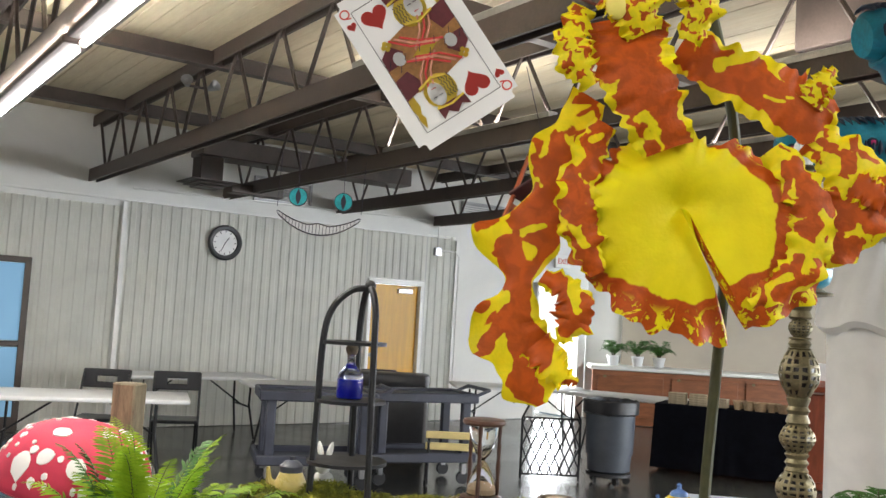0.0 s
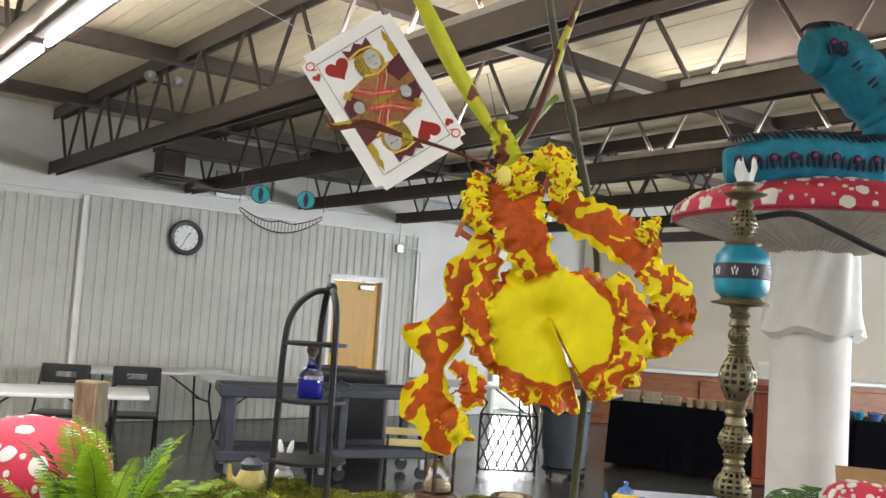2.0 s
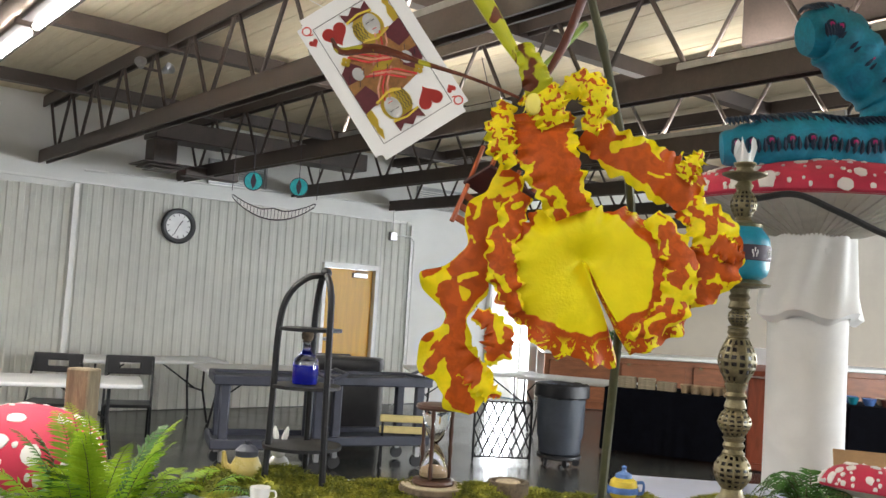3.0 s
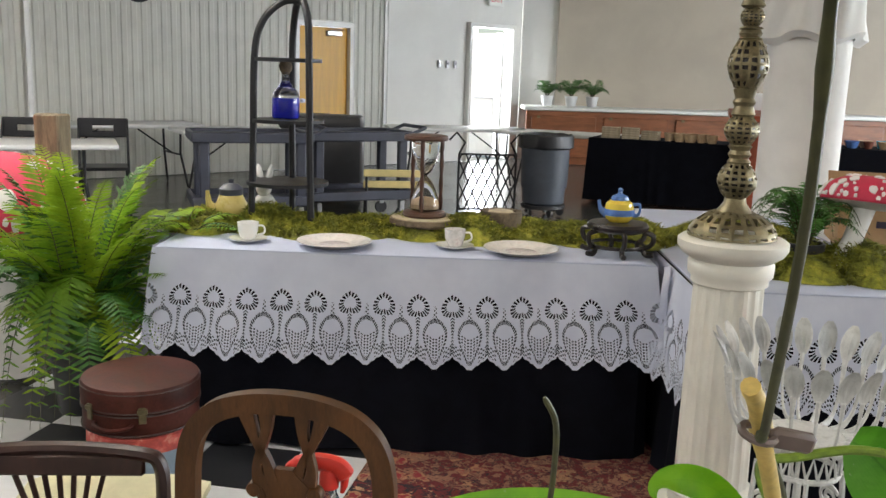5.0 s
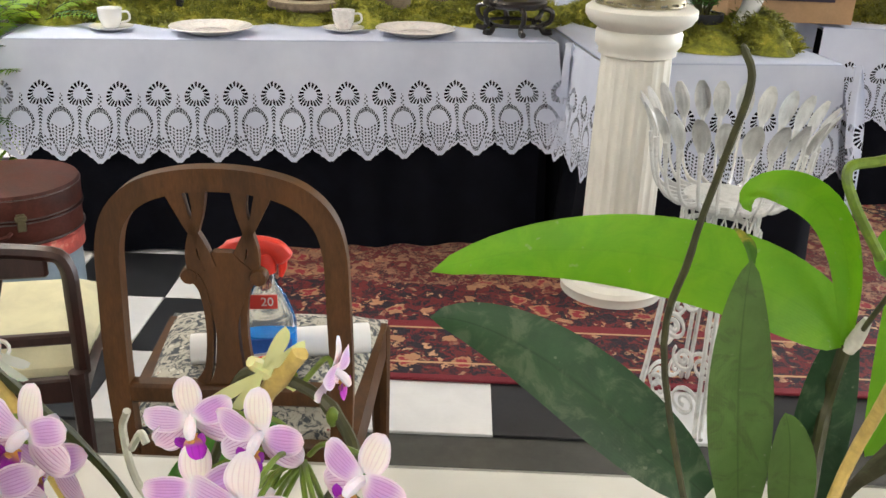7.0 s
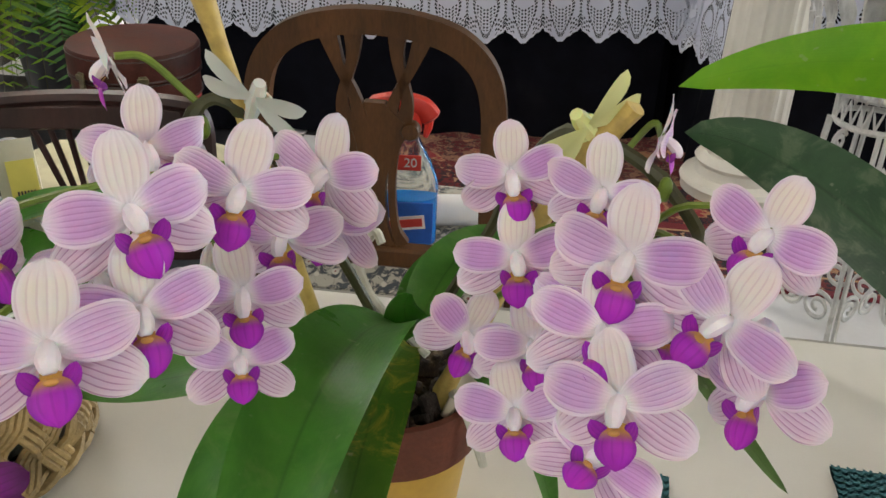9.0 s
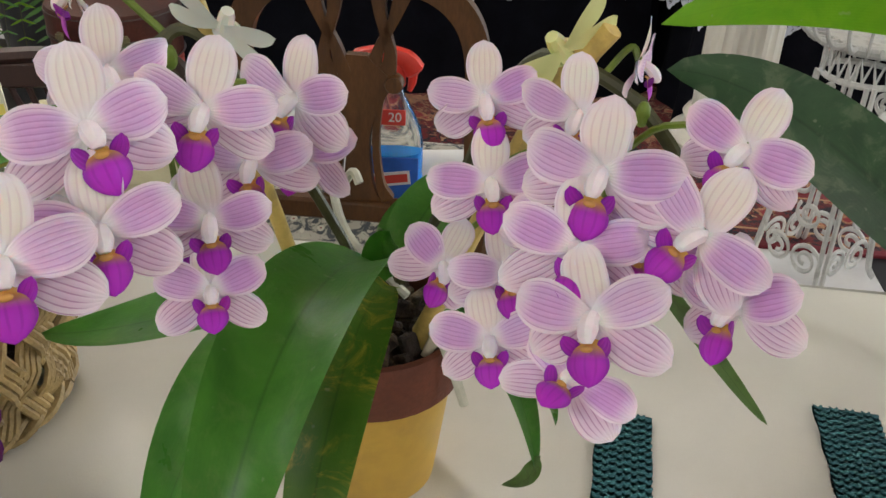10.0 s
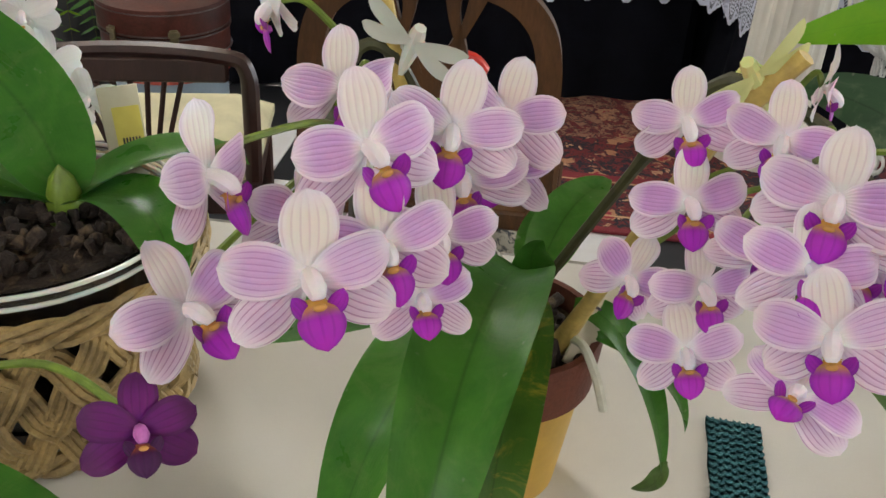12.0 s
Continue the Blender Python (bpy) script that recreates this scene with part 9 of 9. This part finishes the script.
psy_lobe("crest", ((905, 300), (912, 352), (932, 415), (956, 478)), (50, 58, 50, 34), (50, 50, 42, 40), PSY_RUST, 0.006, 0.005, 2.6, 50, label="rust crest with yellow margins")
psy_lobe("column_frill", ((850, 292), (832, 330), (838, 368), (858, 398)), (20, 22, 26, 12), (14, 22, 24, 12), PSY_DOT, 0.009, 0.004, 0.4, 50)
psy_lobe("column_frill", ((935, 272), (972, 256), (996, 290), (982, 338)), (16, 26, 28, 14), (12, 24, 26, 16), PSY_DOT, 0.010, 0.004, 1.7, 50)
psy_lobe("column_frill", ((880, 268), (905, 290), (925, 330)), (30, 36, 26), (26, 34, 26), PSY_DOT, 0.011, 0.004, 2.9, 40)
psy_lobe("column_hood", ((868, 190), (880, 225), (893, 262), (905, 292)), (14, 22, 26, 24), (14, 20, 24, 20), TEPAL, 0.012, 0.004, 3.3, 30, rag=1.0, label="yellow-green hood over the column")
b = B()
bmesh.ops.create_uvsphere(b, u_segments=14, v_segments=10, radius=0.0030, matrix=Matrix.Translation(fp(886, 298, 0.0155)) @ Matrix.Diagonal((1.1, 0.6, 1.5, 1)))
part("anther_cap", b, TAG_Y, ps, "cream anther cap")
for name, pts, rr, mt in (("dorsal_sepal", ((876, 215), (840, 160), (785, 70), (742, -10), (660, -170)), (0.0022, 0.0042, 0.0056, 0.0052, 0.003), TEPAL),
                          ("long_tepal", ((905, 245), (945, 170), (975, 90), (1000, 10), (1030, -70)), (0.0016, 0.0024, 0.0026, 0.0024, 0.0015), TEPAL_BROWN),
                          ("long_tepal", ((868, 268), (790, 240), (700, 216), (620, 196), (562, 206), (545, 186)), (0.0011, 0.0012, 0.0017, 0.0030, 0.0026, 0.0012), TEPAL_BROWN)):
    b = B()
    pp = smooth_line([fp(x, y, 0.002 * i) for i, (x, y) in enumerate(pts)], 8)
    tube(b, pp, [knots(rr, i / (len(pp) - 1)) for i in range(len(pp))], 10, flat=0.45)
    part(name, b, mt, ps, "long narrow yellow and brown tepal")
b = B()
tube(b, smooth_line([fp(880, 245, 0.0), fp(930, 180, -0.012), fp(1000, 90, -0.025)], 5), 0.0016, 7)
part("flower_stalk", b, SPIKE_G, ps)
